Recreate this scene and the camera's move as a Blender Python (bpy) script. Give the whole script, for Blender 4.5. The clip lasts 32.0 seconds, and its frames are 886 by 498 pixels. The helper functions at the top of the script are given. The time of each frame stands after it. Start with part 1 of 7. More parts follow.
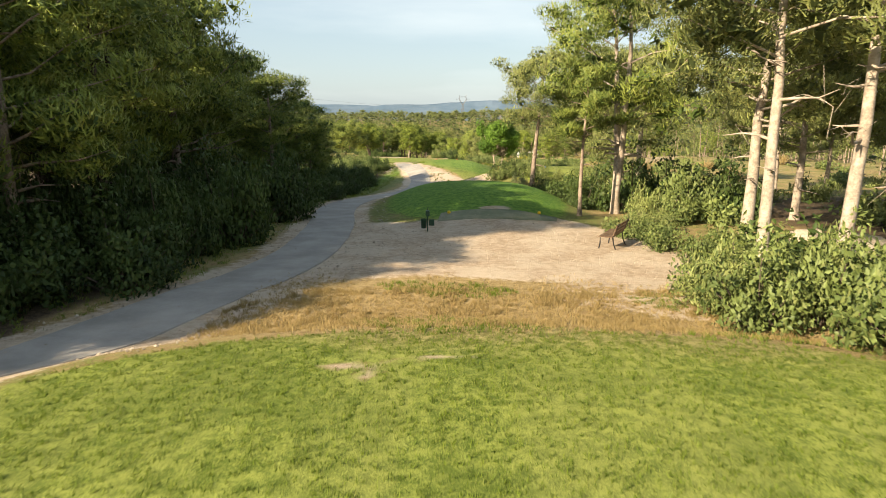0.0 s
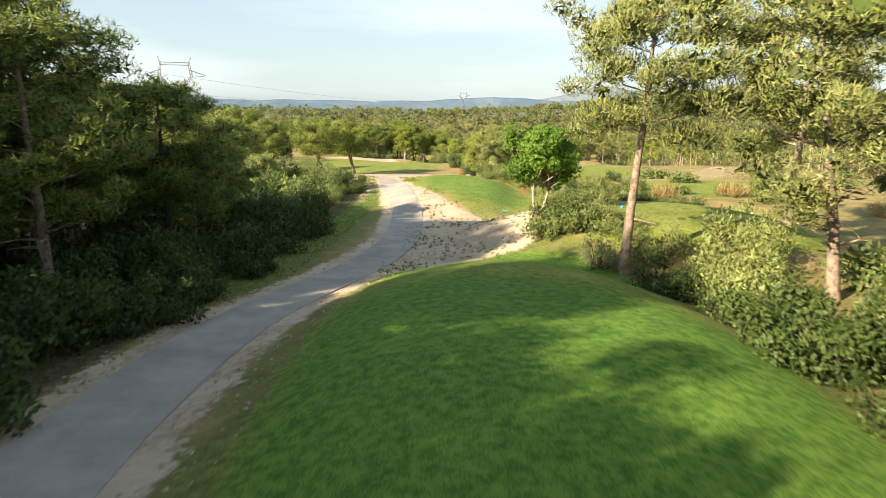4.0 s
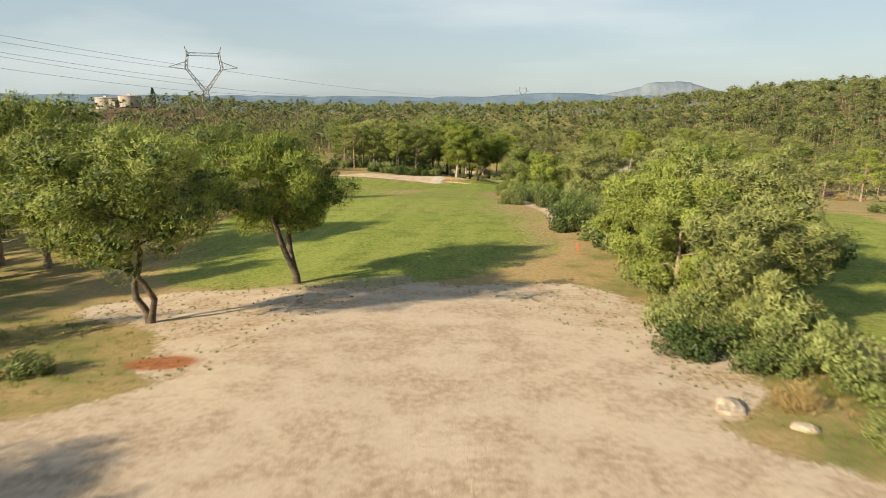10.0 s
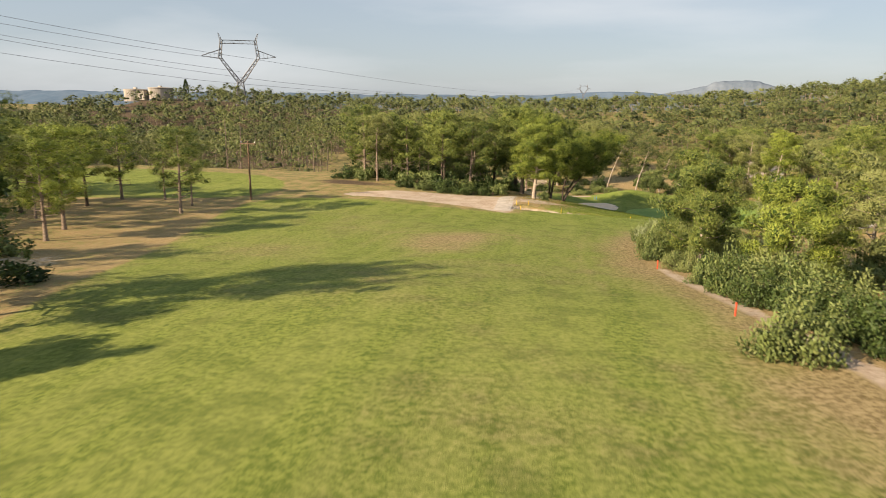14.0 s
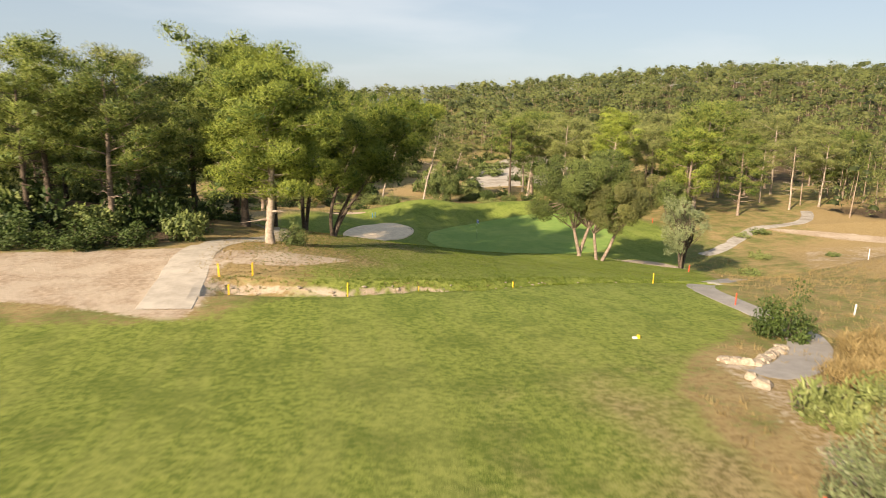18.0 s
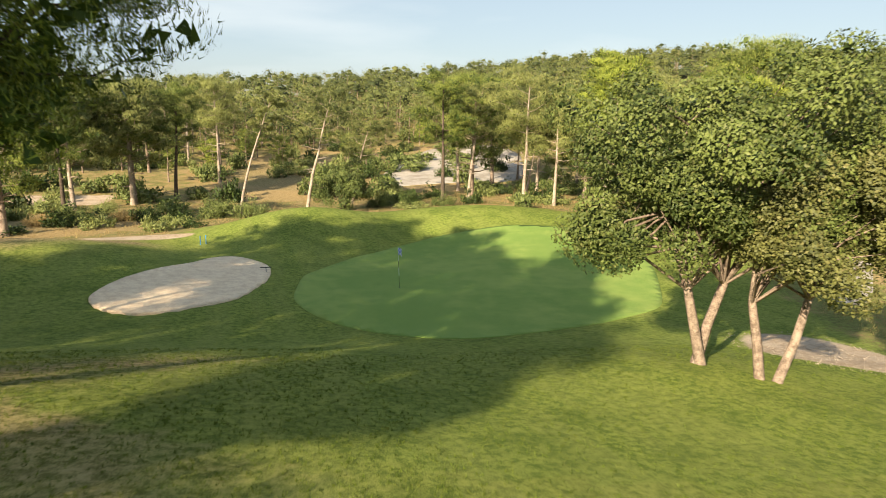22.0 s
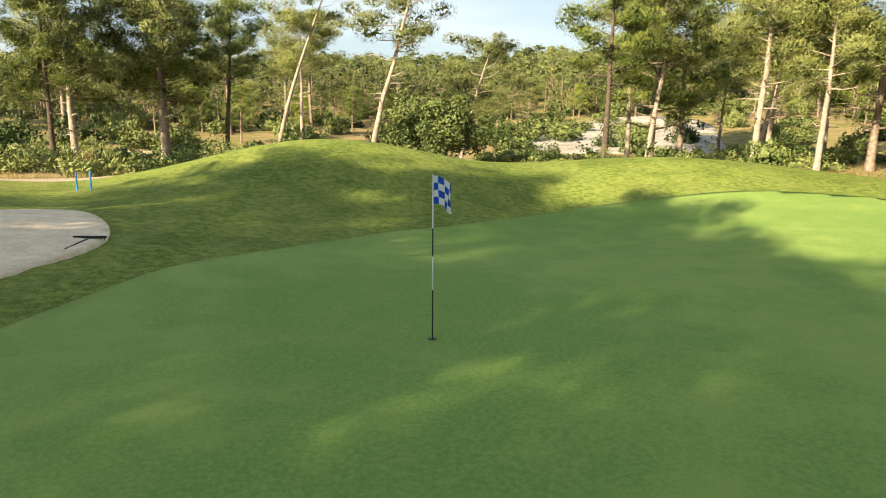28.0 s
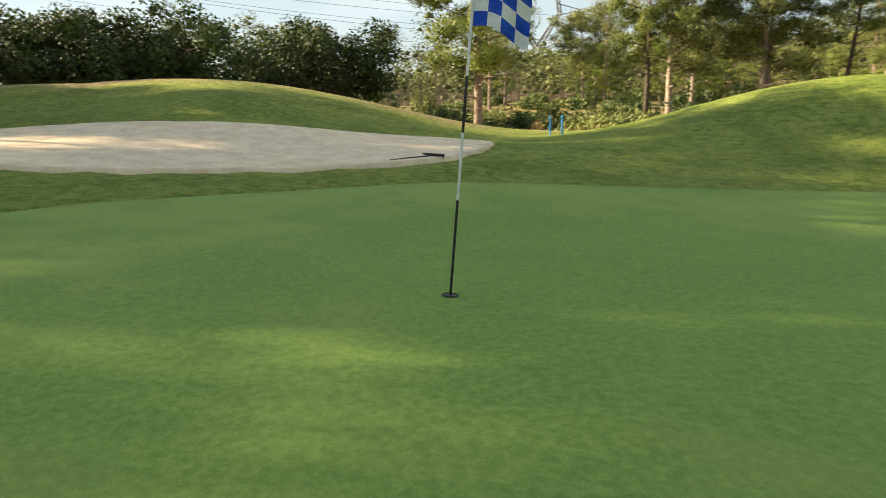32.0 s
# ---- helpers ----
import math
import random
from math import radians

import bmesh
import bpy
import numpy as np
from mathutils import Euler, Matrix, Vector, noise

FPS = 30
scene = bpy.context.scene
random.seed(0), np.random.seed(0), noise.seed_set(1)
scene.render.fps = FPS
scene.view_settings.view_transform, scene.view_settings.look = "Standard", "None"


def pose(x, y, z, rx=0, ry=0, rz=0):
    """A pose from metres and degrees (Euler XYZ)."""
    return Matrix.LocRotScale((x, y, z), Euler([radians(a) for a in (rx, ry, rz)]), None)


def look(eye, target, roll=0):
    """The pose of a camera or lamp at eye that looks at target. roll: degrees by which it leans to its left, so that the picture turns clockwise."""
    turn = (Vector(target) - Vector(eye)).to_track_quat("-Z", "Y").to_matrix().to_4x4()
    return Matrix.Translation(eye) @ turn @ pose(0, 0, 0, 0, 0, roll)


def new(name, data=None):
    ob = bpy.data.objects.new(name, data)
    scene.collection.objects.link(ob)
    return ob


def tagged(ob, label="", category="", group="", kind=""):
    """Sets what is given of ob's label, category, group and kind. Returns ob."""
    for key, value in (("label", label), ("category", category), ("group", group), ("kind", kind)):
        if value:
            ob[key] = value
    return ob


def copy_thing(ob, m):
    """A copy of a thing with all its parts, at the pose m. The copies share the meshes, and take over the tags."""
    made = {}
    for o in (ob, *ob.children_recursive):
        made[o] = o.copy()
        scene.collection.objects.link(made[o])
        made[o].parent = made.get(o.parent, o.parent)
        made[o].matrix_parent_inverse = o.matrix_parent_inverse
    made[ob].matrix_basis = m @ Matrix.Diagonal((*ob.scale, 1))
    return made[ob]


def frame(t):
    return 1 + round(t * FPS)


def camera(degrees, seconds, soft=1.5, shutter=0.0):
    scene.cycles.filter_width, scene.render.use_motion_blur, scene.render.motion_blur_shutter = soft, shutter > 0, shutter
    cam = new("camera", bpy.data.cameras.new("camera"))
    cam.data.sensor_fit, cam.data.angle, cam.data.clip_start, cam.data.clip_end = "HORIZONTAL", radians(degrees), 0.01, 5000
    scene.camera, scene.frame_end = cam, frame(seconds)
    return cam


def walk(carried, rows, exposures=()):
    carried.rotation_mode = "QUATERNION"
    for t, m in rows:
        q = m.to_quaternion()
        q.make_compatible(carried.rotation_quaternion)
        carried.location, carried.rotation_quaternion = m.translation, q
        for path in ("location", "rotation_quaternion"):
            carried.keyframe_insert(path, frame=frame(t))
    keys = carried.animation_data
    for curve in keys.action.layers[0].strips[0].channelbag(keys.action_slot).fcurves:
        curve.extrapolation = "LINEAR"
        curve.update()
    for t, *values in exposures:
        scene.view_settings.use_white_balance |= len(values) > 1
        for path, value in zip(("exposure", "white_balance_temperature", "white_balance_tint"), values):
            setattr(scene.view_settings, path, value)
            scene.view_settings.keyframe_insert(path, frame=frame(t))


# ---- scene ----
cam = camera(69.4, 32.0, soft=0.9, shutter=0.3)
PATH = [
    (0, (1.265, 4.679, 4.211), (1.208, 6.631, 3.78), 0.2),
    (0.5, (1.248, 6.459, 4.28), (1.188, 8.409, 3.841), 0.4),
    (1, (1.096, 8.447, 4.249), (1.042, 10.399, 3.815), 0.7),
    (1.5, (0.983, 10.851, 4.288), (0.929, 12.801, 3.849), 0.5),
    (2, (0.82, 13.504, 4.288), (0.771, 15.454, 3.846), 0.7),
    (2.5, (0.588, 16.546, 4.244), (0.549, 18.495, 3.799), 1.1),
    (4.5, (0.474, 32.354, 4.062), (0.417, 34.304, 3.623), 0.6),
    (5, (0.196, 36.393, 4.063), (0.147, 38.344, 3.625), 0.8),
    (5.5, (0.02, 40.74, 4.062), (-0.03, 42.69, 3.623), 0.8),
    (6, (-0.179, 45.246, 4.085), (-0.23, 47.196, 3.643), 0.6),
    (6.5, (-0.36, 49.872, 4.082), (-0.418, 51.82, 3.635), 0.5),
    (7, (-0.692, 55.101, 3.888), (-0.756, 57.049, 3.441), 0.6),
    (7.5, (-1.057, 60.324, 3.769), (-1.127, 62.273, 3.322), 0.7),
    (8, (-1.47, 65.771, 3.68), (-1.56, 67.718, 3.233), 0.7),
    (8.5, (-1.979, 71.396, 3.605), (-2.101, 73.341, 3.156), 0.7),
    (9, (-2.575, 77.26, 3.472), (-2.731, 79.202, 3.022), 0.7),
    (9.5, (-3.324, 83.185, 3.318), (-3.514, 85.124, 2.867), 0.7),
    (10, (-4.087, 89.183, 3.15), (-4.312, 91.118, 2.696), 0.4),
    (10.5, (-4.816, 95.051, 3.07), (-5.076, 96.981, 2.618), 0.7),
    (11, (-5.502, 101.152, 2.974), (-5.806, 103.075, 2.514), 0.0),
    (11.5, (-6.309, 106.914, 2.47), (-6.651, 108.831, 2.013), 0.3),
    (12, (-7.274, 112.531, 1.949), (-7.653, 114.441, 1.495), 0.8),
    (12.5, (-8.237, 118.06, 1.404), (-8.656, 119.963, 0.953), 1.0),
    (13, (-9.215, 123.568, 1.107), (-9.639, 125.469, 0.652), 0.7),
    (13.5, (-10.301, 129.163, 0.788), (-10.723, 131.063, 0.33), 0.7),
    (15.5, (-14.628, 153.575, -1.498), (-14.712, 155.522, -1.95), 1.0),
    (16, (-15.075, 159.447, -2.171), (-15.061, 161.396, -2.62), 1.2),
    (16.5, (-15.295, 165.379, -2.741), (-15.179, 167.324, -3.191), 0.9),
    (17, (-14.938, 170.92, -3.373), (-14.735, 172.858, -3.822), 0.9),
    (17.5, (-14.381, 176.372, -3.988), (-14.09, 178.301, -4.43), 1.0),
    (18, (-13.58, 181.802, -4.502), (-13.206, 183.717, -4.941), 1.0),
    (18.5, (-12.526, 187.182, -5.026), (-12.093, 189.085, -5.462), 1.0),
    (19, (-11.384, 192.47, -5.558), (-10.907, 194.364, -5.988), 1.0),
    (19.5, (-10.2, 197.518, -6.002), (-9.683, 199.402, -6.429), 1.0),
    (20, (-8.82, 202.419, -6.429), (-8.272, 204.295, -6.856), 0.9),
    (20.5, (-7.836, 206.651, -7.034), (-7.255, 208.518, -7.456), 0.7),
    (21, (-6.984, 210.027, -7.799), (-6.383, 211.888, -8.217), 0.7),
    (21.5, (-6.081, 213.075, -8.617), (-5.471, 214.932, -9.042), 0.7),
    (22, (-5.316, 215.952, -9.289), (-4.69, 217.802, -9.719), 0.5),
    (22.5, (-4.713, 218.553, -9.82), (-4.068, 220.397, -10.246), 0.6),
    (23, (-4.211, 221.114, -10.279), (-3.538, 222.95, -10.698), 1.0),
    (24, (-2.945, 225.196, -11.655), (-2.259, 227.03, -12.062), 1.1),
    (24.5, (-2.149, 227.35, -12.338), (-1.458, 229.182, -12.747), 0.9),
    (26.5, (0.686, 235.994, -14.69), (1.183, 237.894, -15.067), 0.9),
    (28, (2.34, 239.49, -15.625), (2.513, 241.437, -16.048), 0.9),
    (29, (3.56, 241.005, -16.376), (3.427, 242.952, -16.816), -0.1),
    (30, (4.637, 242.307, -16.956), (4.116, 244.187, -17.397), -0.3),
    (31, (5.407, 243.501, -17.165), (4.352, 245.141, -17.607), -1.1),
    (32, (6.072, 244.69, -17.294), (4.57, 245.937, -17.728), -1.6),
]
EXPOSURES = [(0, 1.3, 6900, 10), (2.5, 1.3, 6900, 10), (4.5, 1.52, 6900, 10), (6, 1.26, 6900, 10), (7.5, 1, 6900, 10), (9, 0.95, 6900, 10), (11, 0.98, 6900, 10), (13, 0.9, 6900, 16), (16, 0.95, 6900, 18), (19, 1.08, 6900, 15), (22, 1.2, 6900, 12), (24.5, 1.32, 6900, 10), (28, 1.44, 7000, 10), (32, 1.52, 7350, 10)]  # seconds, stops, kelvin, tint
walk(cam, [(t, look(eye, target, roll)) for t, eye, target, roll in PATH], EXPOSURES)

# ---- light ----
SUN_AZ = radians(228)          # clockwise from +y, where the sun stands
SUN_EL = radians(24.6)
world = bpy.data.worlds.new("world")
scene.world = world
world.use_nodes = True
wn, wl = world.node_tree.nodes, world.node_tree.links
wn.clear()
w_out = wn.new("ShaderNodeOutputWorld")
w_bg = wn.new("ShaderNodeBackground")
w_sky = wn.new("ShaderNodeTexSky")
w_sky.sky_type = "NISHITA"
w_sky.sun_disc = False
w_sky.sun_elevation, w_sky.sun_rotation = SUN_EL, SUN_AZ
w_sky.altitude, w_sky.air_density, w_sky.dust_density, w_sky.ozone_density = 200, 1.0, 0.9, 1.2
w_bg.inputs["Strength"].default_value = 0.088
# thin high cloud
w_co = wn.new("ShaderNodeTexCoord")
w_map = wn.new("ShaderNodeMapping")
w_map.inputs["Scale"].default_value = (1.2, 2.0, 7.0)
w_noise = wn.new("ShaderNodeTexNoise")
w_noise.inputs["Scale"].default_value, w_noise.inputs["Detail"].default_value = 1.6, 6
w_ramp = wn.new("ShaderNodeMapRange")
w_ramp.inputs["From Min"].default_value, w_ramp.inputs["From Max"].default_value = 0.46, 0.78
w_ramp.inputs["To Max"].default_value = 0.55
w_mix = wn.new("ShaderNodeMix")
w_mix.data_type = "RGBA"
w_mix.inputs[7].default_value = (4.9, 5.4, 5.6, 1)
w_haze = wn.new("ShaderNodeMix")
w_haze.data_type = "RGBA"
w_xyz = wn.new("ShaderNodeSeparateXYZ")
w_thin = wn.new("ShaderNodeMapRange")  # the haze thins towards the zenith
for k, v in (("From Min", 0.2), ("From Max", 0.75), ("To Min", 0.75), ("To Max", 0.12)):
    w_thin.inputs[k].default_value = v
wl.new(w_co.outputs["Generated"], w_xyz.inputs[0])
wl.new(w_xyz.outputs["Z"], w_thin.inputs["Value"])
wl.new(w_thin.outputs[0], w_haze.inputs[0])
w_haze.inputs[7].default_value = (2.5, 3.15, 3.65, 1)
wl.new(w_co.outputs["Generated"], w_map.inputs["Vector"])
wl.new(w_map.outputs[0], w_noise.inputs["Vector"])
wl.new(w_noise.outputs[0], w_ramp.inputs["Value"])
wl.new(w_ramp.outputs[0], w_mix.inputs[0])
wl.new(w_sky.outputs[0], w_haze.inputs[6])
wl.new(w_haze.outputs[2], w_mix.inputs[6])
wl.new(w_mix.outputs[2], w_bg.inputs["Color"])
wl.new(w_bg.outputs[0], w_out.inputs["Surface"])
sun = new("sun", bpy.data.lights.new("sun", "SUN"))
sun.data.energy, sun.data.angle, sun.data.color = 5.0, radians(0.55), (1.0, 0.87, 0.67)
sun_from = Vector((math.sin(SUN_AZ) * math.cos(SUN_EL), math.cos(SUN_AZ) * math.cos(SUN_EL), math.sin(SUN_EL)))
sun.matrix_world = look(sun_from * 50, (0, 0, 0))

# ---- materials ----
def material(name, rough=0.8, metal=0.0, spec=0.3):
    m = bpy.data.materials.new(name)
    m.use_nodes = True
    b = m.node_tree.nodes["Principled BSDF"]
    b.inputs["Roughness"].default_value, b.inputs["Metallic"].default_value = rough, metal
    b.inputs["Specular IOR Level"].default_value = spec
    return m, m.node_tree.nodes, m.node_tree.links, b


def noise_node(n, l, scale, detail=5, rough=0.6, coords=None):
    t = n.new("ShaderNodeTexNoise")
    t.inputs["Scale"].default_value, t.inputs["Detail"].default_value, t.inputs["Roughness"].default_value = scale, detail, rough
    if coords is not None:
        l.new(coords, t.inputs["Vector"])
    return t.outputs[0]


def mix_node(n, l, fac, a, b, blend="MIX"):
    m = n.new("ShaderNodeMix")
    m.data_type, m.blend_type = "RGBA", blend
    for socket, v in ((m.inputs[0], fac), (m.inputs[6], a), (m.inputs[7], b)):
        if isinstance(v, (float, int)):
            socket.default_value = v
        elif isinstance(v, tuple):
            socket.default_value = (*v, 1)
        else:
            l.new(v, socket)
    return m.outputs[2]


def math_node(n, l, op, a, b=0.0, clamp=False):
    m = n.new("ShaderNodeMath")
    m.operation, m.use_clamp = op, clamp
    for socket, v in zip(m.inputs, (a, b)):
        if isinstance(v, (float, int)):
            socket.default_value = v
        else:
            l.new(v, socket)
    return m.outputs[0]


def ramp_node(n, l, v, lo, hi, a=0.0, b=1.0):
    m = n.new("ShaderNodeMapRange")
    m.interpolation_type = "SMOOTHSTEP"
    for k, x in (("From Min", lo), ("From Max", hi), ("To Min", a), ("To Max", b)):
        m.inputs[k].default_value = x
    l.new(v, m.inputs["Value"])
    return m.outputs[0]


def bump_node(n, l, b, h, strength, dist):
    k = n.new("ShaderNodeBump")
    k.inputs["Strength"].default_value, k.inputs["Distance"].default_value = strength, dist
    l.new(h, k.inputs["Height"])
    l.new(k.outputs[0], b.inputs["Normal"])


def simple(name, lo, hi, scale=6.0, rough=0.8, metal=0.0, spec=0.3, bump_d=0.01, fine=40.0):
    """Two tones by coarse and fine noise, with relief."""
    m, n, l, b = material(name, rough, metal, spec)
    co = n.new("ShaderNodeTexCoord").outputs["Object"]
    a = noise_node(n, l, scale, 6, 0.65, co)
    f = noise_node(n, l, fine, 4, 0.6, co)
    v = math_node(n, l, "ADD", math_node(n, l, "MULTIPLY", a, 0.65), math_node(n, l, "MULTIPLY", f, 0.35))
    l.new(mix_node(n, l, ramp_node(n, l, v, 0.36, 0.64), lo, hi), b.inputs["Base Color"])
    if bump_d:
        bump_node(n, l, b, v, 0.6, bump_d)
    return m


def foliage(name, dark, light, warm, trans=0.13, rough=0.55, speck=0.4):
    """Leaves: tint runs from dark to light; a share of the tint turns warm; light passes through."""
    m, n, l, b = material(name, rough, 0.0, 0.25)
    t = n.new("ShaderNodeAttribute")
    t.attribute_name = "tint"
    info = n.new("ShaderNodeObjectInfo")
    fac = math_node(n, l, "ADD", t.outputs["Fac"], math_node(n, l, "MULTIPLY", math_node(n, l, "SUBTRACT", info.outputs["Random"], 0.5), 0.35), True)
    c = mix_node(n, l, fac, dark, light)
    c = mix_node(n, l, ramp_node(n, l, math_node(n, l, "FRACT", math_node(n, l, "MULTIPLY", t.outputs["Fac"], 7.3)), 0.72, 1.0, 0.0, speck), c, warm)
    l.new(c, b.inputs["Base Color"])
    tr = n.new("ShaderNodeBsdfTranslucent")
    l.new(mix_node(n, l, 0.5, c, light), tr.inputs["Color"])
    mx = n.new("ShaderNodeMixShader")
    mx.inputs[0].default_value = trans
    l.new(b.outputs[0], mx.inputs[1])
    l.new(tr.outputs[0], mx.inputs[2])
    l.new(mx.outputs[0], n["Material Output"].inputs["Surface"])
    return m


def ground_material():
    m, n, l, b = material("ground", 0.95, 0.0, 0.15)
    co = n.new("ShaderNodeTexCoord").outputs["Object"]

    def attr(name):
        a = n.new("ShaderNodeAttribute")
        a.attribute_name = name
        return a.outputs["Fac"]
    big, mid, small, tiny = (noise_node(n, l, s, d, 0.65, co) for s, d in ((0.09, 4), (0.55, 5), (5.0, 6), (36.0, 5)))
    edge = math_node(n, l, "ADD", math_node(n, l, "MULTIPLY", mid, 0.5), math_node(n, l, "MULTIPLY", small, 0.5))
    fleck = math_node(n, l, "ADD", math_node(n, l, "MULTIPLY", small, 0.5), math_node(n, l, "MULTIPLY", tiny, 0.5))

    def mask(name, soft=0.06, spread=1.0):
        v = math_node(n, l, "ADD", attr(name), math_node(n, l, "MULTIPLY", math_node(n, l, "SUBTRACT", edge, 0.5), spread))
        return ramp_node(n, l, v, 0.5 - soft, 0.5 + soft)
    # scrubland: straw, dry soil and green patches
    straw = mix_node(n, l, ramp_node(n, l, fleck, 0.38, 0.62), (0.24, 0.165, 0.065), (0.48, 0.35, 0.165))
    wild = mix_node(n, l, ramp_node(n, l, fleck, 0.4, 0.6), (0.09, 0.105, 0.028), (0.22, 0.23, 0.065))
    parch = math_node(n, l, "SUBTRACT", edge, math_node(n, l, "MULTIPLY", attr("dry"), 0.28))
    c = mix_node(n, l, ramp_node(n, l, parch, 0.42, 0.6), straw, wild)
    # litter under the pines
    litter = mix_node(n, l, ramp_node(n, l, fleck, 0.4, 0.62), (0.05, 0.034, 0.02), (0.17, 0.12, 0.07))
    c = mix_node(n, l, mask("litter", 0.15), c, litter)
    # bare earth, with pebbles and pale dust
    earth = mix_node(n, l, ramp_node(n, l, fleck, 0.36, 0.64), (0.31, 0.222, 0.138), (0.58, 0.452, 0.322))
    earth = mix_node(n, l, ramp_node(n, l, mid, 0.4, 0.62, 0.0, 0.6), earth, (0.6, 0.495, 0.365))
    c = mix_node(n, l, mask("soil", 0.09, 1.15), c, earth)
    red = mix_node(n, l, ramp_node(n, l, fleck, 0.4, 0.6), (0.24, 0.085, 0.035), (0.42, 0.17, 0.07))
    c = mix_node(n, l, mask("red", 0.2), c, red)
    # mown grass: lush to dry
    lush = mix_node(n, l, ramp_node(n, l, fleck, 0.41, 0.58), (0.1, 0.138, 0.019), (0.28, 0.312, 0.064))
    rich = mix_node(n, l, ramp_node(n, l, fleck, 0.41, 0.58), (0.055, 0.138, 0.017), (0.165, 0.27, 0.043))
    stretch = n.new("ShaderNodeMapping")
    stretch.inputs["Scale"].default_value = (1.0, 0.06, 1.0)
    l.new(co, stretch.inputs["Vector"])
    streak = noise_node(n, l, 0.9, 4, 0.6, stretch.outputs[0])
    lush = mix_node(n, l, ramp_node(n, l, streak, 0.4, 0.62, 0.0, 0.3), lush, (0.31, 0.315, 0.085))
    lush = mix_node(n, l, ramp_node(n, l, mid, 0.48, 0.64, 0.0, 0.45), lush, (0.085, 0.12, 0.018))
    lush = mix_node(n, l, ramp_node(n, l, attr("dry"), -0.7, -0.1, 1.0, 0.0), lush, rich)
    parched = mix_node(n, l, ramp_node(n, l, fleck, 0.41, 0.58), (0.16, 0.115, 0.042), (0.44, 0.334, 0.16))
    dryv = math_node(n, l, "ADD", attr("dry"), math_node(n, l, "MULTIPLY", math_node(n, l, "SUBTRACT", math_node(n, l, "ADD", math_node(n, l, "MULTIPLY", big, 0.55), math_node(n, l, "MULTIPLY", edge, 0.45)), 0.5), 1.5))
    lush = mix_node(n, l, ramp_node(n, l, dryv, 0.08, 0.62), lush, parched)
    c = mix_node(n, l, mask("grass", 0.1, 0.7), c, lush)
    l.new(c, b.inputs["Base Color"])
    bump_node(n, l, b, fleck, 0.8, 0.05)
    return m


def turf(name, dark, light, dry, scale=1.0, bump_d=0.012, stripes=0.0):
    m, n, l, b = material(name, 0.9, 0.0, 0.2)
    co = n.new("ShaderNodeTexCoord").outputs["Object"]
    big, mid, fine, tiny = (noise_node(n, l, s * scale, d, 0.62, co) for s, d in ((0.16, 4), (0.9, 5), (20.0, 5), (130.0, 3)))
    fleck = math_node(n, l, "ADD", math_node(n, l, "MULTIPLY", fine, 0.5), math_node(n, l, "MULTIPLY", tiny, 0.5))
    c = mix_node(n, l, ramp_node(n, l, fleck, 0.36, 0.64), dark, light)
    v = math_node(n, l, "ADD", math_node(n, l, "MULTIPLY", big, 0.6), math_node(n, l, "MULTIPLY", mid, 0.4))
    c = mix_node(n, l, ramp_node(n, l, v, 0.42, 0.64, 0.0, 0.75), c, dry)
    l.new(c, b.inputs["Base Color"])
    bump_node(n, l, b, fleck, 0.7, bump_d)
    return m


M_GROUND = ground_material()
M_GREEN = turf("putting_turf", (0.138, 0.238, 0.045), (0.25, 0.36, 0.08), (0.3, 0.375, 0.09), 1.0, 0.006)
M_TURF_MAT = turf("turf_mat", (0.13, 0.15, 0.085), (0.19, 0.205, 0.12), (0.3, 0.27, 0.17), 2.0, 0.004)
M_ASPHALT = simple("pale_asphalt", (0.28, 0.255, 0.218), (0.41, 0.372, 0.32), 0.8, 0.92, 0, 0.2, 0.006, 55)
M_CONCRETE = simple("worn_concrete", (0.42, 0.36, 0.28), (0.6, 0.53, 0.42), 1.2, 0.9, 0, 0.2, 0.005, 40)
M_SAND = simple("bunker_sand", (0.74, 0.555, 0.36), (0.93, 0.75, 0.51), 2.2, 0.95, 0, 0.1, 0.03, 14)
M_BARK = simple("pine_bark", (0.13, 0.095, 0.07), (0.36, 0.28, 0.21), 5.0, 0.95, 0, 0.1, 0.03, 22)
M_BARK_PALE = simple("pale_bark", (0.22, 0.175, 0.13), (0.47, 0.385, 0.3), 4.0, 0.95, 0, 0.1, 0.02, 20)
M_BARK_DARK = simple("dark_bark", (0.05, 0.04, 0.03), (0.15, 0.115, 0.085), 5.0, 0.95, 0, 0.1, 0.03, 22)
M_ROCK = simple("limestone", (0.27, 0.215, 0.15), (0.5, 0.42, 0.315), 2.5, 0.95, 0, 0.15, 0.04, 14)
M_CLIFF = simple("pale_quarry_face", (0.3, 0.262, 0.208), (0.51, 0.46, 0.385), 0.5, 0.95, 0, 0.1, 0.15, 3.0)
M_PINE = foliage("pine_needles", (0.04, 0.07, 0.015), (0.28, 0.33, 0.064), (0.36, 0.32, 0.085))
M_PINE_GREY = foliage("grey_pine_needles", (0.06, 0.078, 0.024), (0.31, 0.335, 0.1), (0.37, 0.33, 0.125))
M_PINE_BRIGHT = foliage("bright_pine_needles", (0.045, 0.08, 0.012), (0.36, 0.42, 0.064), (0.42, 0.41, 0.085))
M_CANOPY = foliage("far_pine_needles", (0.02, 0.032, 0.009), (0.2, 0.225, 0.064), (0.25, 0.235, 0.08), 0.14)
M_OAK = foliage("oak_leaves", (0.03, 0.05, 0.013), (0.165, 0.205, 0.05), (0.24, 0.235, 0.085))
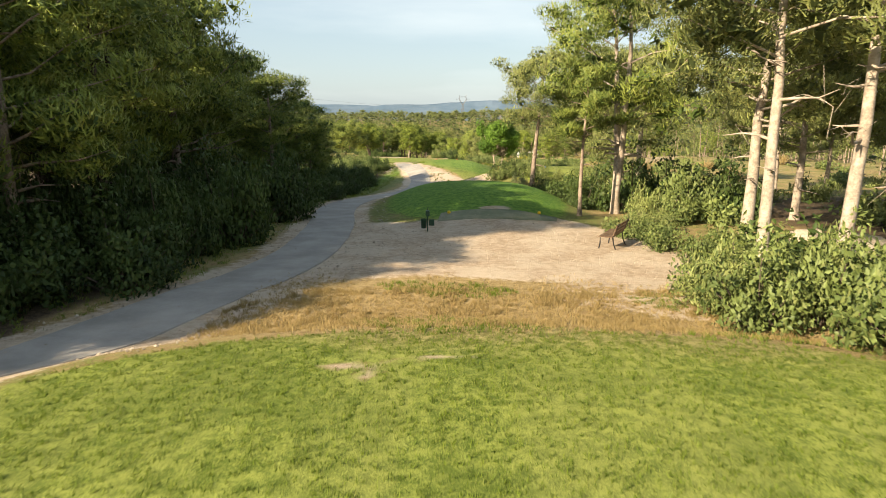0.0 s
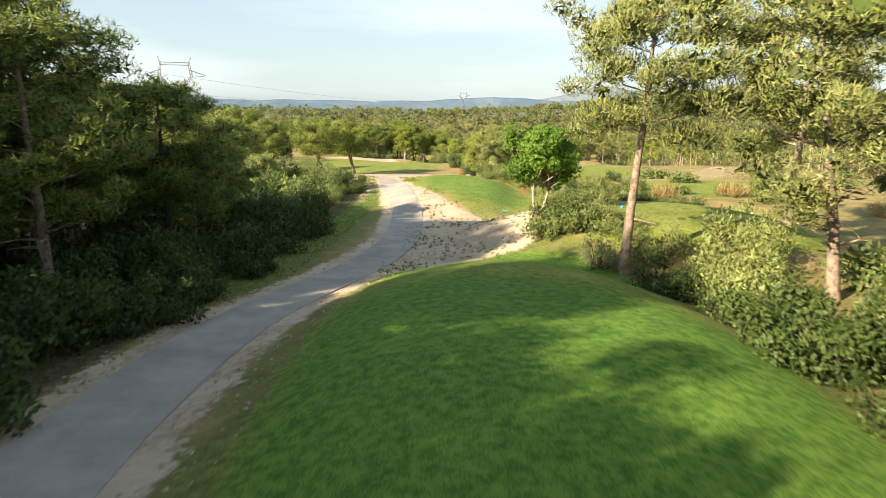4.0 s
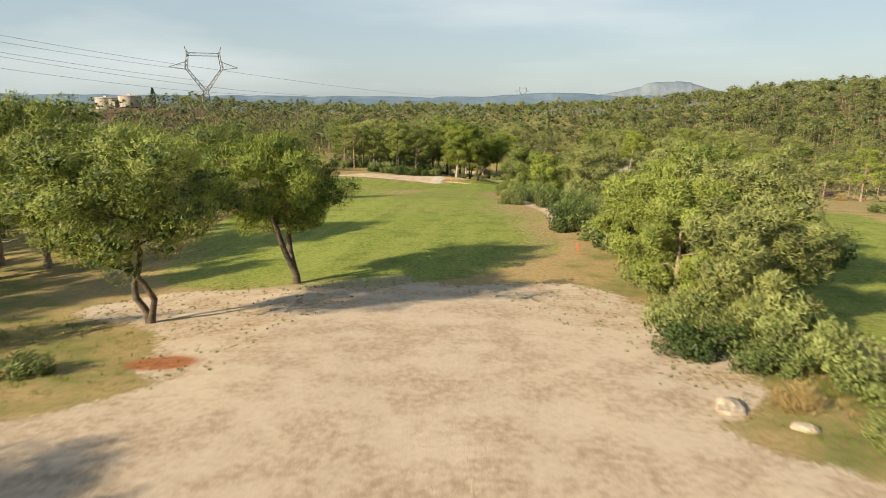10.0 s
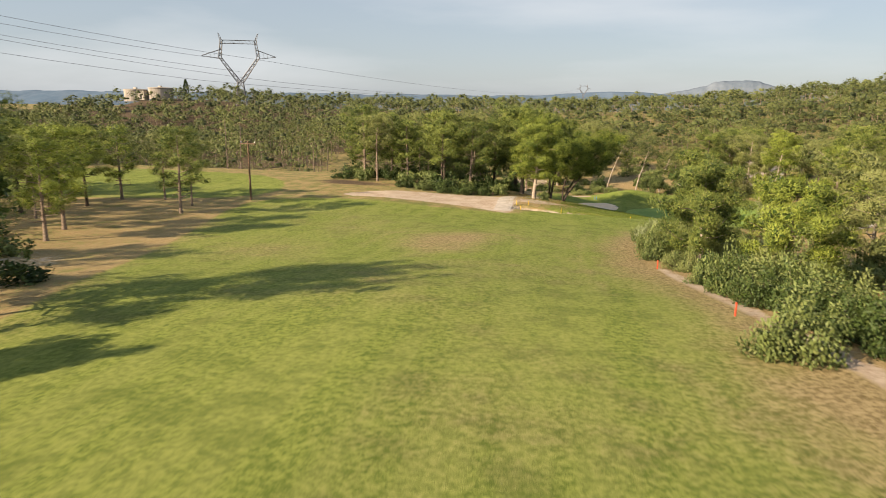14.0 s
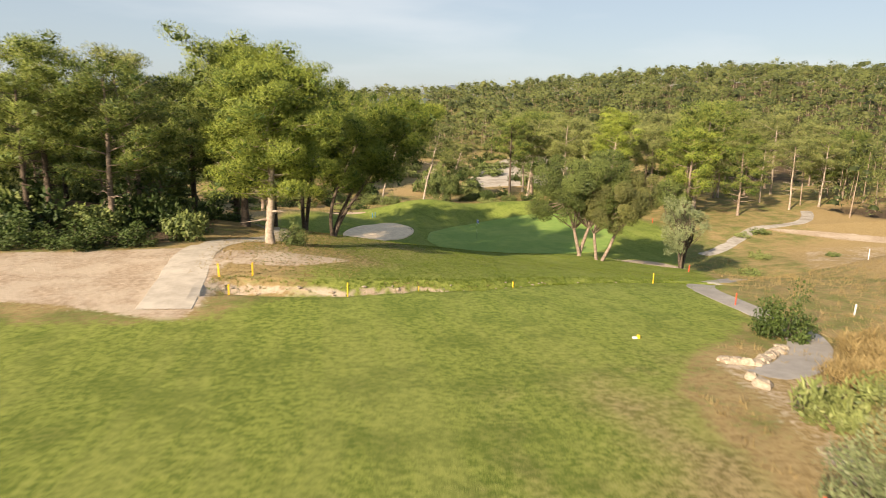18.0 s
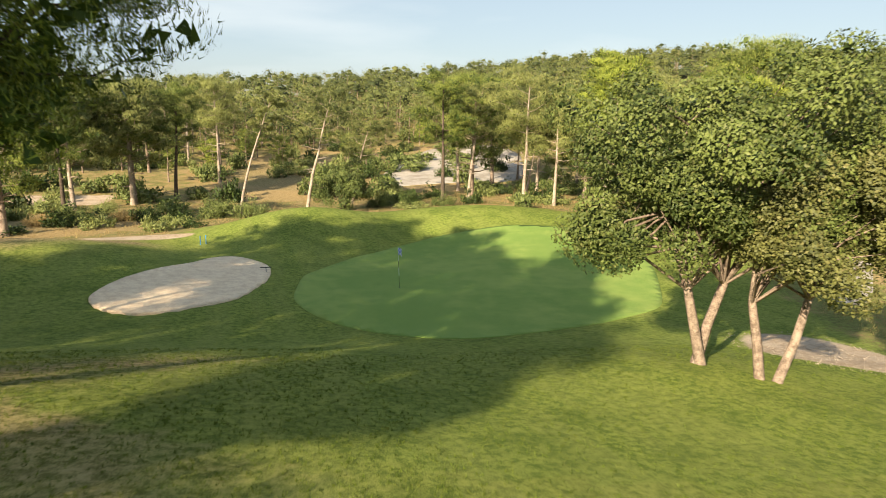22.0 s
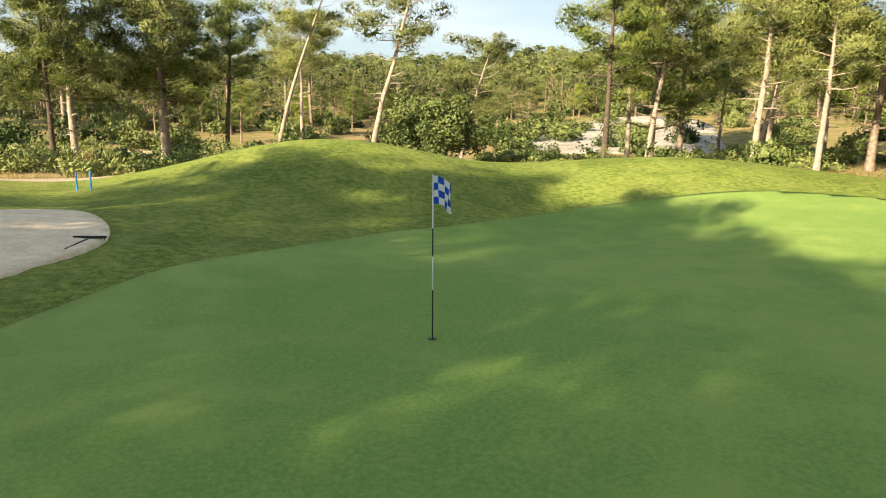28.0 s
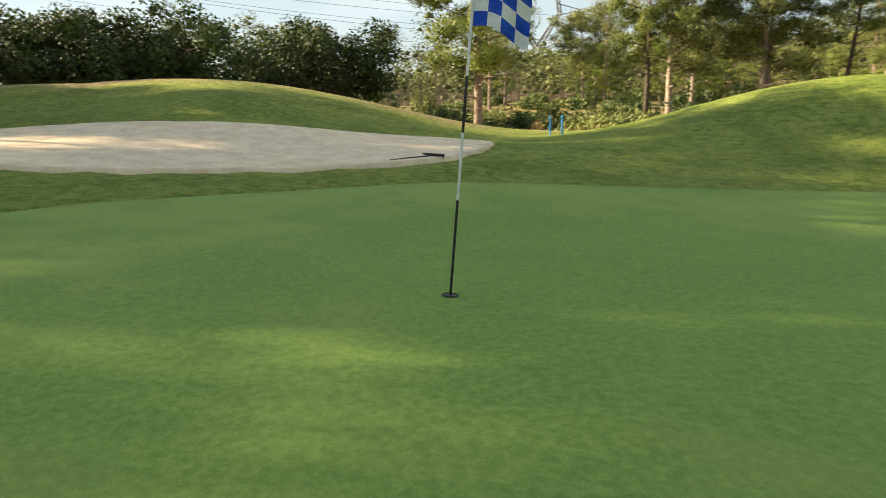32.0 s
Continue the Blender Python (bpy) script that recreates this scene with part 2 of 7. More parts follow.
M_OAK_BROWN = foliage("dry_oak_leaves", (0.045, 0.055, 0.018), (0.2, 0.205, 0.06), (0.27, 0.23, 0.085))
M_ACER = foliage("fresh_leaves", (0.04, 0.1, 0.012), (0.16, 0.275, 0.034), (0.23, 0.33, 0.055), 0.35)
M_SHRUB = foliage("shrub_leaves", (0.045, 0.072, 0.019), (0.195, 0.235, 0.066), (0.26, 0.255, 0.09))
M_SHRUB_DARK = foliage("dark_shrub_leaves", (0.018, 0.035, 0.009), (0.08, 0.12, 0.026), (0.13, 0.135, 0.042))
M_SHRUB_LIGHT = foliage("light_shrub_leaves", (0.09, 0.118, 0.034), (0.275, 0.31, 0.095), (0.33, 0.31, 0.13))
M_OLIVE = foliage("silver_leaves", (0.1, 0.125, 0.05), (0.29, 0.33, 0.155), (0.4, 0.4, 0.24))
M_BROOM = foliage("yellow_blossom", (0.2, 0.2, 0.02), (0.8, 0.62, 0.02), (0.85, 0.7, 0.03), 0.3)
M_STRAW = foliage("dry_grass", (0.23, 0.165, 0.065), (0.5, 0.375, 0.165), (0.42, 0.32, 0.12), 0.4)
M_BLADE = foliage("grass_blades", (0.06, 0.1, 0.01), (0.2, 0.26, 0.03), (0.32, 0.27, 0.09), 0.4)
M_STEEL = simple("galvanised_steel", (0.12, 0.12, 0.12), (0.2, 0.2, 0.2), 1.0, 0.55, 0.6, 0.4, 0.0)
M_CABLE = simple("cable", (0.08, 0.08, 0.09), (0.14, 0.14, 0.15), 1.0, 0.6, 0.3, 0.3, 0.0)
M_WHITE = simple("white_paint", (0.66, 0.66, 0.64), (0.82, 0.82, 0.8), 9.0, 0.45, 0, 0.4, 0.0)
M_BLACK = simple("black_paint", (0.012, 0.012, 0.012), (0.03, 0.03, 0.03), 9.0, 0.45, 0, 0.4, 0.0)
M_BLUE = simple("blue_cloth", (0.01, 0.06, 0.42), (0.02, 0.1, 0.56), 12.0, 0.8, 0, 0.2, 0.0)
M_CLOTH = simple("white_cloth", (0.66, 0.66, 0.66), (0.8, 0.8, 0.79), 12.0, 0.8, 0, 0.2, 0.0)
M_RED = simple("red_paint", (0.55, 0.05, 0.02), (0.72, 0.1, 0.04), 10.0, 0.6, 0, 0.3, 0.0)
M_YELLOW = simple("yellow_paint", (0.68, 0.42, 0.02), (0.84, 0.58, 0.05), 10.0, 0.6, 0, 0.3, 0.0)
M_BLUE_PAINT = simple("blue_paint", (0.04, 0.25, 0.6), (0.08, 0.36, 0.75), 10.0, 0.5, 0, 0.4, 0.0)
M_DARKGREEN = simple("dark_green_enamel", (0.006, 0.035, 0.014), (0.015, 0.06, 0.026), 8.0, 0.4, 0, 0.5, 0.0)
M_WOOD = simple("weathered_wood", (0.1, 0.06, 0.035), (0.24, 0.16, 0.1), 7.0, 0.8, 0, 0.2, 0.004)
M_IRON = simple("cast_iron", (0.015, 0.015, 0.014), (0.04, 0.038, 0.035), 9.0, 0.6, 0.5, 0.4, 0.003)
M_TURQUOISE = simple("turquoise_paint", (0.05, 0.4, 0.42), (0.1, 0.52, 0.54), 10.0, 0.5, 0, 0.4, 0.0)
M_TANK = simple("tank_render", (0.28, 0.245, 0.2), (0.4, 0.36, 0.3), 0.3, 0.9, 0, 0.2, 0.02, 2.0)
# aerial haze is mixed into both far colours as blue-grey
M_FAR = simple("hazed_hills", (0.1, 0.15, 0.2), (0.14, 0.19, 0.24), 0.004, 1.0, 0, 0.0, 0.0, 0.02)
M_MOUNT = simple("hazed_limestone_mountain", (0.12, 0.155, 0.19), (0.18, 0.21, 0.24), 0.004, 1.0, 0, 0.0, 0.0, 0.05)

# ---- mesh helpers ----
def mesh_np(name, verts, faces, mats, index=None, tint=None, smooth=False):
    """A mesh from arrays; faces is one array, or a list of arrays with 3 or 4 corners each."""
    if isinstance(faces, np.ndarray):
        faces = [faces]
    faces = [f for f in faces if len(f)]
    me = bpy.data.meshes.new(name)
    me.vertices.add(len(verts))
    me.vertices.foreach_set("co", np.ascontiguousarray(verts, dtype=np.float32).ravel())
    sizes = np.concatenate([np.full(len(f), f.shape[1]) for f in faces]).astype(np.int32)
    loops = np.concatenate([f.ravel() for f in faces]).astype(np.int32)
    me.loops.add(len(loops))
    me.loops.foreach_set("vertex_index", loops)
    me.polygons.add(len(sizes))
    me.polygons.foreach_set("loop_start", np.concatenate([[0], np.cumsum(sizes)[:-1]]).astype(np.int32))
    me.polygons.foreach_set("loop_total", sizes)
    me.polygons.foreach_set("use_smooth", np.full(len(sizes), smooth, dtype=bool))
    for m in mats if isinstance(mats, (list, tuple)) else [mats]:
        me.materials.append(m)
    if index is not None:
        me.polygons.foreach_set("material_index", np.asarray(index, dtype=np.int32))
    if tint is not None:
        a = me.attributes.new("tint", "FLOAT", "POINT")
        a.data.foreach_set("value", np.asarray(tint, dtype=np.float32))
    me.update(calc_edges=True)
    return me


def part(name, me, parent=None, label="", at=None):
    ob = new(name, me)
    if at is not None:
        ob.matrix_basis = at if isinstance(at, Matrix) else Matrix.Translation(at)
    if parent is not None:
        ob.parent = parent
    return tagged(ob, label)


def thing(name, at, label, category, group="", kind="", turn=0.0, scale=1.0):
    ob = new(name)
    ob.empty_display_size = 0.2
    ob.matrix_basis = Matrix.LocRotScale(at, Euler((0, 0, turn)), (scale, scale, scale))
    return tagged(ob, label, category, group, kind)


def bm_mesh(name, bm, mat, smooth=False):
    me = bpy.data.meshes.new(name)
    bm.to_mesh(me)
    bm.free()
    me.materials.append(mat)
    if smooth:
        for p in me.polygons:
            p.use_smooth = True
    return me


def box_bm(x0, y0, z0, x1, y1, z1, bevel=0.0, bm=None):
    bm = bm or bmesh.new()
    r = bmesh.ops.create_cube(bm, size=1.0, matrix=Matrix.Translation(((x0 + x1) / 2, (y0 + y1) / 2, (z0 + z1) / 2)) @ Matrix.Diagonal((x1 - x0, y1 - y0, z1 - z0, 1)))
    if bevel:
        edges = list({e for v in r["verts"] for e in v.link_edges})
        bmesh.ops.bevel(bm, geom=edges, offset=bevel, segments=2, affect="EDGES")
    return bm


def box(name, lo, hi, mat, bevel=0.0):
    return bm_mesh(name, box_bm(*lo, *hi, bevel), mat)


def tube(path, radii, sides=7, cap=True):
    """Verts and quads of a round bar along a path."""
    path, radii = np.asarray(path, float), np.asarray(radii, float)
    d = np.gradient(path, axis=0)
    d /= np.linalg.norm(d, axis=1)[:, None] + 1e-9
    ref = np.where(np.abs(d[:, 2:3]) > 0.9, [[1.0, 0, 0]], [[0, 0, 1.0]])
    u = np.cross(d, ref)
    u /= np.linalg.norm(u, axis=1)[:, None] + 1e-9
    v = np.cross(d, u)
    a = np.linspace(0, 2 * np.pi, sides, endpoint=False)
    ring = u[:, None] * np.cos(a)[None, :, None] + v[:, None] * np.sin(a)[None, :, None]
    verts = (path[:, None] + ring * radii[:, None, None]).reshape(-1, 3)
    k = np.arange(len(path) - 1)[:, None] * sides
    i, j = np.arange(sides)[None], (np.arange(sides)[None] + 1) % sides
    quads = np.stack([k + i, k + j, k + sides + j, k + sides + i], -1).reshape(-1, 4)
    return verts, quads


class Bars:
    """Gathers tubes into one mesh."""
    def __init__(self):
        self.v, self.f, self.n = [], [], 0

    def add(self, path, radii, sides=7):
        radii = radii if np.ndim(radii) else [radii] * len(path)
        v, f = tube(path, radii, sides)
        self.v.append(v)
        self.f.append(f + self.n)
        self.n += len(v)

    def mesh(self, name, mat, smooth=True):
        return mesh_np(name, np.concatenate(self.v), np.concatenate(self.f), mat, smooth=smooth)


def leaf_cloud(rng, centres, dirs, length, width, tint, quad=False, normals=None):
    """Small blades: triangles for needles and grass, diamonds for leaves."""
    n = len(centres)
    d = dirs / (np.linalg.norm(dirs, axis=1)[:, None] + 1e-9)
    if normals is not None:
        nn = normals / (np.linalg.norm(normals, axis=1)[:, None] + 1e-9)
        d = d - nn * (np.sum(d * nn, 1)[:, None] * 0.8)
        d /= np.linalg.norm(d, axis=1)[:, None] + 1e-9
        side = np.cross(d, nn)
    else:
        side = np.cross(d, rng.normal(size=(n, 3)))
    side /= np.linalg.norm(side, axis=1)[:, None] + 1e-9
    l = (length * rng.uniform(0.6, 1.35, n))[:, None]
    w = (width * rng.uniform(0.7, 1.3, n))[:, None]
    if quad:
        bend = np.cross(side, d) * l * 0.15
        v = np.stack([centres, centres + d * l * 0.5 + side * w * 0.5, centres + d * l + bend, centres + d * l * 0.5 - side * w * 0.5], 1)
        f = np.arange(n * 4).reshape(n, 4)
        return v.reshape(-1, 3), f, np.repeat(tint, 4)
    v = np.stack([centres - side * w * 0.5, centres + side * w * 0.5, centres + d * l], 1)
    return v.reshape(-1, 3), np.arange(n * 3).reshape(n, 3), np.repeat(tint, 3)


def ball_points(rng, n, flat=1.0, inner=0.5):
    p = rng.normal(size=(n, 3))
    p /= np.linalg.norm(p, axis=1)[:, None]
    return p * (rng.uniform(inner ** 3, 1, n) ** (1 / 3))[:, None] * (1, 1, flat)


# ---- ground ----
def bump(x, y, cx, cy, rx, ry, h, turn=0.0, p=2):
    c, s = math.cos(turn), math.sin(turn)
    u, v = ((x - cx) * c + (y - cy) * s) / rx, (-(x - cx) * s + (y - cy) * c) / ry
    return h * np.exp(-((u * u + v * v) ** (p / 2)))

PROFILE_Y = (-60, 8, 14.6, 18, 28, 36, 50, 59, 71, 87, 95, 105, 112, 120, 142, 160, 173, 189, 200, 209, 220, 230, 240, 250, 262, 275, 292, 340, 470, 560, 1200, 6000)
PROFILE_Z = (0.9, 0.9, 0.76, 0.05, -0.35, -0.7, -1.9, -2.5, -2.85, -2.95, -3.3, -4.3, -5.0, -5.7, -6.6, -7.6, -9.3, -10.9, -12.1, -12.5, -14.0, -15.6, -18.15, -19.13, -19.05, -19.5, -20.6, -18.5, -6.5, -9.0, -70.0, -70.0)
AXIS_Y = (0, 60, 100, 130, 160, 200, 225, 250, 400)
AXIS_X = (0, -1, -5, -9, -12, -8, -5, 0, 0)
SLOPE_Y = (0, 150, 195, 209, 228, 240, 250, 300)
SLOPE_R = (0, 0, -0.03, -0.06, -0.16, -0.06, 0, 0)
LEFT_Y = (0, 95, 108, 125, 165, 200, 215, 240, 300)
LEFT_S = (0, 0, -0.06, -0.07, -0.05, 0, 0, 0.0, 0)

DITCH_X = (-19.5, -17, -15, -12.5, -9.5, -7, -4.6, -0.5, 4.5, 9)
DITCH_Y = (206.2, 207.2, 206.9, 207.2, 208.3, 208.8, 209.9, 211.6, 212.9, 212.0)

BUMPS = (  # cx, cy, rx, ry, height, turn, sharpness
    (2.0, 41, 4.6, 10, 1.25, 0, 4),       # second tee
    (9.6, 59, 8, 8, 1.8, 0, 4),        # third tee
    (-0.3, 79.5, 4.6, 11.5, 0.8, 0, 6),      # fourth tee
    (0.35, 264.8, 6.6, 4.8, 1.95, 0.0, 2),     # mound behind the green
    (14.5, 267, 8.5, 4.6, 1.2, -0.2, 2),
    (-19.5, 252.0, 11.5, 6.8, 2.75, 0.72, 2),        # mound behind the sand
    (-16, 213, 6, 6, 0.6, 0, 2),          # dry bank
    (34, 215, 12, 14, 3.5, 0, 2),
    (48, 330, 16, 14, 1.6, 0, 2),         # pale bank
    (40, 120, 16, 22, 1.5, 0, 2),
    (190, 440, 120, 150, 14.5, 0, 2),        # wooded ridge
    (310, 300, 130, 170, 11, 0, 2),
    (-75, 300, 40, 45, 3.0, 0, 2),         # low wooded rise
    (-248, 470, 60, 45, 6, 0, 2),         # hill with the tanks
    (-355, 460, 80, 150, -13, 0, 4),       # gap to the plain
)

UNDULATION = (  # gentle rises and hollows round the green: x, y, height
    (-12, 240, -0.1), (-12, 246, 0.11), (-12, 251, 0.55), (-12, 256, 0.11), (-7, 240, -0.06), (-7, 246, 0.3), (-7, 251, 0.28), (-8.3, 260.6, -0.34),
    (-2.5, 240, -0.38), (-2.5, 246, -0.06), (-2.5, 251, 0.25), (-2.5, 256, 0.28), (-2.5, 261, 0.14), (2, 240, -0.08), (2, 246, 0.07), (2, 251, -0.08),
    (2, 256, -0.15), (2, 261, -0.13), (8, 246, 0.17), (8, 251, 0.06), (8, 256, -0.23), (8, 261, -0.6), (7.6, 229.4, 0.6), (14.6, 227, 0.7))


def rise(y):
    return sum(np.interp(y + k, PROFILE_Y, PROFILE_Z) for k in (-2.4, -1.2, 0, 1.2, 2.4)) / 5


def height(x, y):
    """The ground's level."""
    x, y = np.asarray(x, float), np.asarray(y, float)
    z = rise(y)
    ax = np.interp(y, AXIS_Y, AXIS_X)
    z = z + np.interp(y, SLOPE_Y, SLOPE_R) * np.clip(x - ax, -26, 26)
    z = z + np.interp(y, LEFT_Y, LEFT_S) * np.clip(-6 - (x - ax), 0, 26)
    for b in BUMPS:
        z = z + bump(x, y, *b)
    side = np.clip(-polygon_distance(x, y, TEE_ONE) / 2.2, 0, 1)
    z = z - 0.5 * side * side * (3 - 2 * side) * np.clip((18.5 - y) / 5, 0, 1)
    for ux, uy, uh in UNDULATION:
        z = z + bump(x, y, ux, uy, 4.2, 4.2, uh)
    z = z - 0.55 * np.exp(-(np.abs(y - np.interp(x, DITCH_X, DITCH_Y)) / 0.75) ** 4) * np.clip((x + 18.3) / 1.2, 0, 1) * (x < 9)
    return z


def polygon_distance(x, y, poly):
    """Signed distance in metres to a closed outline, positive inside."""
    x, y = np.asarray(x, float), np.asarray(y, float)
    best, odd = np.full(x.shape, 1e9), np.zeros(x.shape, bool)
    for (ax, ay), (bx, by) in zip(poly, poly[1:] + poly[:1]):
        ex, ey = bx - ax, by - ay
        t = np.clip(((x - ax) * ex + (y - ay) * ey) / (ex * ex + ey * ey + 1e-9), 0, 1)
        best = np.minimum(best, np.hypot(x - ax - t * ex, y - ay - t * ey))
        cross = (ay > y) != (by > y)
        odd ^= cross & (x < ax + (y - ay) / (ey if ey else 1e-9) * ex)
    return np.where(odd, best, -best)


def line_distance(x, y, line):
    best = np.full(np.shape(x), 1e9)
    for (ax, ay), (bx, by) in zip(line, line[1:]):
        ex, ey = bx - ax, by - ay
        t = np.clip(((x - ax) * ex + (y - ay) * ey) / (ex * ex + ey * ey), 0, 1)
        best = np.minimum(best, np.hypot(x - ax - t * ex, y - ay - t * ey))
    return best


def smooth_line(pts, n=8, closed=False):
    """Catmull-Rom through the points."""
    p = [np.array(q, float) for q in pts]
    p = [p[-1]] + p + p[:2] if closed else [2 * p[0] - p[1]] + p + [2 * p[-1] - p[-2]]
    out = []
    for a, b, c, d in zip(p, p[1:], p[2:], p[3:]):
        for t in np.arange(n) / n:
            out.append(0.5 * (2 * b + (c - a) * t + (2 * a - 5 * b + 4 * c - d) * t * t + (3 * b - a - 3 * c + d) * t ** 3))
    if not closed:
        out.append(p[-2])
    return [tuple(q) for q in out]


TEE_ONE = [(-6.5, -6), (-5.6, 6), (-5.0, 10), (-4.4, 11.9), (-3.5, 13.0), (-2.2, 13.9), (-0.6, 14.6), (1.2, 15.0), (3.0, 15.0), (4.7, 14.6), (6.2, 14.1), (7.5, 13.2), (8.8, 9), (9.2, 0), (8, -8)]
CART_PATH = smooth_line([(-30, -2), (-18, 3), (-9.5, 9), (-6.0, 13), (-4.6, 17.5), (-3.6, 23), (-3.9, 29), (-4.9, 36), (-4.9, 43.5), (-3.2, 52), (-2.5, 59), (-2.7, 66), (-3.15, 70), (-4.7, 79), (-5.8, 85), (-6.9, 91.6)], 14)
FAIRWAY = smooth_line([(-21, 118), (-10, 118), (-1.5, 128), (-2.0, 139), (-1.6, 148), (-4.2, 159.5), (-6.6, 174), (-6.6, 181), (-4.4, 196), (3, 203), (6, 209), (14, 222), (22, 240), (27, 252), (24, 264), (14, 272), (-4, 270), (-12, 262), (-24, 262), (-22, 250), (-15, 240), (-15.5, 228), (-15.5, 217), (-14.5, 208), (-20, 203), (-38, 204), (-46, 198), (-40, 177), (-33, 156), (-30, 142), (-26, 128)], 3, True)
GREEN = smooth_line([(-2.6, 246.5), (-2.4, 244.8), (-1.7, 243), (-0.4, 241), (0.9, 239), (2.1, 237.5), (3.8, 237), (8.3, 238.2), (11.5, 239.5), (14.4, 241), (16.7, 244), (19.4, 248.5), (21.3, 253.5), (21.6, 256.8), (20.2, 259.6), (16.3, 261.3), (12.2, 261.5), (9.3, 261.4), (6.8, 260.0), (4.1, 257.6), (2.1, 256), (-0.5, 252.6), (-1.6, 250.9), (-2.2, 248.7)], 4, True)
BUNKER = smooth_line([(-11.3, 247.0), (-10.3, 249.4), (-8.6, 252.0), (-7.5, 253.5), (-6.5, 255.3), (-5.3, 255.7), (-4.2, 254.6), (-3.35, 252.8), (-3.5, 250.5), (-4.25, 248.4), (-5.3, 246.1), (-6.8, 244.8), (-7.9, 244.1), (-9.2, 243.9), (-10.3, 244.4), (-11.2, 245.6)], 4, True)
CROSSROAD = smooth_line([(-60, 92), (-20, 97.2), (-14, 97.6), (-9.6, 94), (-8.2, 91), (-5.8, 90.6), (-3.6, 93.4), (0.5, 95.8), (4, 96.3), (8, 93.6), (14, 88), (15, 90), (9.5, 95.8), (4.5, 99.8), (0.8, 103), (0.0, 109), (-3.5, 115), (-9, 119.5), (-12.2, 112), (-13.0, 105), (-16, 101), (-22, 99.5), (-60, 95)], 3, True)
EARTH = (
    smooth_line([(-3.2, 19.8), (0.4, 20.8), (4, 20.0), (7.5, 18.6), (8.3, 24), (7.2, 28.5), (5.2, 31.6), (0, 30.2), (-3.4, 30.5), (-3.2, 24)], 3, True),
    smooth_line([(-2.0, 50), (2.0, 52.5), (4.2, 56), (4.4, 59.6), (2.6, 64), (1.7, 67.2), (0.3, 69.2), (-0.8, 72), (-1.4, 74.4), (-3.0, 77.5), (-2.6, 62)], 3, True),
    smooth_line([(-38, 206.5), (-28, 206), (-21, 204.4), (-18, 203.5), (-18.2, 213), (-20.5, 214.2), (-30, 212), (-36, 210)], 3, True),
    smooth_line([(12.3, 232.3), (15.0, 227.5), (17.4, 227), (18, 234.5), (14.5, 236)], 3, True),
    smooth_line([(-26, 292), (-19, 293), (-18, 298), (-28, 298)], 3, True),
    smooth_line([(-1.2, 139), (0.4, 139.5), (-0.2, 148), (-3.6, 160), (-5.6, 173), (-6.2, 172), (-4.4, 159), (-1.6, 147)], 3, True),
    smooth_line([(-22, 262.4), (-12, 262.6), (-8, 263.2), (-8.5, 265), (-16, 266.5), (-30, 266)], 3, True),
)
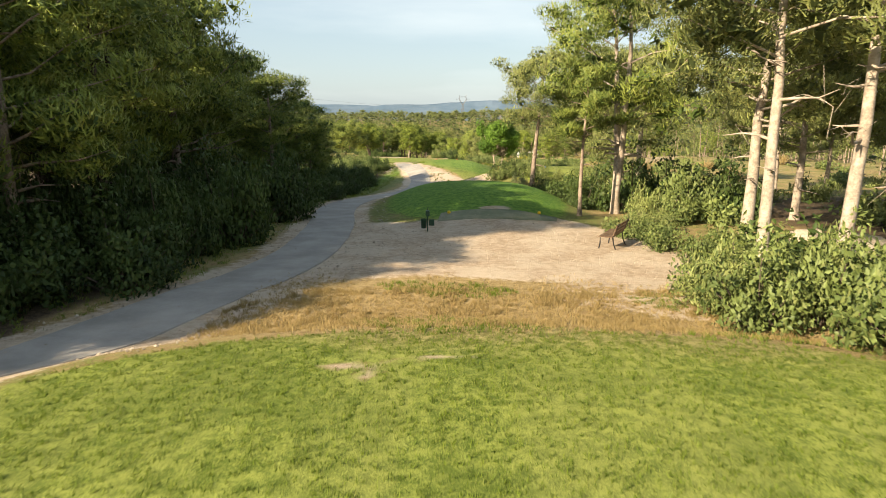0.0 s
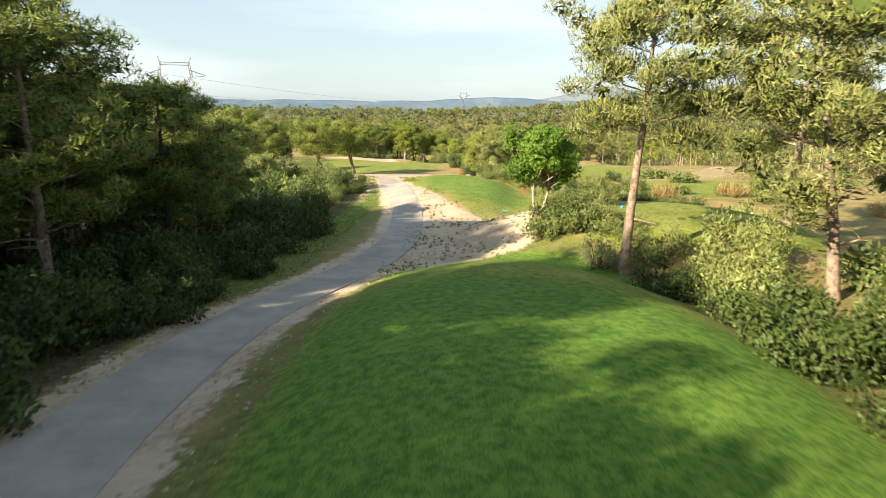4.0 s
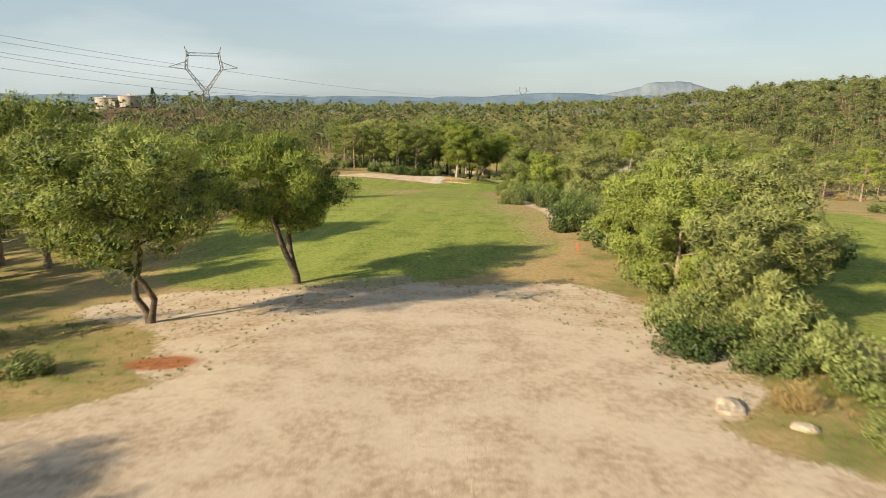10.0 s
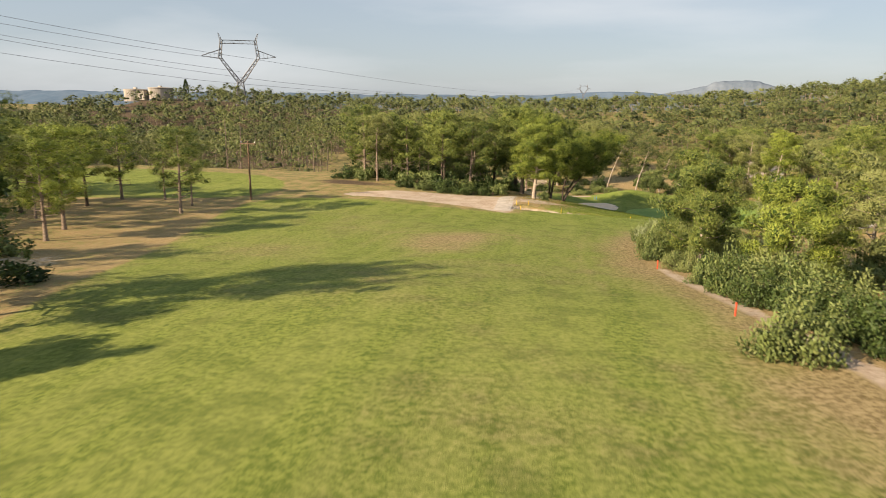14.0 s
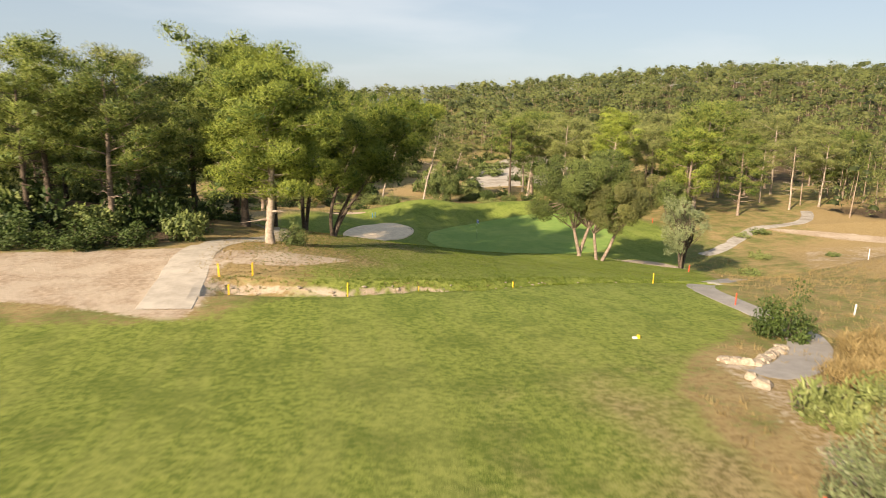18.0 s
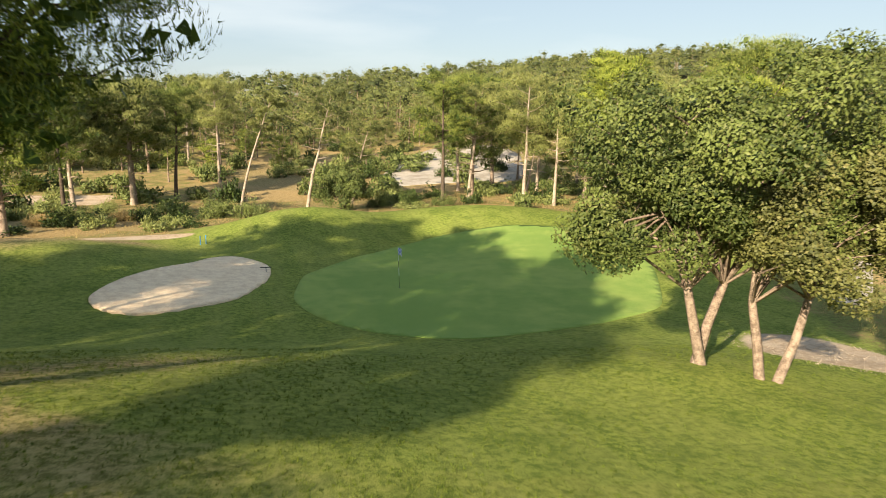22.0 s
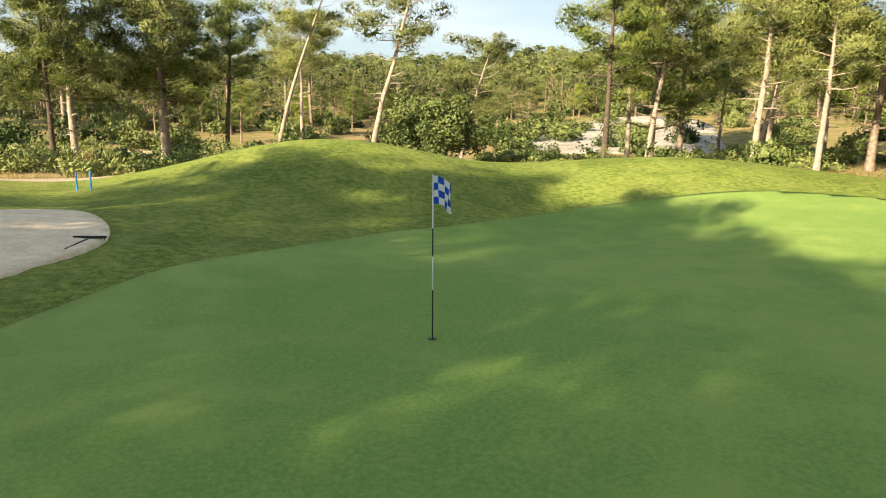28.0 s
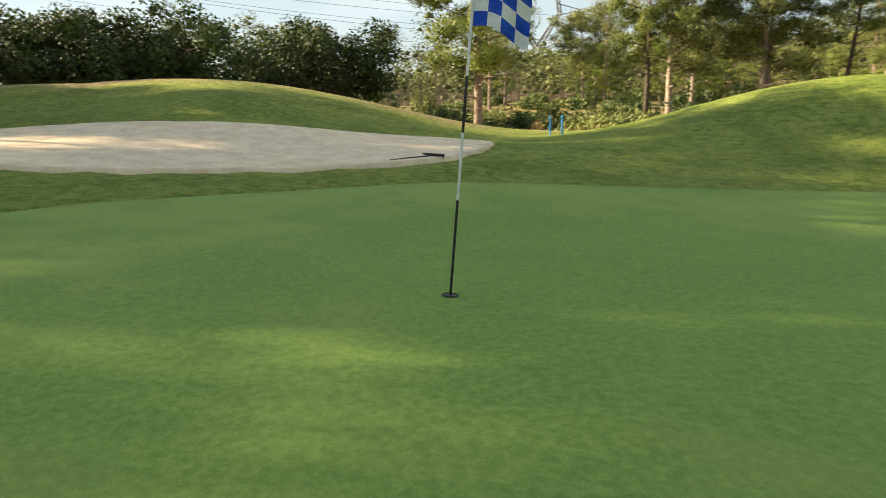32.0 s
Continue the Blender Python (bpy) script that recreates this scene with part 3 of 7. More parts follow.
THIN_EARTH = (  # bare ground with grass left in patches
    (smooth_line([(27, 226), (33, 236), (40, 241), (52, 238), (46, 228), (34, 218)], 3, True), 0.44),
    (smooth_line([(39, 249.6), (41, 246.4), (46, 242.6), (52, 240), (66, 236), (67, 239.5), (53, 243.4), (46, 247)], 3, True), 0.75),
    (smooth_line([(-17, 211.5), (-12, 211.3), (-11.2, 213.5), (-12.6, 217), (-14.8, 219.6), (-17.5, 217)], 3, True), 0.48),
    (smooth_line([(-5.6, 13), (-3.6, 13.5), (-2.4, 16.5), (-1.8, 20), (-2.4, 26), (-3.6, 27), (-4.2, 20)], 3, True), 0.68),
    (smooth_line([(3, 18), (6, 16.4), (8, 17), (8, 20), (4, 20.6)], 3, True), 0.55),
    (smooth_line([(-1.8, 199.5), (-3.4, 194.5), (-5.6, 188.6), (-3.0, 190), (-0.2, 194.6), (1.0, 196.6)], 3, True), 0.5),
    (smooth_line([(-18.4, 211.0), (-15.5, 209.9), (-12.8, 211.4), (-12.4, 212.8), (-15, 212.9), (-18, 213.2)], 3, True), 0.8),
    (smooth_line([(14, 95), (18, 98), (22, 100), (30, 112), (36, 122), (40, 118), (34, 104), (26, 94), (18, 90)], 3, True), 0.46),
    (smooth_line([(-23, 112.4), (-20.5, 116.6), (-16, 118), (-13, 119.6), (-9.5, 121.6), (-7.4, 118.8), (-4, 120.2), (-1, 120.4), (1.4, 117.6), (3, 112), (1.5, 103), (-13, 103), (-17, 109)], 3, True), 0.62),
    (smooth_line([(-1.7, 11.9), (-1.0, 12.3), (-0.3, 12.5), (0.5, 12.75), (1.3, 13.0), (2.0, 13.25), (2.0, 13.6), (1.0, 13.5), (0.2, 13.3), (-0.6, 13.05), (-1.3, 12.6)], 3, True), 0.7),
    (smooth_line([(-0.35, 11.85), (0.15, 11.95), (0.25, 12.5), (-0.4, 12.5)], 3, True), 0.7),
    (smooth_line([(-1.75, 10.5), (-1.25, 10.55), (-1.2, 10.95), (-1.6, 10.9)], 3, True), 0.9),
    (smooth_line([(1.6, 31.5), (2.3, 31.9), (3.0, 32.2), (3.9, 32.0), (2.9, 31.5)], 3, True), 1.0),
    (smooth_line([(-0.6, 45.4), (1, 46.6), (2.6, 46.3), (3.2, 44.6), (3.9, 42.6), (4.3, 42.8), (3.8, 45.2), (2.8, 47), (0.6, 47.3), (-0.8, 46.6)], 3, True), 0.52),
    (smooth_line([(-3.7, 79.8), (-2.7, 78.2), (-2.4, 75.4), (-1.0, 74.0), (-1.2, 72.4), (-3.2, 73.2), (-3.8, 76)], 3, True), 0.62),
    (smooth_line([(-10.6, 92), (-8.2, 89.4), (-6.8, 84), (-5.9, 77.5), (-5.9, 73), (-7.4, 73), (-8.0, 80), (-9.0, 86), (-12, 90)], 3, True), 0.6),
    (smooth_line([(-8.0, 44.5), (-6.4, 45), (-5.5, 50), (-4.8, 56), (-5.6, 57), (-7.0, 50)], 3, True), 0.4),
    (smooth_line([(-32, 148), (-35, 157), (-41, 168), (-46, 169), (-45, 158), (-38, 149)], 3, True), 0.45),
    (smooth_line([(-24, 171), (-20, 172), (-18, 176), (-19, 181), (-23, 178)], 3, True), 0.2),
    (smooth_line([(-6.4, 178), (-4.8, 186), (-3.2, 193), (-5.6, 192), (-7.4, 184)], 3, True), 0.3),
)
DRY = (
    (smooth_line([(-26, 246), (-19, 249.5), (-15, 252.6), (-12, 256), (-9.2, 259.6), (-12, 262), (-17, 260), (-24, 255)], 3, True), 0.85),
    (smooth_line([(20, 208), (30, 227), (36, 238.5), (44, 243), (50, 254), (72, 266), (84, 250), (60, 225), (42, 213)], 3, True), 1.2),
    (smooth_line([(-18, 210.5), (-10.5, 211), (-10.0, 214.5), (-12, 218.5), (-15.5, 221), (-18.5, 217)], 3, True), 0.8),
    (smooth_line([(-14, 226.5), (-8, 229.6), (-4.4, 232.8), (-7.5, 235), (-14.5, 231)], 3, True), 0.75),
    (smooth_line([(-1.5, 46.0), (0.5, 47.6), (3, 47.4), (5, 45), (5.6, 42), (3.4, 42.6), (1.5, 43.6), (-0.6, 44.4)], 3, True), 1.15),
    (smooth_line([(1.6, 69.0), (3.0, 65.0), (6.6, 64.2), (7.6, 67.5), (6.8, 70.5), (4, 70.4)], 3, True), 0.95),
    (smooth_line([(-6, 118), (-1.5, 124), (-1, 139), (-1.5, 160), (-5.4, 178), (-4.6, 192), (-7.2, 196), (-9.0, 178), (-7.0, 158), (-4.6, 146), (-3.6, 130)], 3, True), 0.6),
    (smooth_line([(-17.5, 208), (-9, 210), (-7.5, 217), (-11, 221), (-15, 217), (-19, 213)], 3, True), 0.22),
    (smooth_line([(-17, 213), (-9, 213), (-6, 220), (-5, 227), (-6, 232), (-9, 235.5), (-17, 236), (-18, 224)], 3, True), 0.4),
    (smooth_line([(-5, 15.6), (8, 15.2), (8.8, 19.5), (3, 22), (-2, 21), (-5, 17)], 3, True), 0.95),
    (smooth_line([(-60, 266), (-18, 270), (-14, 280), (-30, 286), (-60, 284)], 3, True), 0.9),
    (smooth_line([(-2, 294), (16, 292), (34, 306), (30, 334), (6, 336), (-10, 318)], 3, True), 0.6),
    (smooth_line([(-22, 172), (-17, 176), (-18, 186), (-24, 182)], 3, True), 0.5),
)
TEES = (  # centre, radii
    (2.0, 41.5, 4.6, 11.5), (10.5, 59, 6.2, 7.0))
TEE_FOUR = smooth_line([(-4.9, 89), (-4.1, 80), (-2.4, 75.5), (-0.6, 72.5), (1.0, 68.5), (2.2, 64), (4.6, 61.5), (6.8, 66), (6.4, 76), (5.2, 83), (3.4, 89), (1.2, 92), (-2.2, 92.4)], 3, True)
OTHER_HOLES = (
    smooth_line([(10, 107), (14, 103), (26, 108), (29, 126), (26, 141), (27, 152), (19, 156), (11, 150), (8.5, 130), (8, 115)], 3, True),
    smooth_line([(16, 84), (21, 79), (28, 84), (27, 92), (19, 92)], 3, True),
    smooth_line([(-60, 268), (-20, 272), (-16, 278), (-30, 284), (-60, 282)], 3, True),
    smooth_line([(0, 300), (14, 296), (30, 306), (28, 330), (8, 334), (-6, 318)], 3, True),
    smooth_line([(-90, 196), (-52, 200), (-48, 212), (-60, 222), (-90, 220)], 3, True),
)


def y_span(poly):
    return max(q[1] for q in poly) - min(q[1] for q in poly)


def surface_masks(x, y):
    soft = lambda d, w: np.clip(0.5 + d / w, 0, 1)
    tees = np.max([soft(1 - (np.abs((x - cx) / rx) ** 3 + np.abs((y - cy) / ry) ** 3) ** (1 / 3), 0.4) for cx, cy, rx, ry in TEES], 0)
    tees = np.maximum(tees, soft(polygon_distance(x, y, TEE_ONE), 1.0))
    grass = np.maximum(np.maximum(tees, soft(polygon_distance(x, y, TEE_FOUR), 2.0)), soft(polygon_distance(x, y, FAIRWAY), np.where(y > 203, 6.5, 3.0)))
    for p in OTHER_HOLES:
        grass = np.maximum(grass, soft(polygon_distance(x, y, p), 3.0))
    strip = soft(1.5 - np.abs(x + 7.3 - 0.04 * (y - 50)), 2.0) * (y > 46) * (y < 86) * 0.52
    grass = np.maximum(grass, strip)
    soil = soft(polygon_distance(x, y, CROSSROAD), 2.2)
    for p in EARTH:
        soil = np.maximum(soil, soft(polygon_distance(x, y, p), 1.8))
    for p, k in THIN_EARTH:
        soil = np.maximum(soil, k * soft(polygon_distance(x, y, p), 1.6 if y_span(p) > 6 else 0.5))
    bank = np.abs(y - 0.55 - np.interp(x, DITCH_X, DITCH_Y))
    soil = np.maximum(soil, soft(0.3 - bank, 0.6) * (x > -18) * (x < 5) * np.where(x < -8, 0.85, 0.6))
    soil = np.maximum(soil, soft(1.7 - line_distance(x, y, CART_PATH), 1.6) * 0.85)
    grass = np.where(soil > 0.35, np.minimum(grass, np.clip(1.12 - soil, 0, 1)), grass)
    dry = np.zeros_like(x)
    for p, k in DRY:
        dry = np.maximum(dry, k * soft(polygon_distance(x, y, p), 5.0))
    dry = dry + 0.16 * soft(y - 150, 20.0) * (y < 200) * (dry < 0.1)
    dry = np.maximum(dry, 0.24 * soft(3.0 - np.abs(polygon_distance(x, y, FAIRWAY)), 5.0) * (y < 192))
    dry = np.where((np.hypot(x - 6, y - 247) < 24), dry - 0.26, dry)
    dry = dry - 0.22 * soft(y - 200, 8.0) * soft(220 - y, 8.0) * soft(polygon_distance(x, y, FAIRWAY), 6.0)
    for cx, cy, rx, ry in TEES[:1]:
        dry = dry - 1.1 * np.exp(-(((x - cx) / rx) ** 4 + ((y - cy) / ry) ** 4))
    dry = dry - 0.46 * soft(polygon_distance(x, y, TEE_FOUR) - 1.0, 3.0)
    dry = dry - 1.6 * strip
    wave = 5 * np.sin(x * 0.11 + 1.3) + 4 * np.sin(y * 0.13) + 3 * np.sin(x * 0.29 + y * 0.21)
    litter = soft(-6.7 - x, 2.0) * soft(np.minimum(y - 2, 88 - y), 8) * soft(x + 42 + wave, 8)
    litter = np.maximum(litter, soft(-20.5 - x, 4) * soft(np.minimum(y - 215, 262 - y), 5) * soft(x + 40 + wave, 6))
    litter = np.maximum(litter, soft(np.abs(x) - 78 + 2 * wave, 20) * soft(y - 112 + 2 * wave, 20) * soft(800 - y, 60))
    litter = np.maximum(litter, soft(x - 13, 6) * soft(np.minimum(y - 8, 52 - y), 6) * soft(44 + wave - x, 8) * 0.7)
    red = 1.3 * np.exp(-(((x + 14.4) / 1.1) ** 2 + ((y - 105.8) / 0.7) ** 2)) + 0.9 * np.exp(-(((x - 3.5) / 2.0) ** 2 + ((y - 171) / 2.5) ** 2))
    return {"grass": grass, "soil": soil, "dry": dry, "litter": litter, "red": red}


def spaced(lo, hi, step, out_lo, out_hi, grow=1.16):
    core = np.arange(lo, hi + step / 2, step)
    up, down, s = [], [], step
    v = hi
    while v < out_hi:
        s *= grow
        v += s
        up.append(v)
    s, v = step, lo
    while v > out_lo:
        s *= grow
        v -= s
        down.append(v)
    return np.concatenate([down[::-1], core, up])


def build_ground():
    gx, gy = spaced(-40, 40, 0.45, -4800, 4800), spaced(2, 278, 0.45, -1500, 4900)
    X, Y = np.meshgrid(gx, gy)
    Z = height(X, Y)
    rough = np.array([noise.noise(Vector((a * 0.35, b * 0.35, 0))) for a, b in zip(X[::3, ::3].ravel(), Y[::3, ::3].ravel())]).reshape(X[::3, ::3].shape)
    rough = np.repeat(np.repeat(rough, 3, 0), 3, 1)[:X.shape[0], :X.shape[1]]
    masks = surface_masks(X, Y)
    Z = Z - 0.5 * np.clip((polygon_distance(X, Y, BUNKER) - 0.05) / 0.7, 0, 1)
    Z = Z - 0.035 * (line_distance(X, Y, CART_PATH) < 0.62)
    Z = Z + 0.03 * rough * (1 - masks["grass"]) * (np.hypot(X, Y) < 600)
    ny, nx = X.shape
    k = np.arange(nx * ny).reshape(ny, nx)
    quads = np.stack([k[:-1, :-1], k[:-1, 1:], k[1:, 1:], k[1:, :-1]], -1).reshape(-1, 4)
    me = mesh_np("ground", np.stack([X, Y, Z], -1).reshape(-1, 3), quads, M_GROUND, smooth=True)
    for name, v in masks.items():
        a = me.attributes.new(name, "FLOAT", "POINT")
        a.data.foreach_set("value", v.ravel().astype(np.float32))
    return tagged(new("ground", me), "rolling grass, dry earth and scrub of a golf course", "ground", kind="structure")


build_ground()


def draped(name, outline, mat, lift, label, category, skirt=0.06, step=0.5, dish=None):
    """A sheet cut to an outline and laid on the ground, with a thin edge."""
    xs, ys = [p[0] for p in outline], [p[1] for p in outline]
    bm = bmesh.new()
    ring = [bm.verts.new((px, py, 0)) for px, py in outline]
    bm.faces.new(ring)
    for lo, hi, normal in ((min(xs), max(xs), (1, 0, 0)), (min(ys), max(ys), (0, 1, 0))):
        for c in np.arange(lo + step / 2, hi, step):
            bmesh.ops.bisect_plane(bm, geom=bm.verts[:] + bm.edges[:] + bm.faces[:], plane_co=[c * k for k in normal], plane_no=normal)
    bmesh.ops.triangulate(bm, faces=[f for f in bm.faces if len(f.verts) > 4])
    co = np.array([v.co[:] for v in bm.verts])
    z = height(co[:, 0], co[:, 1]) + lift
    if dish is not None:
        z = z + dish(co[:, 0], co[:, 1])
    for v, h in zip(bm.verts, z):
        v.co.z = h
    rim = [e for e in bm.edges if e.is_boundary]
    r = bmesh.ops.extrude_edge_only(bm, edges=rim)
    for v in r["geom"]:
        if isinstance(v, bmesh.types.BMVert):
            v.co.z -= skirt
    bmesh.ops.recalc_face_normals(bm, faces=bm.faces[:])
    ob = new(name, bm_mesh(name, bm, mat, True))
    return tagged(ob, label, category, kind="structure")


def ribbon(name, line, half, mat, lift, label, category, thick=0.03, fade=(0, 0)):
    """A road along a line, with a crown and thickness."""
    p = np.array(line)
    d = np.gradient(p, axis=0)
    d /= np.linalg.norm(d, axis=1)[:, None]
    nrm = np.stack([-d[:, 1], d[:, 0]], 1)
    offs = np.array([-1.0, -0.96, -0.6, -0.2, 0.2, 0.6, 0.96, 1.0])
    wob = np.array([noise.noise(Vector((a * 0.8, b * 0.8, 3))) for a, b in p])
    pts = p[:, None] + nrm[:, None] * (offs[None, :, None] * (half + 0.05 * wob[:, None, None] * np.sign(offs)[None, :, None]))
    z = height(pts[..., 0], pts[..., 1])
    z = z + lift + 0.008 * (1 - offs ** 2)[None]
    z[:, 0] -= thick
    z[:, -1] -= thick
    run = np.concatenate([[0], np.cumsum(np.linalg.norm(np.diff(p, axis=0), axis=1))])
    rag = np.array([[noise.noise(Vector((a * 1.6, b * 1.6, 8))) for a, b in row] for row in pts])
    for s, reach in ((run, fade[0]), (run[-1] - run, fade[1])):
        if reach:  # the worn end sinks unevenly into the earth
            z -= (0.09 + lift) * np.clip(1 - s[:, None] / reach + 0.5 * rag - 0.35 + 0.3 * offs[None] ** 2, 0, 1) * (s[:, None] < reach)
    v = np.concatenate([pts, z[..., None]], -1).reshape(-1, 3)
    k = np.arange(len(v)).reshape(len(p), len(offs))
    q = np.stack([k[:-1, :-1], k[1:, :-1], k[1:, 1:], k[:-1, 1:]], -1).reshape(-1, 4)
    return tagged(new(name, mesh_np(name, v, q[:, ::-1], mat, smooth=False)), label, category, kind="structure")


dense = [tuple(q) for q in np.array(CART_PATH)]
ribbon("cart_path", dense, 0.97, M_ASPHALT, 0.03, "narrow pale grey asphalt cart path with worn edges", "path", 0.09, fade=(0, 3.2))
ribbon("cart_path", smooth_line([(-19.0, 204.4), (-19.1, 208), (-19.3, 213), (-18.6, 217), (-16.4, 221.5), (-16.2, 226), (-20, 231), (-30, 236)], 6), 0.95, M_CONCRETE, 0.012, "short worn concrete cart path by the pines", "path")
ribbon("cart_path", smooth_line([(-2.2, 197.15), (-1.3, 197.0), (0.02, 197.25), (1.95, 198.81), (3.18, 200.31), (4.08, 202.71), (5.0, 209.5), (9, 214), (14, 219)], 6), 0.7, M_ASPHALT, 0.012, "grey asphalt cart path curving round a bush", "path", fade=(1.6, 0))
ribbon("gravel_track", smooth_line([(24.6, 239.6), (27, 240.7), (31, 243.8), (35, 247), (38.5, 249.4), (42, 250.2), (46, 251.6), (49.6, 254.6), (53, 259)], 6), 0.75, M_CLIFF, 0.012, "narrow pale gravel track across the dry bank", "track", fade=(0.6, 1.5))
draped("gravel_bank", smooth_line([(14, 299.5), (22, 299), (33, 298), (39, 308), (43, 320), (38, 331), (30, 330), (20, 316)], 4, True), M_CLIFF, 0.02, "pale bare gravel bank behind the pines", "bank", 0.1, 1.2)
draped("putting_green", GREEN, M_GREEN, 0.02, "closely mown kidney-shaped putting green", "putting green")


draped("sand_bunker", BUNKER, M_SAND, 0.05, "raked pale sand bunker beside the green", "bunker", 0.12, 0.45)
draped("turf_mat", [(0.3, 29.9), (3.6, 30.25), (5.2, 30.8), (5.3, 31.6), (3.9, 31.7), (0.4, 31.15)], M_TURF_MAT, 0.015, "worn artificial turf tee mat", "mat", 0.08, 0.5)

# ---- trees and shrubs ----
def ground_z(x, y):
    return float(height(x, y))


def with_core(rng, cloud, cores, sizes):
    """Adds each clump's inner sprays to a cloud of needles or leaves, tinted darkest as inner shade."""
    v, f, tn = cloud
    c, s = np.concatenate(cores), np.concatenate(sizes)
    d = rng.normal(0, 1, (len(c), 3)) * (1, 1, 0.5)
    # zero tint paints the crown's inner shade onto these sprays
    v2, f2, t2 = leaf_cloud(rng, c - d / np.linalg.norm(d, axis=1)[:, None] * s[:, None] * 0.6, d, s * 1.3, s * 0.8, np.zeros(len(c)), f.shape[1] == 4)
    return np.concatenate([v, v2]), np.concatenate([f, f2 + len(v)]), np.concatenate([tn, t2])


def pine_meshes(seed, h, r, base=0.4, lean=(0.0, 0.0), forks=1, limbs=15, clumps=5, tufts=230, needle=(0.2, 0.042), fork_at=0.12, snake=0.0, bare=4, bend=0.25, flat=0.55, girth=0.021, mat=None, bark=None, spread=0.25, core=12):
    """Trunk with limbs, and a crown of needle tufts gathered at the limbs' ends."""
    rng = np.random.default_rng(seed)
    bars, limb, cen, dirs, tint, nrm, cores, core_size = Bars(), Bars(), [], [], [], [], [], []
    for fork in range(forks):
        a0 = rng.uniform(0, 6.28) + fork * 6.28 / max(forks, 1)
        split = spread * h * (forks > 1)
        t = np.linspace(0, 1, 12)
        wob = np.cumsum(rng.normal(0, bend * 0.13, (12, 2)), 0) * t[:, None] * r * 0.5
        path = np.stack([lean[0] * t ** 1.4 + wob[:, 0] + split * np.cos(a0) * np.clip(t - fork_at, 0, 1) ** 0.75, lean[1] * t ** 1.4 + wob[:, 1] + split * np.sin(a0) * np.clip(t - fork_at, 0, 1) ** 0.75, h * 0.95 * t - 0.15], 1)
        path[:, 0] += snake * np.sin(t * 11 + fork * 2.6) * np.minimum(t * 4, 1) * (1 - t)
        path[0, :2] = 0
        rad = girth * h * (1 - 0.85 * t) * (1.0 if forks == 1 else 0.8) + 0.015
        rad[0] *= 1.35
        bars.add(path, rad, 8)
        n = limbs // forks + 1
        for k in range(n + bare):
            dead = k >= n
            f = base + (0.99 - base) * ((k + rng.uniform(0, 0.9)) / n) if not dead else rng.uniform(base * 0.45, base * 1.15)
            p0 = np.array([np.interp(f, t, path[:, i]) for i in range(3)])
            az = a0 + k * 2.4 + rng.uniform(-0.5, 0.5)
            g = (f - base) / (1 - base)
            ln = r * (0.46 + 0.6 * math.sin(math.pi * min(max(0.18 + 0.75 * g, 0), 1))) * rng.uniform(0.7, 1.15)
            if g > 0.8:
                ln *= 0.75
            if dead:
                ln *= rng.uniform(0.4, 0.95)
            up = rng.uniform(0.15, 0.5) + 0.5 * g - (0.1 if dead else 0)
            s = np.linspace(0, 1, 4)
            q = p0 + np.stack([np.cos(az) * ln * s, np.sin(az) * ln * s, ln * up * s ** 1.3 * 0.8], 1)
            q[1:, :] += rng.normal(0, 0.05 * ln, (3, 3))
            limb.add(q, np.linspace(max(0.35 * girth * h * (1 - f) + 0.012, 0.014), 0.008, 4), 5)
            if dead:
                for _ in range(2):
                    q2 = q[2] + np.stack([rng.normal(0, 0.3, 3) * ln * v for v in (0, 0.6, 1)], 0)
                    limb.add(q2, (0.012, 0.008, 0.005), 4)
                continue
            for c in range(clumps):
                m = 0.4 + 0.6 * (c + rng.uniform(0.2, 1.0)) / clumps
                o = np.array([np.interp(m, s, q[:, i]) for i in range(3)]) + rng.normal(0, 0.11, 3) * r * (1, 1, 0.6)
                cr = r * rng.uniform(0.16, 0.3)
                cores.append(o + ball_points(rng, core, flat, 0.1) * cr * 0.5)
                core_size.append(np.full(core, cr * 0.34))
                pts = ball_points(rng, tufts, flat, 0.62) * cr
                cen.append(o + pts)
                dirs.append(pts / cr * 0.8 + rng.normal(0, 0.45, (tufts, 3)) + (0, 0, 0.7))
                nrm.append(pts / cr * 1.1 + (o - (0, 0, h * (base + 0.25))) / r * 0.5 + rng.normal(0, 0.42, (tufts, 3)))
                # random tint, plus top light painted in by height within the clump
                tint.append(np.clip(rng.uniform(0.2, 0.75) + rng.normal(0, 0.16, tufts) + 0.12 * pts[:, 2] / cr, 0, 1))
    cen, dirs, tint = np.concatenate(cen), np.concatenate(dirs), np.concatenate(tint)
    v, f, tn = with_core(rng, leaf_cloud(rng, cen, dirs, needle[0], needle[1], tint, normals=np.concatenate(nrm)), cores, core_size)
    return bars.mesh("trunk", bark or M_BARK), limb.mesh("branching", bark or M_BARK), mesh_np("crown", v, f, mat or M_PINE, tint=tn)


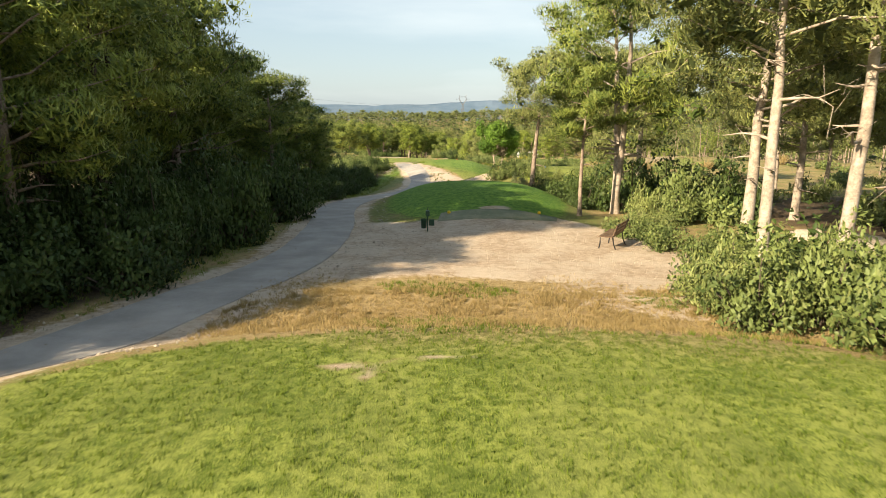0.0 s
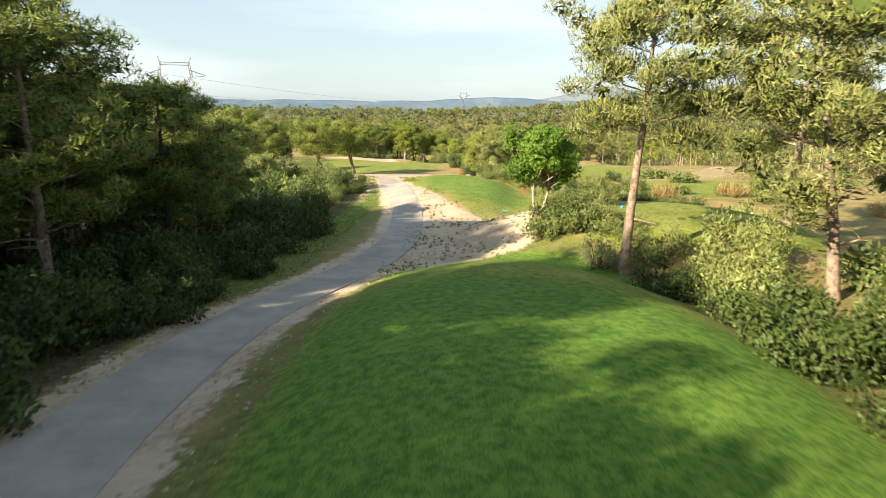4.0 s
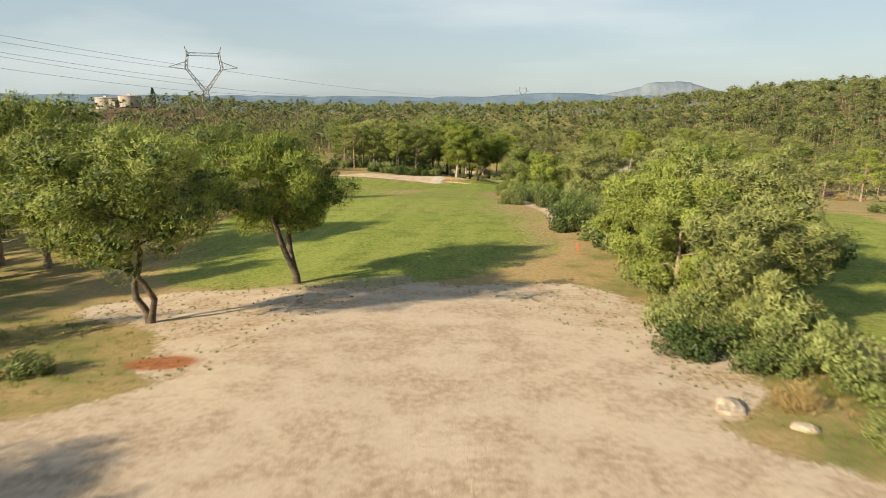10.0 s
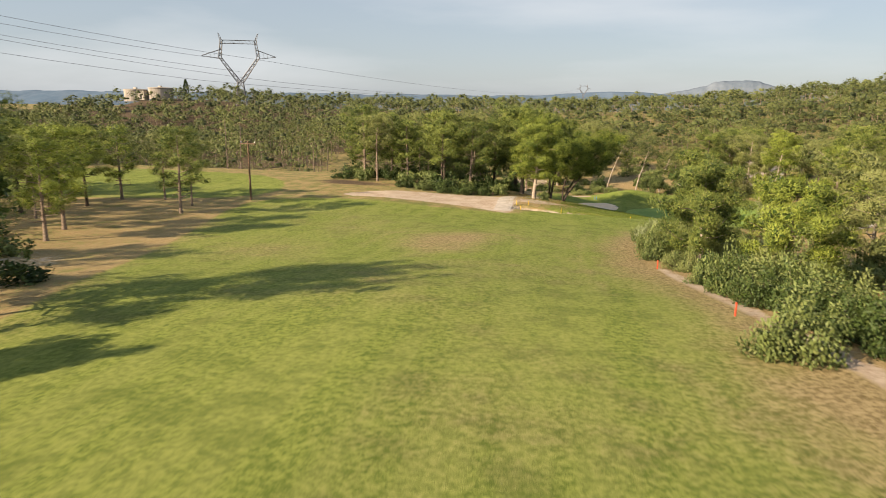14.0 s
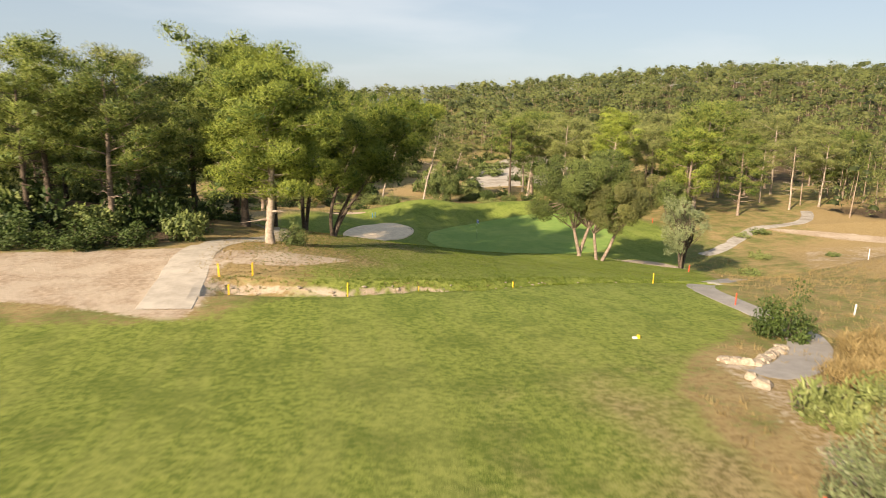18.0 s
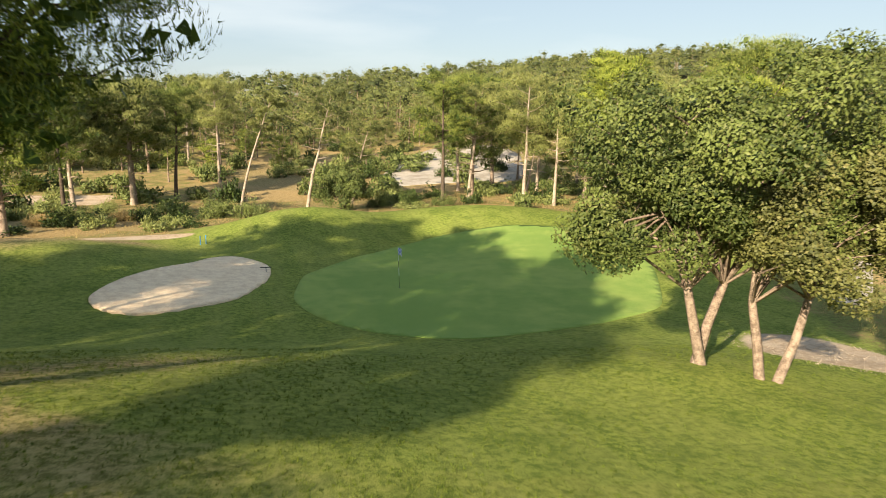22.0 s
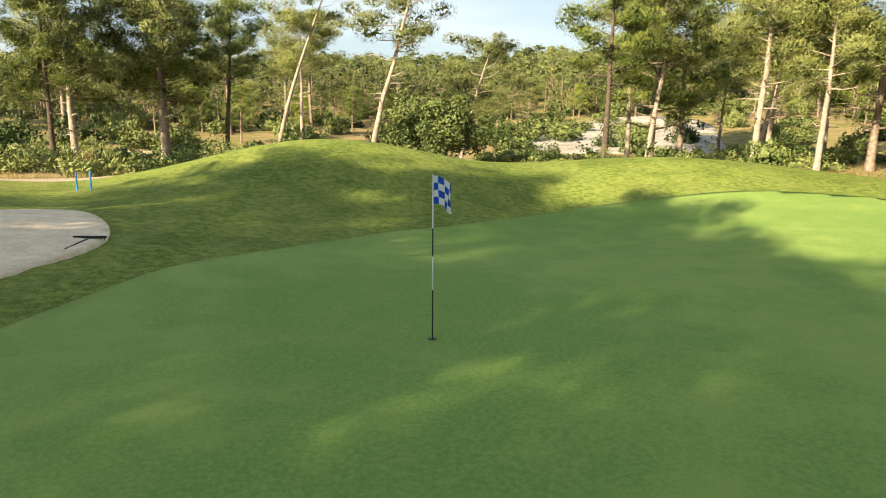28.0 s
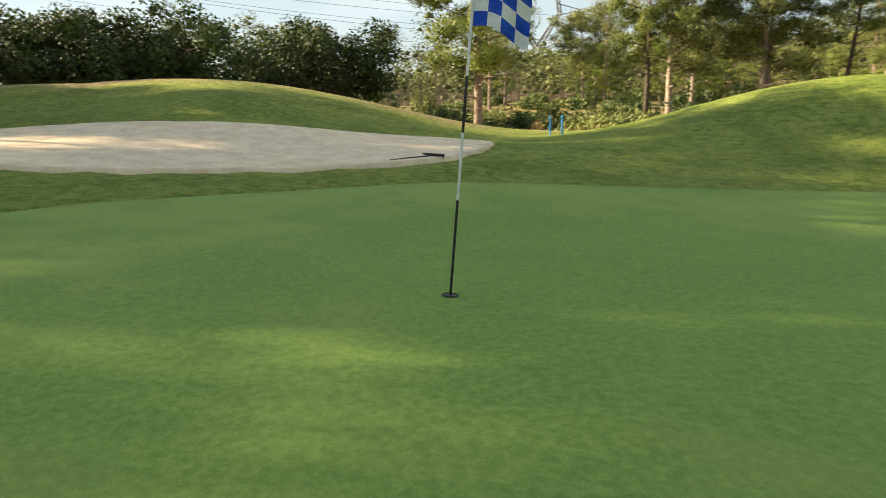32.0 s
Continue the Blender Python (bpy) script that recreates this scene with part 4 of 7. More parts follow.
def broadleaf_meshes(seed, h, r, base=0.3, stems=2, clumps=60, leaves=110, leaf=(0.16, 0.1), mat=None, bark=None, flat=0.9, girth=0.02, oval=0.55, lobes=7, shift=(0.0, 0.0)):
    """Several stems, limbs and a crown of leaf clumps with gaps between them."""
    rng = np.random.default_rng(seed)
    bars, limb, cen, dirs, tint, nrm, cores, core_size = Bars(), Bars(), [], [], [], [], [], []
    heads = []
    for k in range(stems):
        az = 6.28 * k / stems + rng.uniform(-0.4, 0.4)
        off = r * 0.35 * (stems > 1)
        t = np.linspace(0, 1, 6)
        p = np.stack([np.cos(az) * off * t ** 0.8 + 0.14 * (stems > 1) * np.cos(az), np.sin(az) * off * t ** 0.8 + 0.14 * (stems > 1) * np.sin(az), h * 0.72 * t - 0.1], 1) + np.stack([shift[0] * t ** 1.3, shift[1] * t ** 1.3, 0 * t], 1) * 0.6 + np.cumsum(rng.normal(0, 0.035 * r, (6, 3)), 0) * (1, 1, 0.2)
        bars.add(p, girth * h * (1 - 0.7 * t) + 0.01, 8)
        heads.append(p)
    mid, half = h * (base + 1) / 2, h * (1 - base) / 2
    turns = np.arange(lobes) * 2.4 + rng.uniform(0, 6.28)
    lobe_at = np.stack([np.cos(turns) * 0.52, np.sin(turns) * 0.52, np.linspace(-0.36, 0.55, lobes)], 1) * rng.uniform(0.75, 1.15, (lobes, 1))
    lobe_r = rng.uniform(0.42, 0.6, lobes)
    for k in range(clumps):
        j = k % lobes
        d = lobe_at[j] + ball_points(rng, 1, 1.0, oval)[0] * lobe_r[j] * rng.uniform(0.84, 1.1)
        lift = 0.5 + 0.5 * d[2]
        o = np.array([d[0] * r + shift[0] * lift, d[1] * r + shift[1] * lift, max(mid + d[2] * half, h * base * 0.8)])
        cr = r * rng.uniform(0.13, 0.24)
        p = heads[k % stems]
        root = p[rng.integers(2, 6)]
        limb.add(np.array([root, root * 0.5 + o * 0.5 + rng.normal(0, 0.06 * r, 3), o]), (0.006 * h, 0.004 * h, 0.006), 4)
        core = ball_points(rng, 12, flat, 0.1) * cr * 0.45
        cores.append(o + core)
        core_size.append(np.full(12, cr * 0.3))
        pts = ball_points(rng, leaves, flat, 0.6) * cr
        cen.append(o + pts)
        dirs.append(pts / cr * 0.7 + rng.normal(0, 0.7, (leaves, 3)))
        nrm.append(pts / cr + d * 0.5 + rng.normal(0, 0.4, (leaves, 3)))
        # random tint, with the crown's upper leaves lightened as if lit from above
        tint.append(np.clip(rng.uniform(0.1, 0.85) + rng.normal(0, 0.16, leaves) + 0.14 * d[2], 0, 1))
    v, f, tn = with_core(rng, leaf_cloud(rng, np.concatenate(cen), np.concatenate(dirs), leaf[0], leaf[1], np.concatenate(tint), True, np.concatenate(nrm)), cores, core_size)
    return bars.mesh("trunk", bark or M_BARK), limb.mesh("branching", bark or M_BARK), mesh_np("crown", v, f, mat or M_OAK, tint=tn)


def shrub_mesh(seed, clumps=24, leaves=60, leaf=(0.11, 0.06), mat=None, upright=0.25, tall=0.9):
    """A unit shrub, about one metre in radius, with stems and an uneven outline of leaf clumps down to the ground."""
    rng = np.random.default_rng(seed)
    cen, dirs, tint, nrm = [], [], [], []
    bars = Bars()
    for k in range(clumps):
        az, rr = rng.uniform(0, 6.28), math.sqrt(rng.uniform(0, 1)) * 0.82
        top = tall * (1 - 0.55 * rr * rr) * rng.uniform(0.55, 1.12)
        o = np.array([math.cos(az) * rr, math.sin(az) * rr, max(0.14, top * (rng.uniform(0.35, 1.0) if k % 3 else 0.25))])
        bars.add(np.array([(o[0] * 0.25, o[1] * 0.25, -0.05), o * (0.6, 0.6, 0.55), o]), (0.022, 0.014, 0.005), 4)
        cr = rng.uniform(0.18, 0.34)
        pts = ball_points(rng, leaves, 0.85, 0.3) * cr
        pts[:, 2] *= rng.uniform(0.8, 1.3)
        cen.append(np.maximum(o + pts, (-9, -9, 0.02)))
        dirs.append(pts / cr * 0.6 + rng.normal(0, 0.6, (leaves, 3)) + (0, 0, upright))
        nrm.append(pts / cr + o * 0.5 + rng.normal(0, 0.4, (leaves, 3)))
        # random tint; clump tops lighter, undersides darker, as painted daylight
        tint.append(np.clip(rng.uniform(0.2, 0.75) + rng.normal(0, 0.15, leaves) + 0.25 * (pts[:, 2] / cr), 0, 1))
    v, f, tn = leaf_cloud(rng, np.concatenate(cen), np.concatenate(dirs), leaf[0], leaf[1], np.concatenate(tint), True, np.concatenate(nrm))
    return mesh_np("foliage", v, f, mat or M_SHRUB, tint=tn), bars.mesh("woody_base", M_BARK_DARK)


def tree(name, meshes, x, y, label, group="", turn=0.0, scale=1.0, sink=0.0, category="tree"):
    root = thing(name, (x, y, ground_z(x, y) - sink), label, category, group, turn=turn, scale=scale)
    part("trunk", meshes[0], root)
    part("branching", meshes[1], root)["kind"] = "stuff"
    part("crown", meshes[2], root)
    return root


def shrub(me, x, y, size, tall, label, group, turn):
    root = thing("shrub", (x, y, ground_z(x, y) - 0.03), label, "shrub", group)
    root.matrix_basis = Matrix.LocRotScale((x, y, ground_z(x, y) - 0.03), Euler((0, 0, turn)), (size, size, tall))
    part("foliage", me[0], root)
    part("woody_base", me[1], root)["kind"] = "stuff"
    return root


rng = np.random.default_rng(7)
# pines that stand alone
STAND = (  # name, x, y, label, builder's settings
    ("pine_tree", 8.5, 34.8, "pale twin-trunked pine over green shrubs", dict(seed=11, h=11.0, r=4.1, base=0.42, lean=(-0.9, 0.2), forks=2, limbs=22, spread=0.09, bark=M_BARK_PALE)),
    ("pine_tree", 6.5, 33.0, "slender pine with a thin straight trunk", dict(seed=12, h=6.6, r=1.9, base=0.55, limbs=11, girth=0.013)),
    ("pine_tree", 6.2, 49.9, "tall pine with a leaning orange-brown trunk", dict(seed=13, h=9.6, r=3.0, base=0.5, lean=(0.9, 0.3), limbs=18, bark=M_BARK, girth=0.018, mat=M_PINE_GREY)),
    ("pine_tree", 10.6, 25.6, "sunlit pine with a pale bare trunk beside the bench", dict(seed=14, h=10.0, r=3.6, base=0.48, lean=(0.5, 0.3), limbs=20, bark=M_BARK_PALE, mat=M_PINE_GREY, bare=7)),
    ("pine_tree", 13.2, 21.5, "sunlit pine with a pale bare trunk", dict(seed=15, h=10.5, r=3.4, base=0.5, limbs=18, bark=M_BARK_PALE, mat=M_PINE_GREY, bare=8)),
    ("pine_tree", 7.6, 18.0, "pine with a pale bare trunk behind the round shrub", dict(seed=81, h=11.0, r=3.2, base=0.5, lean=(-0.3, 0.2), limbs=18, bark=M_BARK_PALE, mat=M_PINE_GREY, bare=6, girth=0.012)),
    ("pine_tree", 9.4, 18.3, "pine with a thick pale leaning trunk behind the round shrub", dict(seed=82, h=11.5, r=3.4, base=0.5, lean=(0.8, 0.3), limbs=18, bark=M_BARK_PALE, mat=M_PINE_GREY, bare=7, girth=0.0135)),
    ("pine_tree", 12.0, 47.5, "leaning grey-green pine with dead lower branches", dict(seed=16, h=9.5, r=3.8, base=0.36, lean=(-2.0, -0.4), limbs=20, mat=M_PINE_GREY, bare=9)),
    ("pine_tree", -17.8, 110.8, "round-topped pine with twisted crossing trunks", dict(seed=17, h=6.7, r=3.3, base=0.46, forks=2, spread=0.16, bend=0.5, snake=0.6, limbs=28, clumps=6, tufts=300, needle=(0.17, 0.034), girth=0.024, mat=M_PINE, bark=M_BARK_DARK, flat=0.7, bare=0)),
    ("pine_tree", -14.6, 118.1, "round-topped pine forking low above the fairway", dict(seed=18, h=6.5, r=2.9, base=0.42, forks=2, spread=0.3, bend=0.5, limbs=28, clumps=6, tufts=300, needle=(0.17, 0.034), mat=M_PINE_BRIGHT, bark=M_BARK_DARK, flat=0.65, bare=0, girth=0.032)),
    ("pine_tree", -35.4, 152.8, "pine leaning over the edge of the fairway", dict(seed=19, h=7.8, r=4.1, base=0.3, limbs=30, lean=(0.5, 0.6), mat=M_PINE, flat=0.65)),
    ("pine_tree", 6.6, 125.0, "bushy pine among shrubs at the fairway's edge", dict(seed=20, h=6.3, r=3.2, base=0.2, limbs=24, clumps=5, mat=M_PINE, flat=0.7)),
    ("pine_tree", 3.0, 117.5, "young green pine with foliage to the ground", dict(seed=21, h=5.2, r=2.0, base=0.1, limbs=20, mat=M_PINE, bare=0, flat=0.8)),
    ("pine_tree", 3.6, 122.4, "bushy pine with foliage to the ground", dict(seed=45, h=5.6, r=2.7, base=0.1, limbs=26, clumps=5, mat=M_PINE, bare=0, flat=0.75)),
    ("pine_tree", 6.2, 118.6, "grey-green pine with foliage to the ground", dict(seed=46, h=6.0, r=2.9, base=0.1, limbs=26, clumps=5, mat=M_PINE_GREY, bare=3, flat=0.75)),
    ("pine_tree", 3.2, 129.6, "low bushy pine beside the fairway", dict(seed=47, h=4.6, r=2.4, base=0.08, limbs=24, clumps=5, mat=M_PINE, bare=0, flat=0.75)),
    ("pine_tree", 6.6, 132.5, "grey-green pine among the shrubs", dict(seed=48, h=6.4, r=2.9, base=0.15, limbs=24, clumps=5, mat=M_PINE_GREY, bare=4, flat=0.7)),
    ("pine_tree", 4.4, 112.4, "low bushy pine beside the tracks", dict(seed=49, h=4.2, r=2.2, base=0.08, limbs=22, clumps=5, mat=M_PINE_GREY, bare=0, flat=0.75)),
    ("pine_tree", -3.4, 176.5, "young pine with a pale trunk beside the fairway", dict(seed=22, h=6.6, r=2.6, base=0.16, limbs=24, clumps=5, mat=M_PINE, bark=M_BARK_PALE, bare=3, flat=0.7)),
    ("pine_tree", 6.0, 176.0, "grey half-bare pine with drooping branches", dict(seed=23, h=6.8, r=3.4, base=0.25, limbs=20, mat=M_PINE_GREY, bark=M_BARK_PALE, bare=9)),
    ("pine_tree", -0.9, 168.6, "small bright pine behind the hedge", dict(seed=41, h=5.4, r=2.2, base=0.12, limbs=20, mat=M_PINE_BRIGHT, bare=0, flat=0.8)),
    ("pine_tree", 3.6, 163.0, "grey half-bare pine with drooping branches", dict(seed=42, h=5.8, r=2.8, base=0.2, limbs=20, mat=M_PINE_GREY, bark=M_BARK_PALE, bare=8)),
    ("pine_tree", -1.8, 187.2, "young pine with foliage to the ground", dict(seed=24, h=4.4, r=1.9, base=0.1, limbs=18, mat=M_PINE, bare=0, flat=0.8)),
    ("pine_tree", -16.3, 217.3, "large spreading pine with a thick pale forked trunk", dict(seed=25, h=9.9, r=3.0, base=0.3, forks=3, spread=0.16, fork_at=0.1, bend=0.6, lean=(-0.9, 0.7), limbs=60, clumps=7, tufts=330, needle=(0.17, 0.032), mat=M_PINE_BRIGHT, bark=M_BARK_PALE, girth=0.027, flat=0.65, bare=3, core=7)),
    ("pine_tree", -12.7, 226.9, "dark pine with several trunks leaning to the green", dict(seed=26, h=8.9, r=3.4, base=0.36, forks=3, spread=0.3, fork_at=0.03, girth=0.018, lean=(5.8, -0.3), bend=0.6, limbs=48, clumps=6, tufts=330, needle=(0.18, 0.034), bark=M_BARK_DARK, flat=0.65, mat=M_PINE_BRIGHT, core=8)),
    ("pine_tree", -14.8, 233.0, "dark forked pine leaning to the green", dict(seed=27, h=12.2, r=3.4, base=0.36, forks=2, spread=0.24, fork_at=0.03, girth=0.016, lean=(1.2, 1.6), limbs=32, clumps=6, bark=M_BARK_DARK, flat=0.75)),
    ("pine_tree", -17.3, 235.4, "tall dark pine beside the sand bunker", dict(seed=83, h=13.2, r=3.9, base=0.38, limbs=34, clumps=6, bark=M_BARK_DARK, flat=0.75)),
    ("pine_tree", -18.6, 226.5, "dark pine beside the concrete path", dict(seed=28, h=12.2, r=4.0, base=0.4, limbs=30, clumps=5, bark=M_BARK_DARK)),
    ("pine_tree", -20.6, 238.6, "tall dark pine shading the green", dict(seed=43, h=15.0, r=3.8, base=0.4, limbs=30, clumps=5, bark=M_BARK_DARK, flat=0.7)),
    ("pine_tree", -24.2, 239.5, "tall dark pine shading the green", dict(seed=44, h=13.2, r=3.8, base=0.45, limbs=28, clumps=5, bark=M_BARK_DARK, flat=0.7)),
    ("pine_tree", 24.6, 262.5, "tall pine with a thick pale leaning trunk", dict(seed=29, h=13.5, r=3.2, base=0.55, lean=(2.2, 0.5), limbs=22, clumps=5, bark=M_BARK_PALE, mat=M_PINE_BRIGHT, girth=0.014, bend=0.5)),
    ("pine_tree", 36.6, 260.6, "tall spreading pine with a pale leaning trunk", dict(seed=30, h=14.5, r=4.4, base=0.52, lean=(1.2, 0.2), limbs=28, clumps=5, bark=M_BARK_PALE, mat=M_PINE, bare=7)),
    ("pine_tree", 1.4, 274.6, "half-bare forked pine with a pale curved trunk", dict(seed=31, h=11.5, r=3.4, base=0.6, lean=(3.0, 0.4), limbs=14, clumps=3, bark=M_BARK_PALE, mat=M_PINE_GREY, bare=12, girth=0.014, bend=0.5)),
    ("pine_tree", -4.3, 278.8, "thin leaning pine with a bare pale trunk", dict(seed=32, h=11.5, r=1.8, base=0.72, lean=(3.4, 0.2), limbs=9, clumps=3, bark=M_BARK_PALE, mat=M_PINE_GREY, girth=0.012, bare=5)),
    ("pine_tree", 16.2, 279.8, "tall dark-trunked pine behind the green", dict(seed=33, h=13.5, r=3.1, base=0.5, limbs=18, bark=M_BARK_DARK, mat=M_PINE, girth=0.016, bare=10)),
    ("pine_tree", 20.1, 282.4, "pale leaning pine with bare lower branches", dict(seed=34, h=13.0, r=3.3, base=0.55, lean=(1.8, 0), limbs=16, bark=M_BARK_PALE, mat=M_PINE_GREY, girth=0.015, bare=12)),
    ("pine_tree", 23.5, 275.0, "pale leaning pine with bare lower branches", dict(seed=35, h=11.0, r=2.8, base=0.5, lean=(2.4, 0.3), limbs=15, bark=M_BARK_PALE, mat=M_PINE_GREY, girth=0.013, bare=10)),
    ("pine_tree", 25.2, 272.0, "pine with a pale forked trunk behind the green", dict(seed=36, h=10.5, r=3.3, base=0.45, lean=(0.5, 0.3), limbs=18, bark=M_BARK_PALE, mat=M_PINE_GREY, girth=0.016, bare=8)),
    ("pine_tree", -15.0, 292.6, "tall dark pine behind the green", dict(seed=37, h=13.0, r=3.0, core=6, base=0.48, limbs=20, bark=M_BARK, mat=M_PINE, girth=0.017, bare=6)),
    ("pine_tree", -11.0, 295.0, "tall dark pine behind the green", dict(seed=38, h=13.0, r=3.0, core=6, base=0.5, lean=(0.8, 0), limbs=18, bark=M_BARK_DARK, mat=M_PINE, girth=0.016, bare=6)),
    ("pine_tree", -20.5, 286.0, "tall dark pine behind the green", dict(seed=39, h=12.0, r=3.0, core=6, base=0.45, limbs=20, bark=M_BARK_DARK, mat=M_PINE, girth=0.017, bare=6)),
    ("pine_tree", 7.5, 285.0, "pale half-bare pine behind the green", dict(seed=40, h=9.0, r=2.8, base=0.5, lean=(2.2, 0), limbs=13, clumps=3, bark=M_BARK_PALE, mat=M_PINE_GREY, girth=0.015, bare=10)),
)
for name, x, y, label, cfg in STAND:
    tree(name, pine_meshes(**cfg), x, y, label)

# broadleaved trees
tree("field_maple", broadleaf_meshes(51, 4.5, 1.65, 0.2, 2, 150, 170, (0.12, 0.09), M_ACER, M_BARK_PALE, oval=0.2, girth=0.014, lobes=9), 4.3, 58.4, "young bright green maple with two pale stems", turn=0.4)
tree("holm_oak", broadleaf_meshes(52, 8.2, 3.9, 0.29, 2, 130, 700, (0.105, 0.068), M_OAK, M_BARK, girth=0.019, lobes=8, oval=0.75), 7.05, 230.1, "two-stemmed holm oak with a dense round crown")
tree("holm_oak", broadleaf_meshes(63, 7.2, 3.4, 0.32, 2, 110, 700, (0.105, 0.068), M_OAK_BROWN, M_BARK, girth=0.019, lobes=7, shift=(2.6, 0.6), oval=0.75), 8.1, 228.6, "brownish holm oak with short rough stems")
tree("small_oak", broadleaf_meshes(62, 2.9, 1.5, 0.3, 2, 60, 70, (0.13, 0.08), M_SHRUB_LIGHT, M_BARK_DARK, oval=0.3), -16.7, 82.55, "small airy yellow-green oak above dark shrubs")
tree("olive_tree", broadleaf_meshes(54, 5.6, 2.0, 0.1, 3, 70, 110, (0.17, 0.06), M_OLIVE, M_BARK_DARK), 14.8, 227.2, "silver-green olive tree beside a gravel track")
tree("small_oak", broadleaf_meshes(55, 4.6, 1.9, 0.35, 2, 60, 110, (0.17, 0.11), M_SHRUB_DARK, M_BARK_DARK), -32.7, 146.4, "small dark oak with two thin stems")
tree("holm_oak", broadleaf_meshes(56, 4.6, 3.0, 0.05, 3, 110, 110, (0.19, 0.12), M_SHRUB, M_BARK_DARK), 5.0, 277.0, "bushy green holm oak behind the mound")
tree("holm_oak", broadleaf_meshes(57, 5.2, 2.8, 0.08, 3, 100, 110, (0.19, 0.12), M_OAK, M_BARK_DARK), 30.5, 256.0, "bushy holm oak at the edge of the wood")

for x, y, sd in ((-37, 259, 58), (-42, 268, 59), (-33, 268, 61), (-37.5, 251.1, 64), (-34.9, 253.7, 65)):
    tree("holm_oak", broadleaf_meshes(sd, 7.5, 4.6, 0.05, 3, 110, 120, (0.24, 0.15), M_SHRUB_DARK, M_BARK_DARK), x, y, "broad dark evergreen oak beyond the mound", "dark oaks")

# pines that repeat
PINE_KINDS = [pine_meshes(60 + k, 9.0, r, b, limbs=n, clumps=4, tufts=210, needle=(0.2, 0.034), mat=m, bark=bk, bare=bare, girth=g, core=c) for k, (r, b, n, m, bk, bare, g, c) in enumerate((
    (3.0, 0.3, 20, M_PINE, M_BARK, 5, 0.02, 10), (2.9, 0.42, 20, M_PINE, M_BARK_DARK, 5, 0.02, 10), (2.6, 0.5, 15, M_PINE_GREY, M_BARK, 9, 0.014, 5), (2.5, 0.56, 13, M_PINE_GREY, M_BARK_PALE, 10, 0.014, 5), (3.0, 0.3, 20, M_PINE_BRIGHT, M_BARK, 5, 0.02, 9)))]
PINE_KINDS += [pine_meshes(66 + k, 9.0, 3.0, b, limbs=20, clumps=5, tufts=190, needle=(0.22, 0.05), mat=m, bark=bk, bare=7) for k, (b, m, bk) in enumerate(((0.3, M_PINE, M_BARK), (0.4, M_PINE, M_BARK_DARK), (0.42, M_PINE_GREY, M_BARK_PALE)))]
PINE_LABELS = ("bushy Aleppo pine with a rough brown trunk", "dark Aleppo pine with a bare lower trunk", "grey-green Aleppo pine in the wood", "thin-crowned pine with a pale bare trunk", "bright green Aleppo pine in the wood", "bushy Aleppo pine with fine dark needles", "dark Aleppo pine with dead lower branches", "grey-green pine with a pale bare trunk")
pine_roots = {}


def scattered_pine(k, x, y, s, turn, group):
    if k not in pine_roots:
        pine_roots[k] = tree("pine_tree", PINE_KINDS[k], x, y, PINE_LABELS[k], group, turn, s, 0.1)
        return
    ob = copy_thing(pine_roots[k], Matrix.LocRotScale((x, y, ground_z(x, y) - 0.1), Euler((0, 0, turn)), (1, 1, 1)))
    ob.scale = (s, s, s * 1.0)
    ob["group"] = group


def scatter(n, xr, yr, gap, keep=lambda x, y: True, seed=1):
    r, out = np.random.default_rng(seed), []
    for _ in range(n * 30):
        if len(out) >= n:
            break
        x, y = r.uniform(*xr), r.uniform(*yr)
        if keep(x, y) and all((x - a) ** 2 + (y - b) ** 2 > gap * gap for a, b in out):
            out.append((x, y))
    return out


SUNNY = [(-3.5, 3), (9, 3), (9, 31), (5.3, 30), (3.2, 27.2), (0.7, 23.7), (-1.5, 21.2), (-2.2, 19), (-2.6, 16)]
GLEAM = [(-4.2, 69), (-1.8, 69), (-0.8, 60), (-2.6, 60)]
FLANK = [(-5.2, 43.5), (-2.2, 43.5), (-1.2, 50), (-3.5, 51)]


def shades_tee(x, y, h):
    k = [f * h / math.tan(SUN_EL) for f in (0.55, 0.75, 0.95)]
    return any(float(polygon_distance(np.array(x - math.sin(SUN_AZ) * s), np.array(y - math.cos(SUN_AZ) * s), p)) > -m for s in k for p, m in ((SUNNY, 1.0), (FLANK, 1.2), (GLEAM, 0.3)))


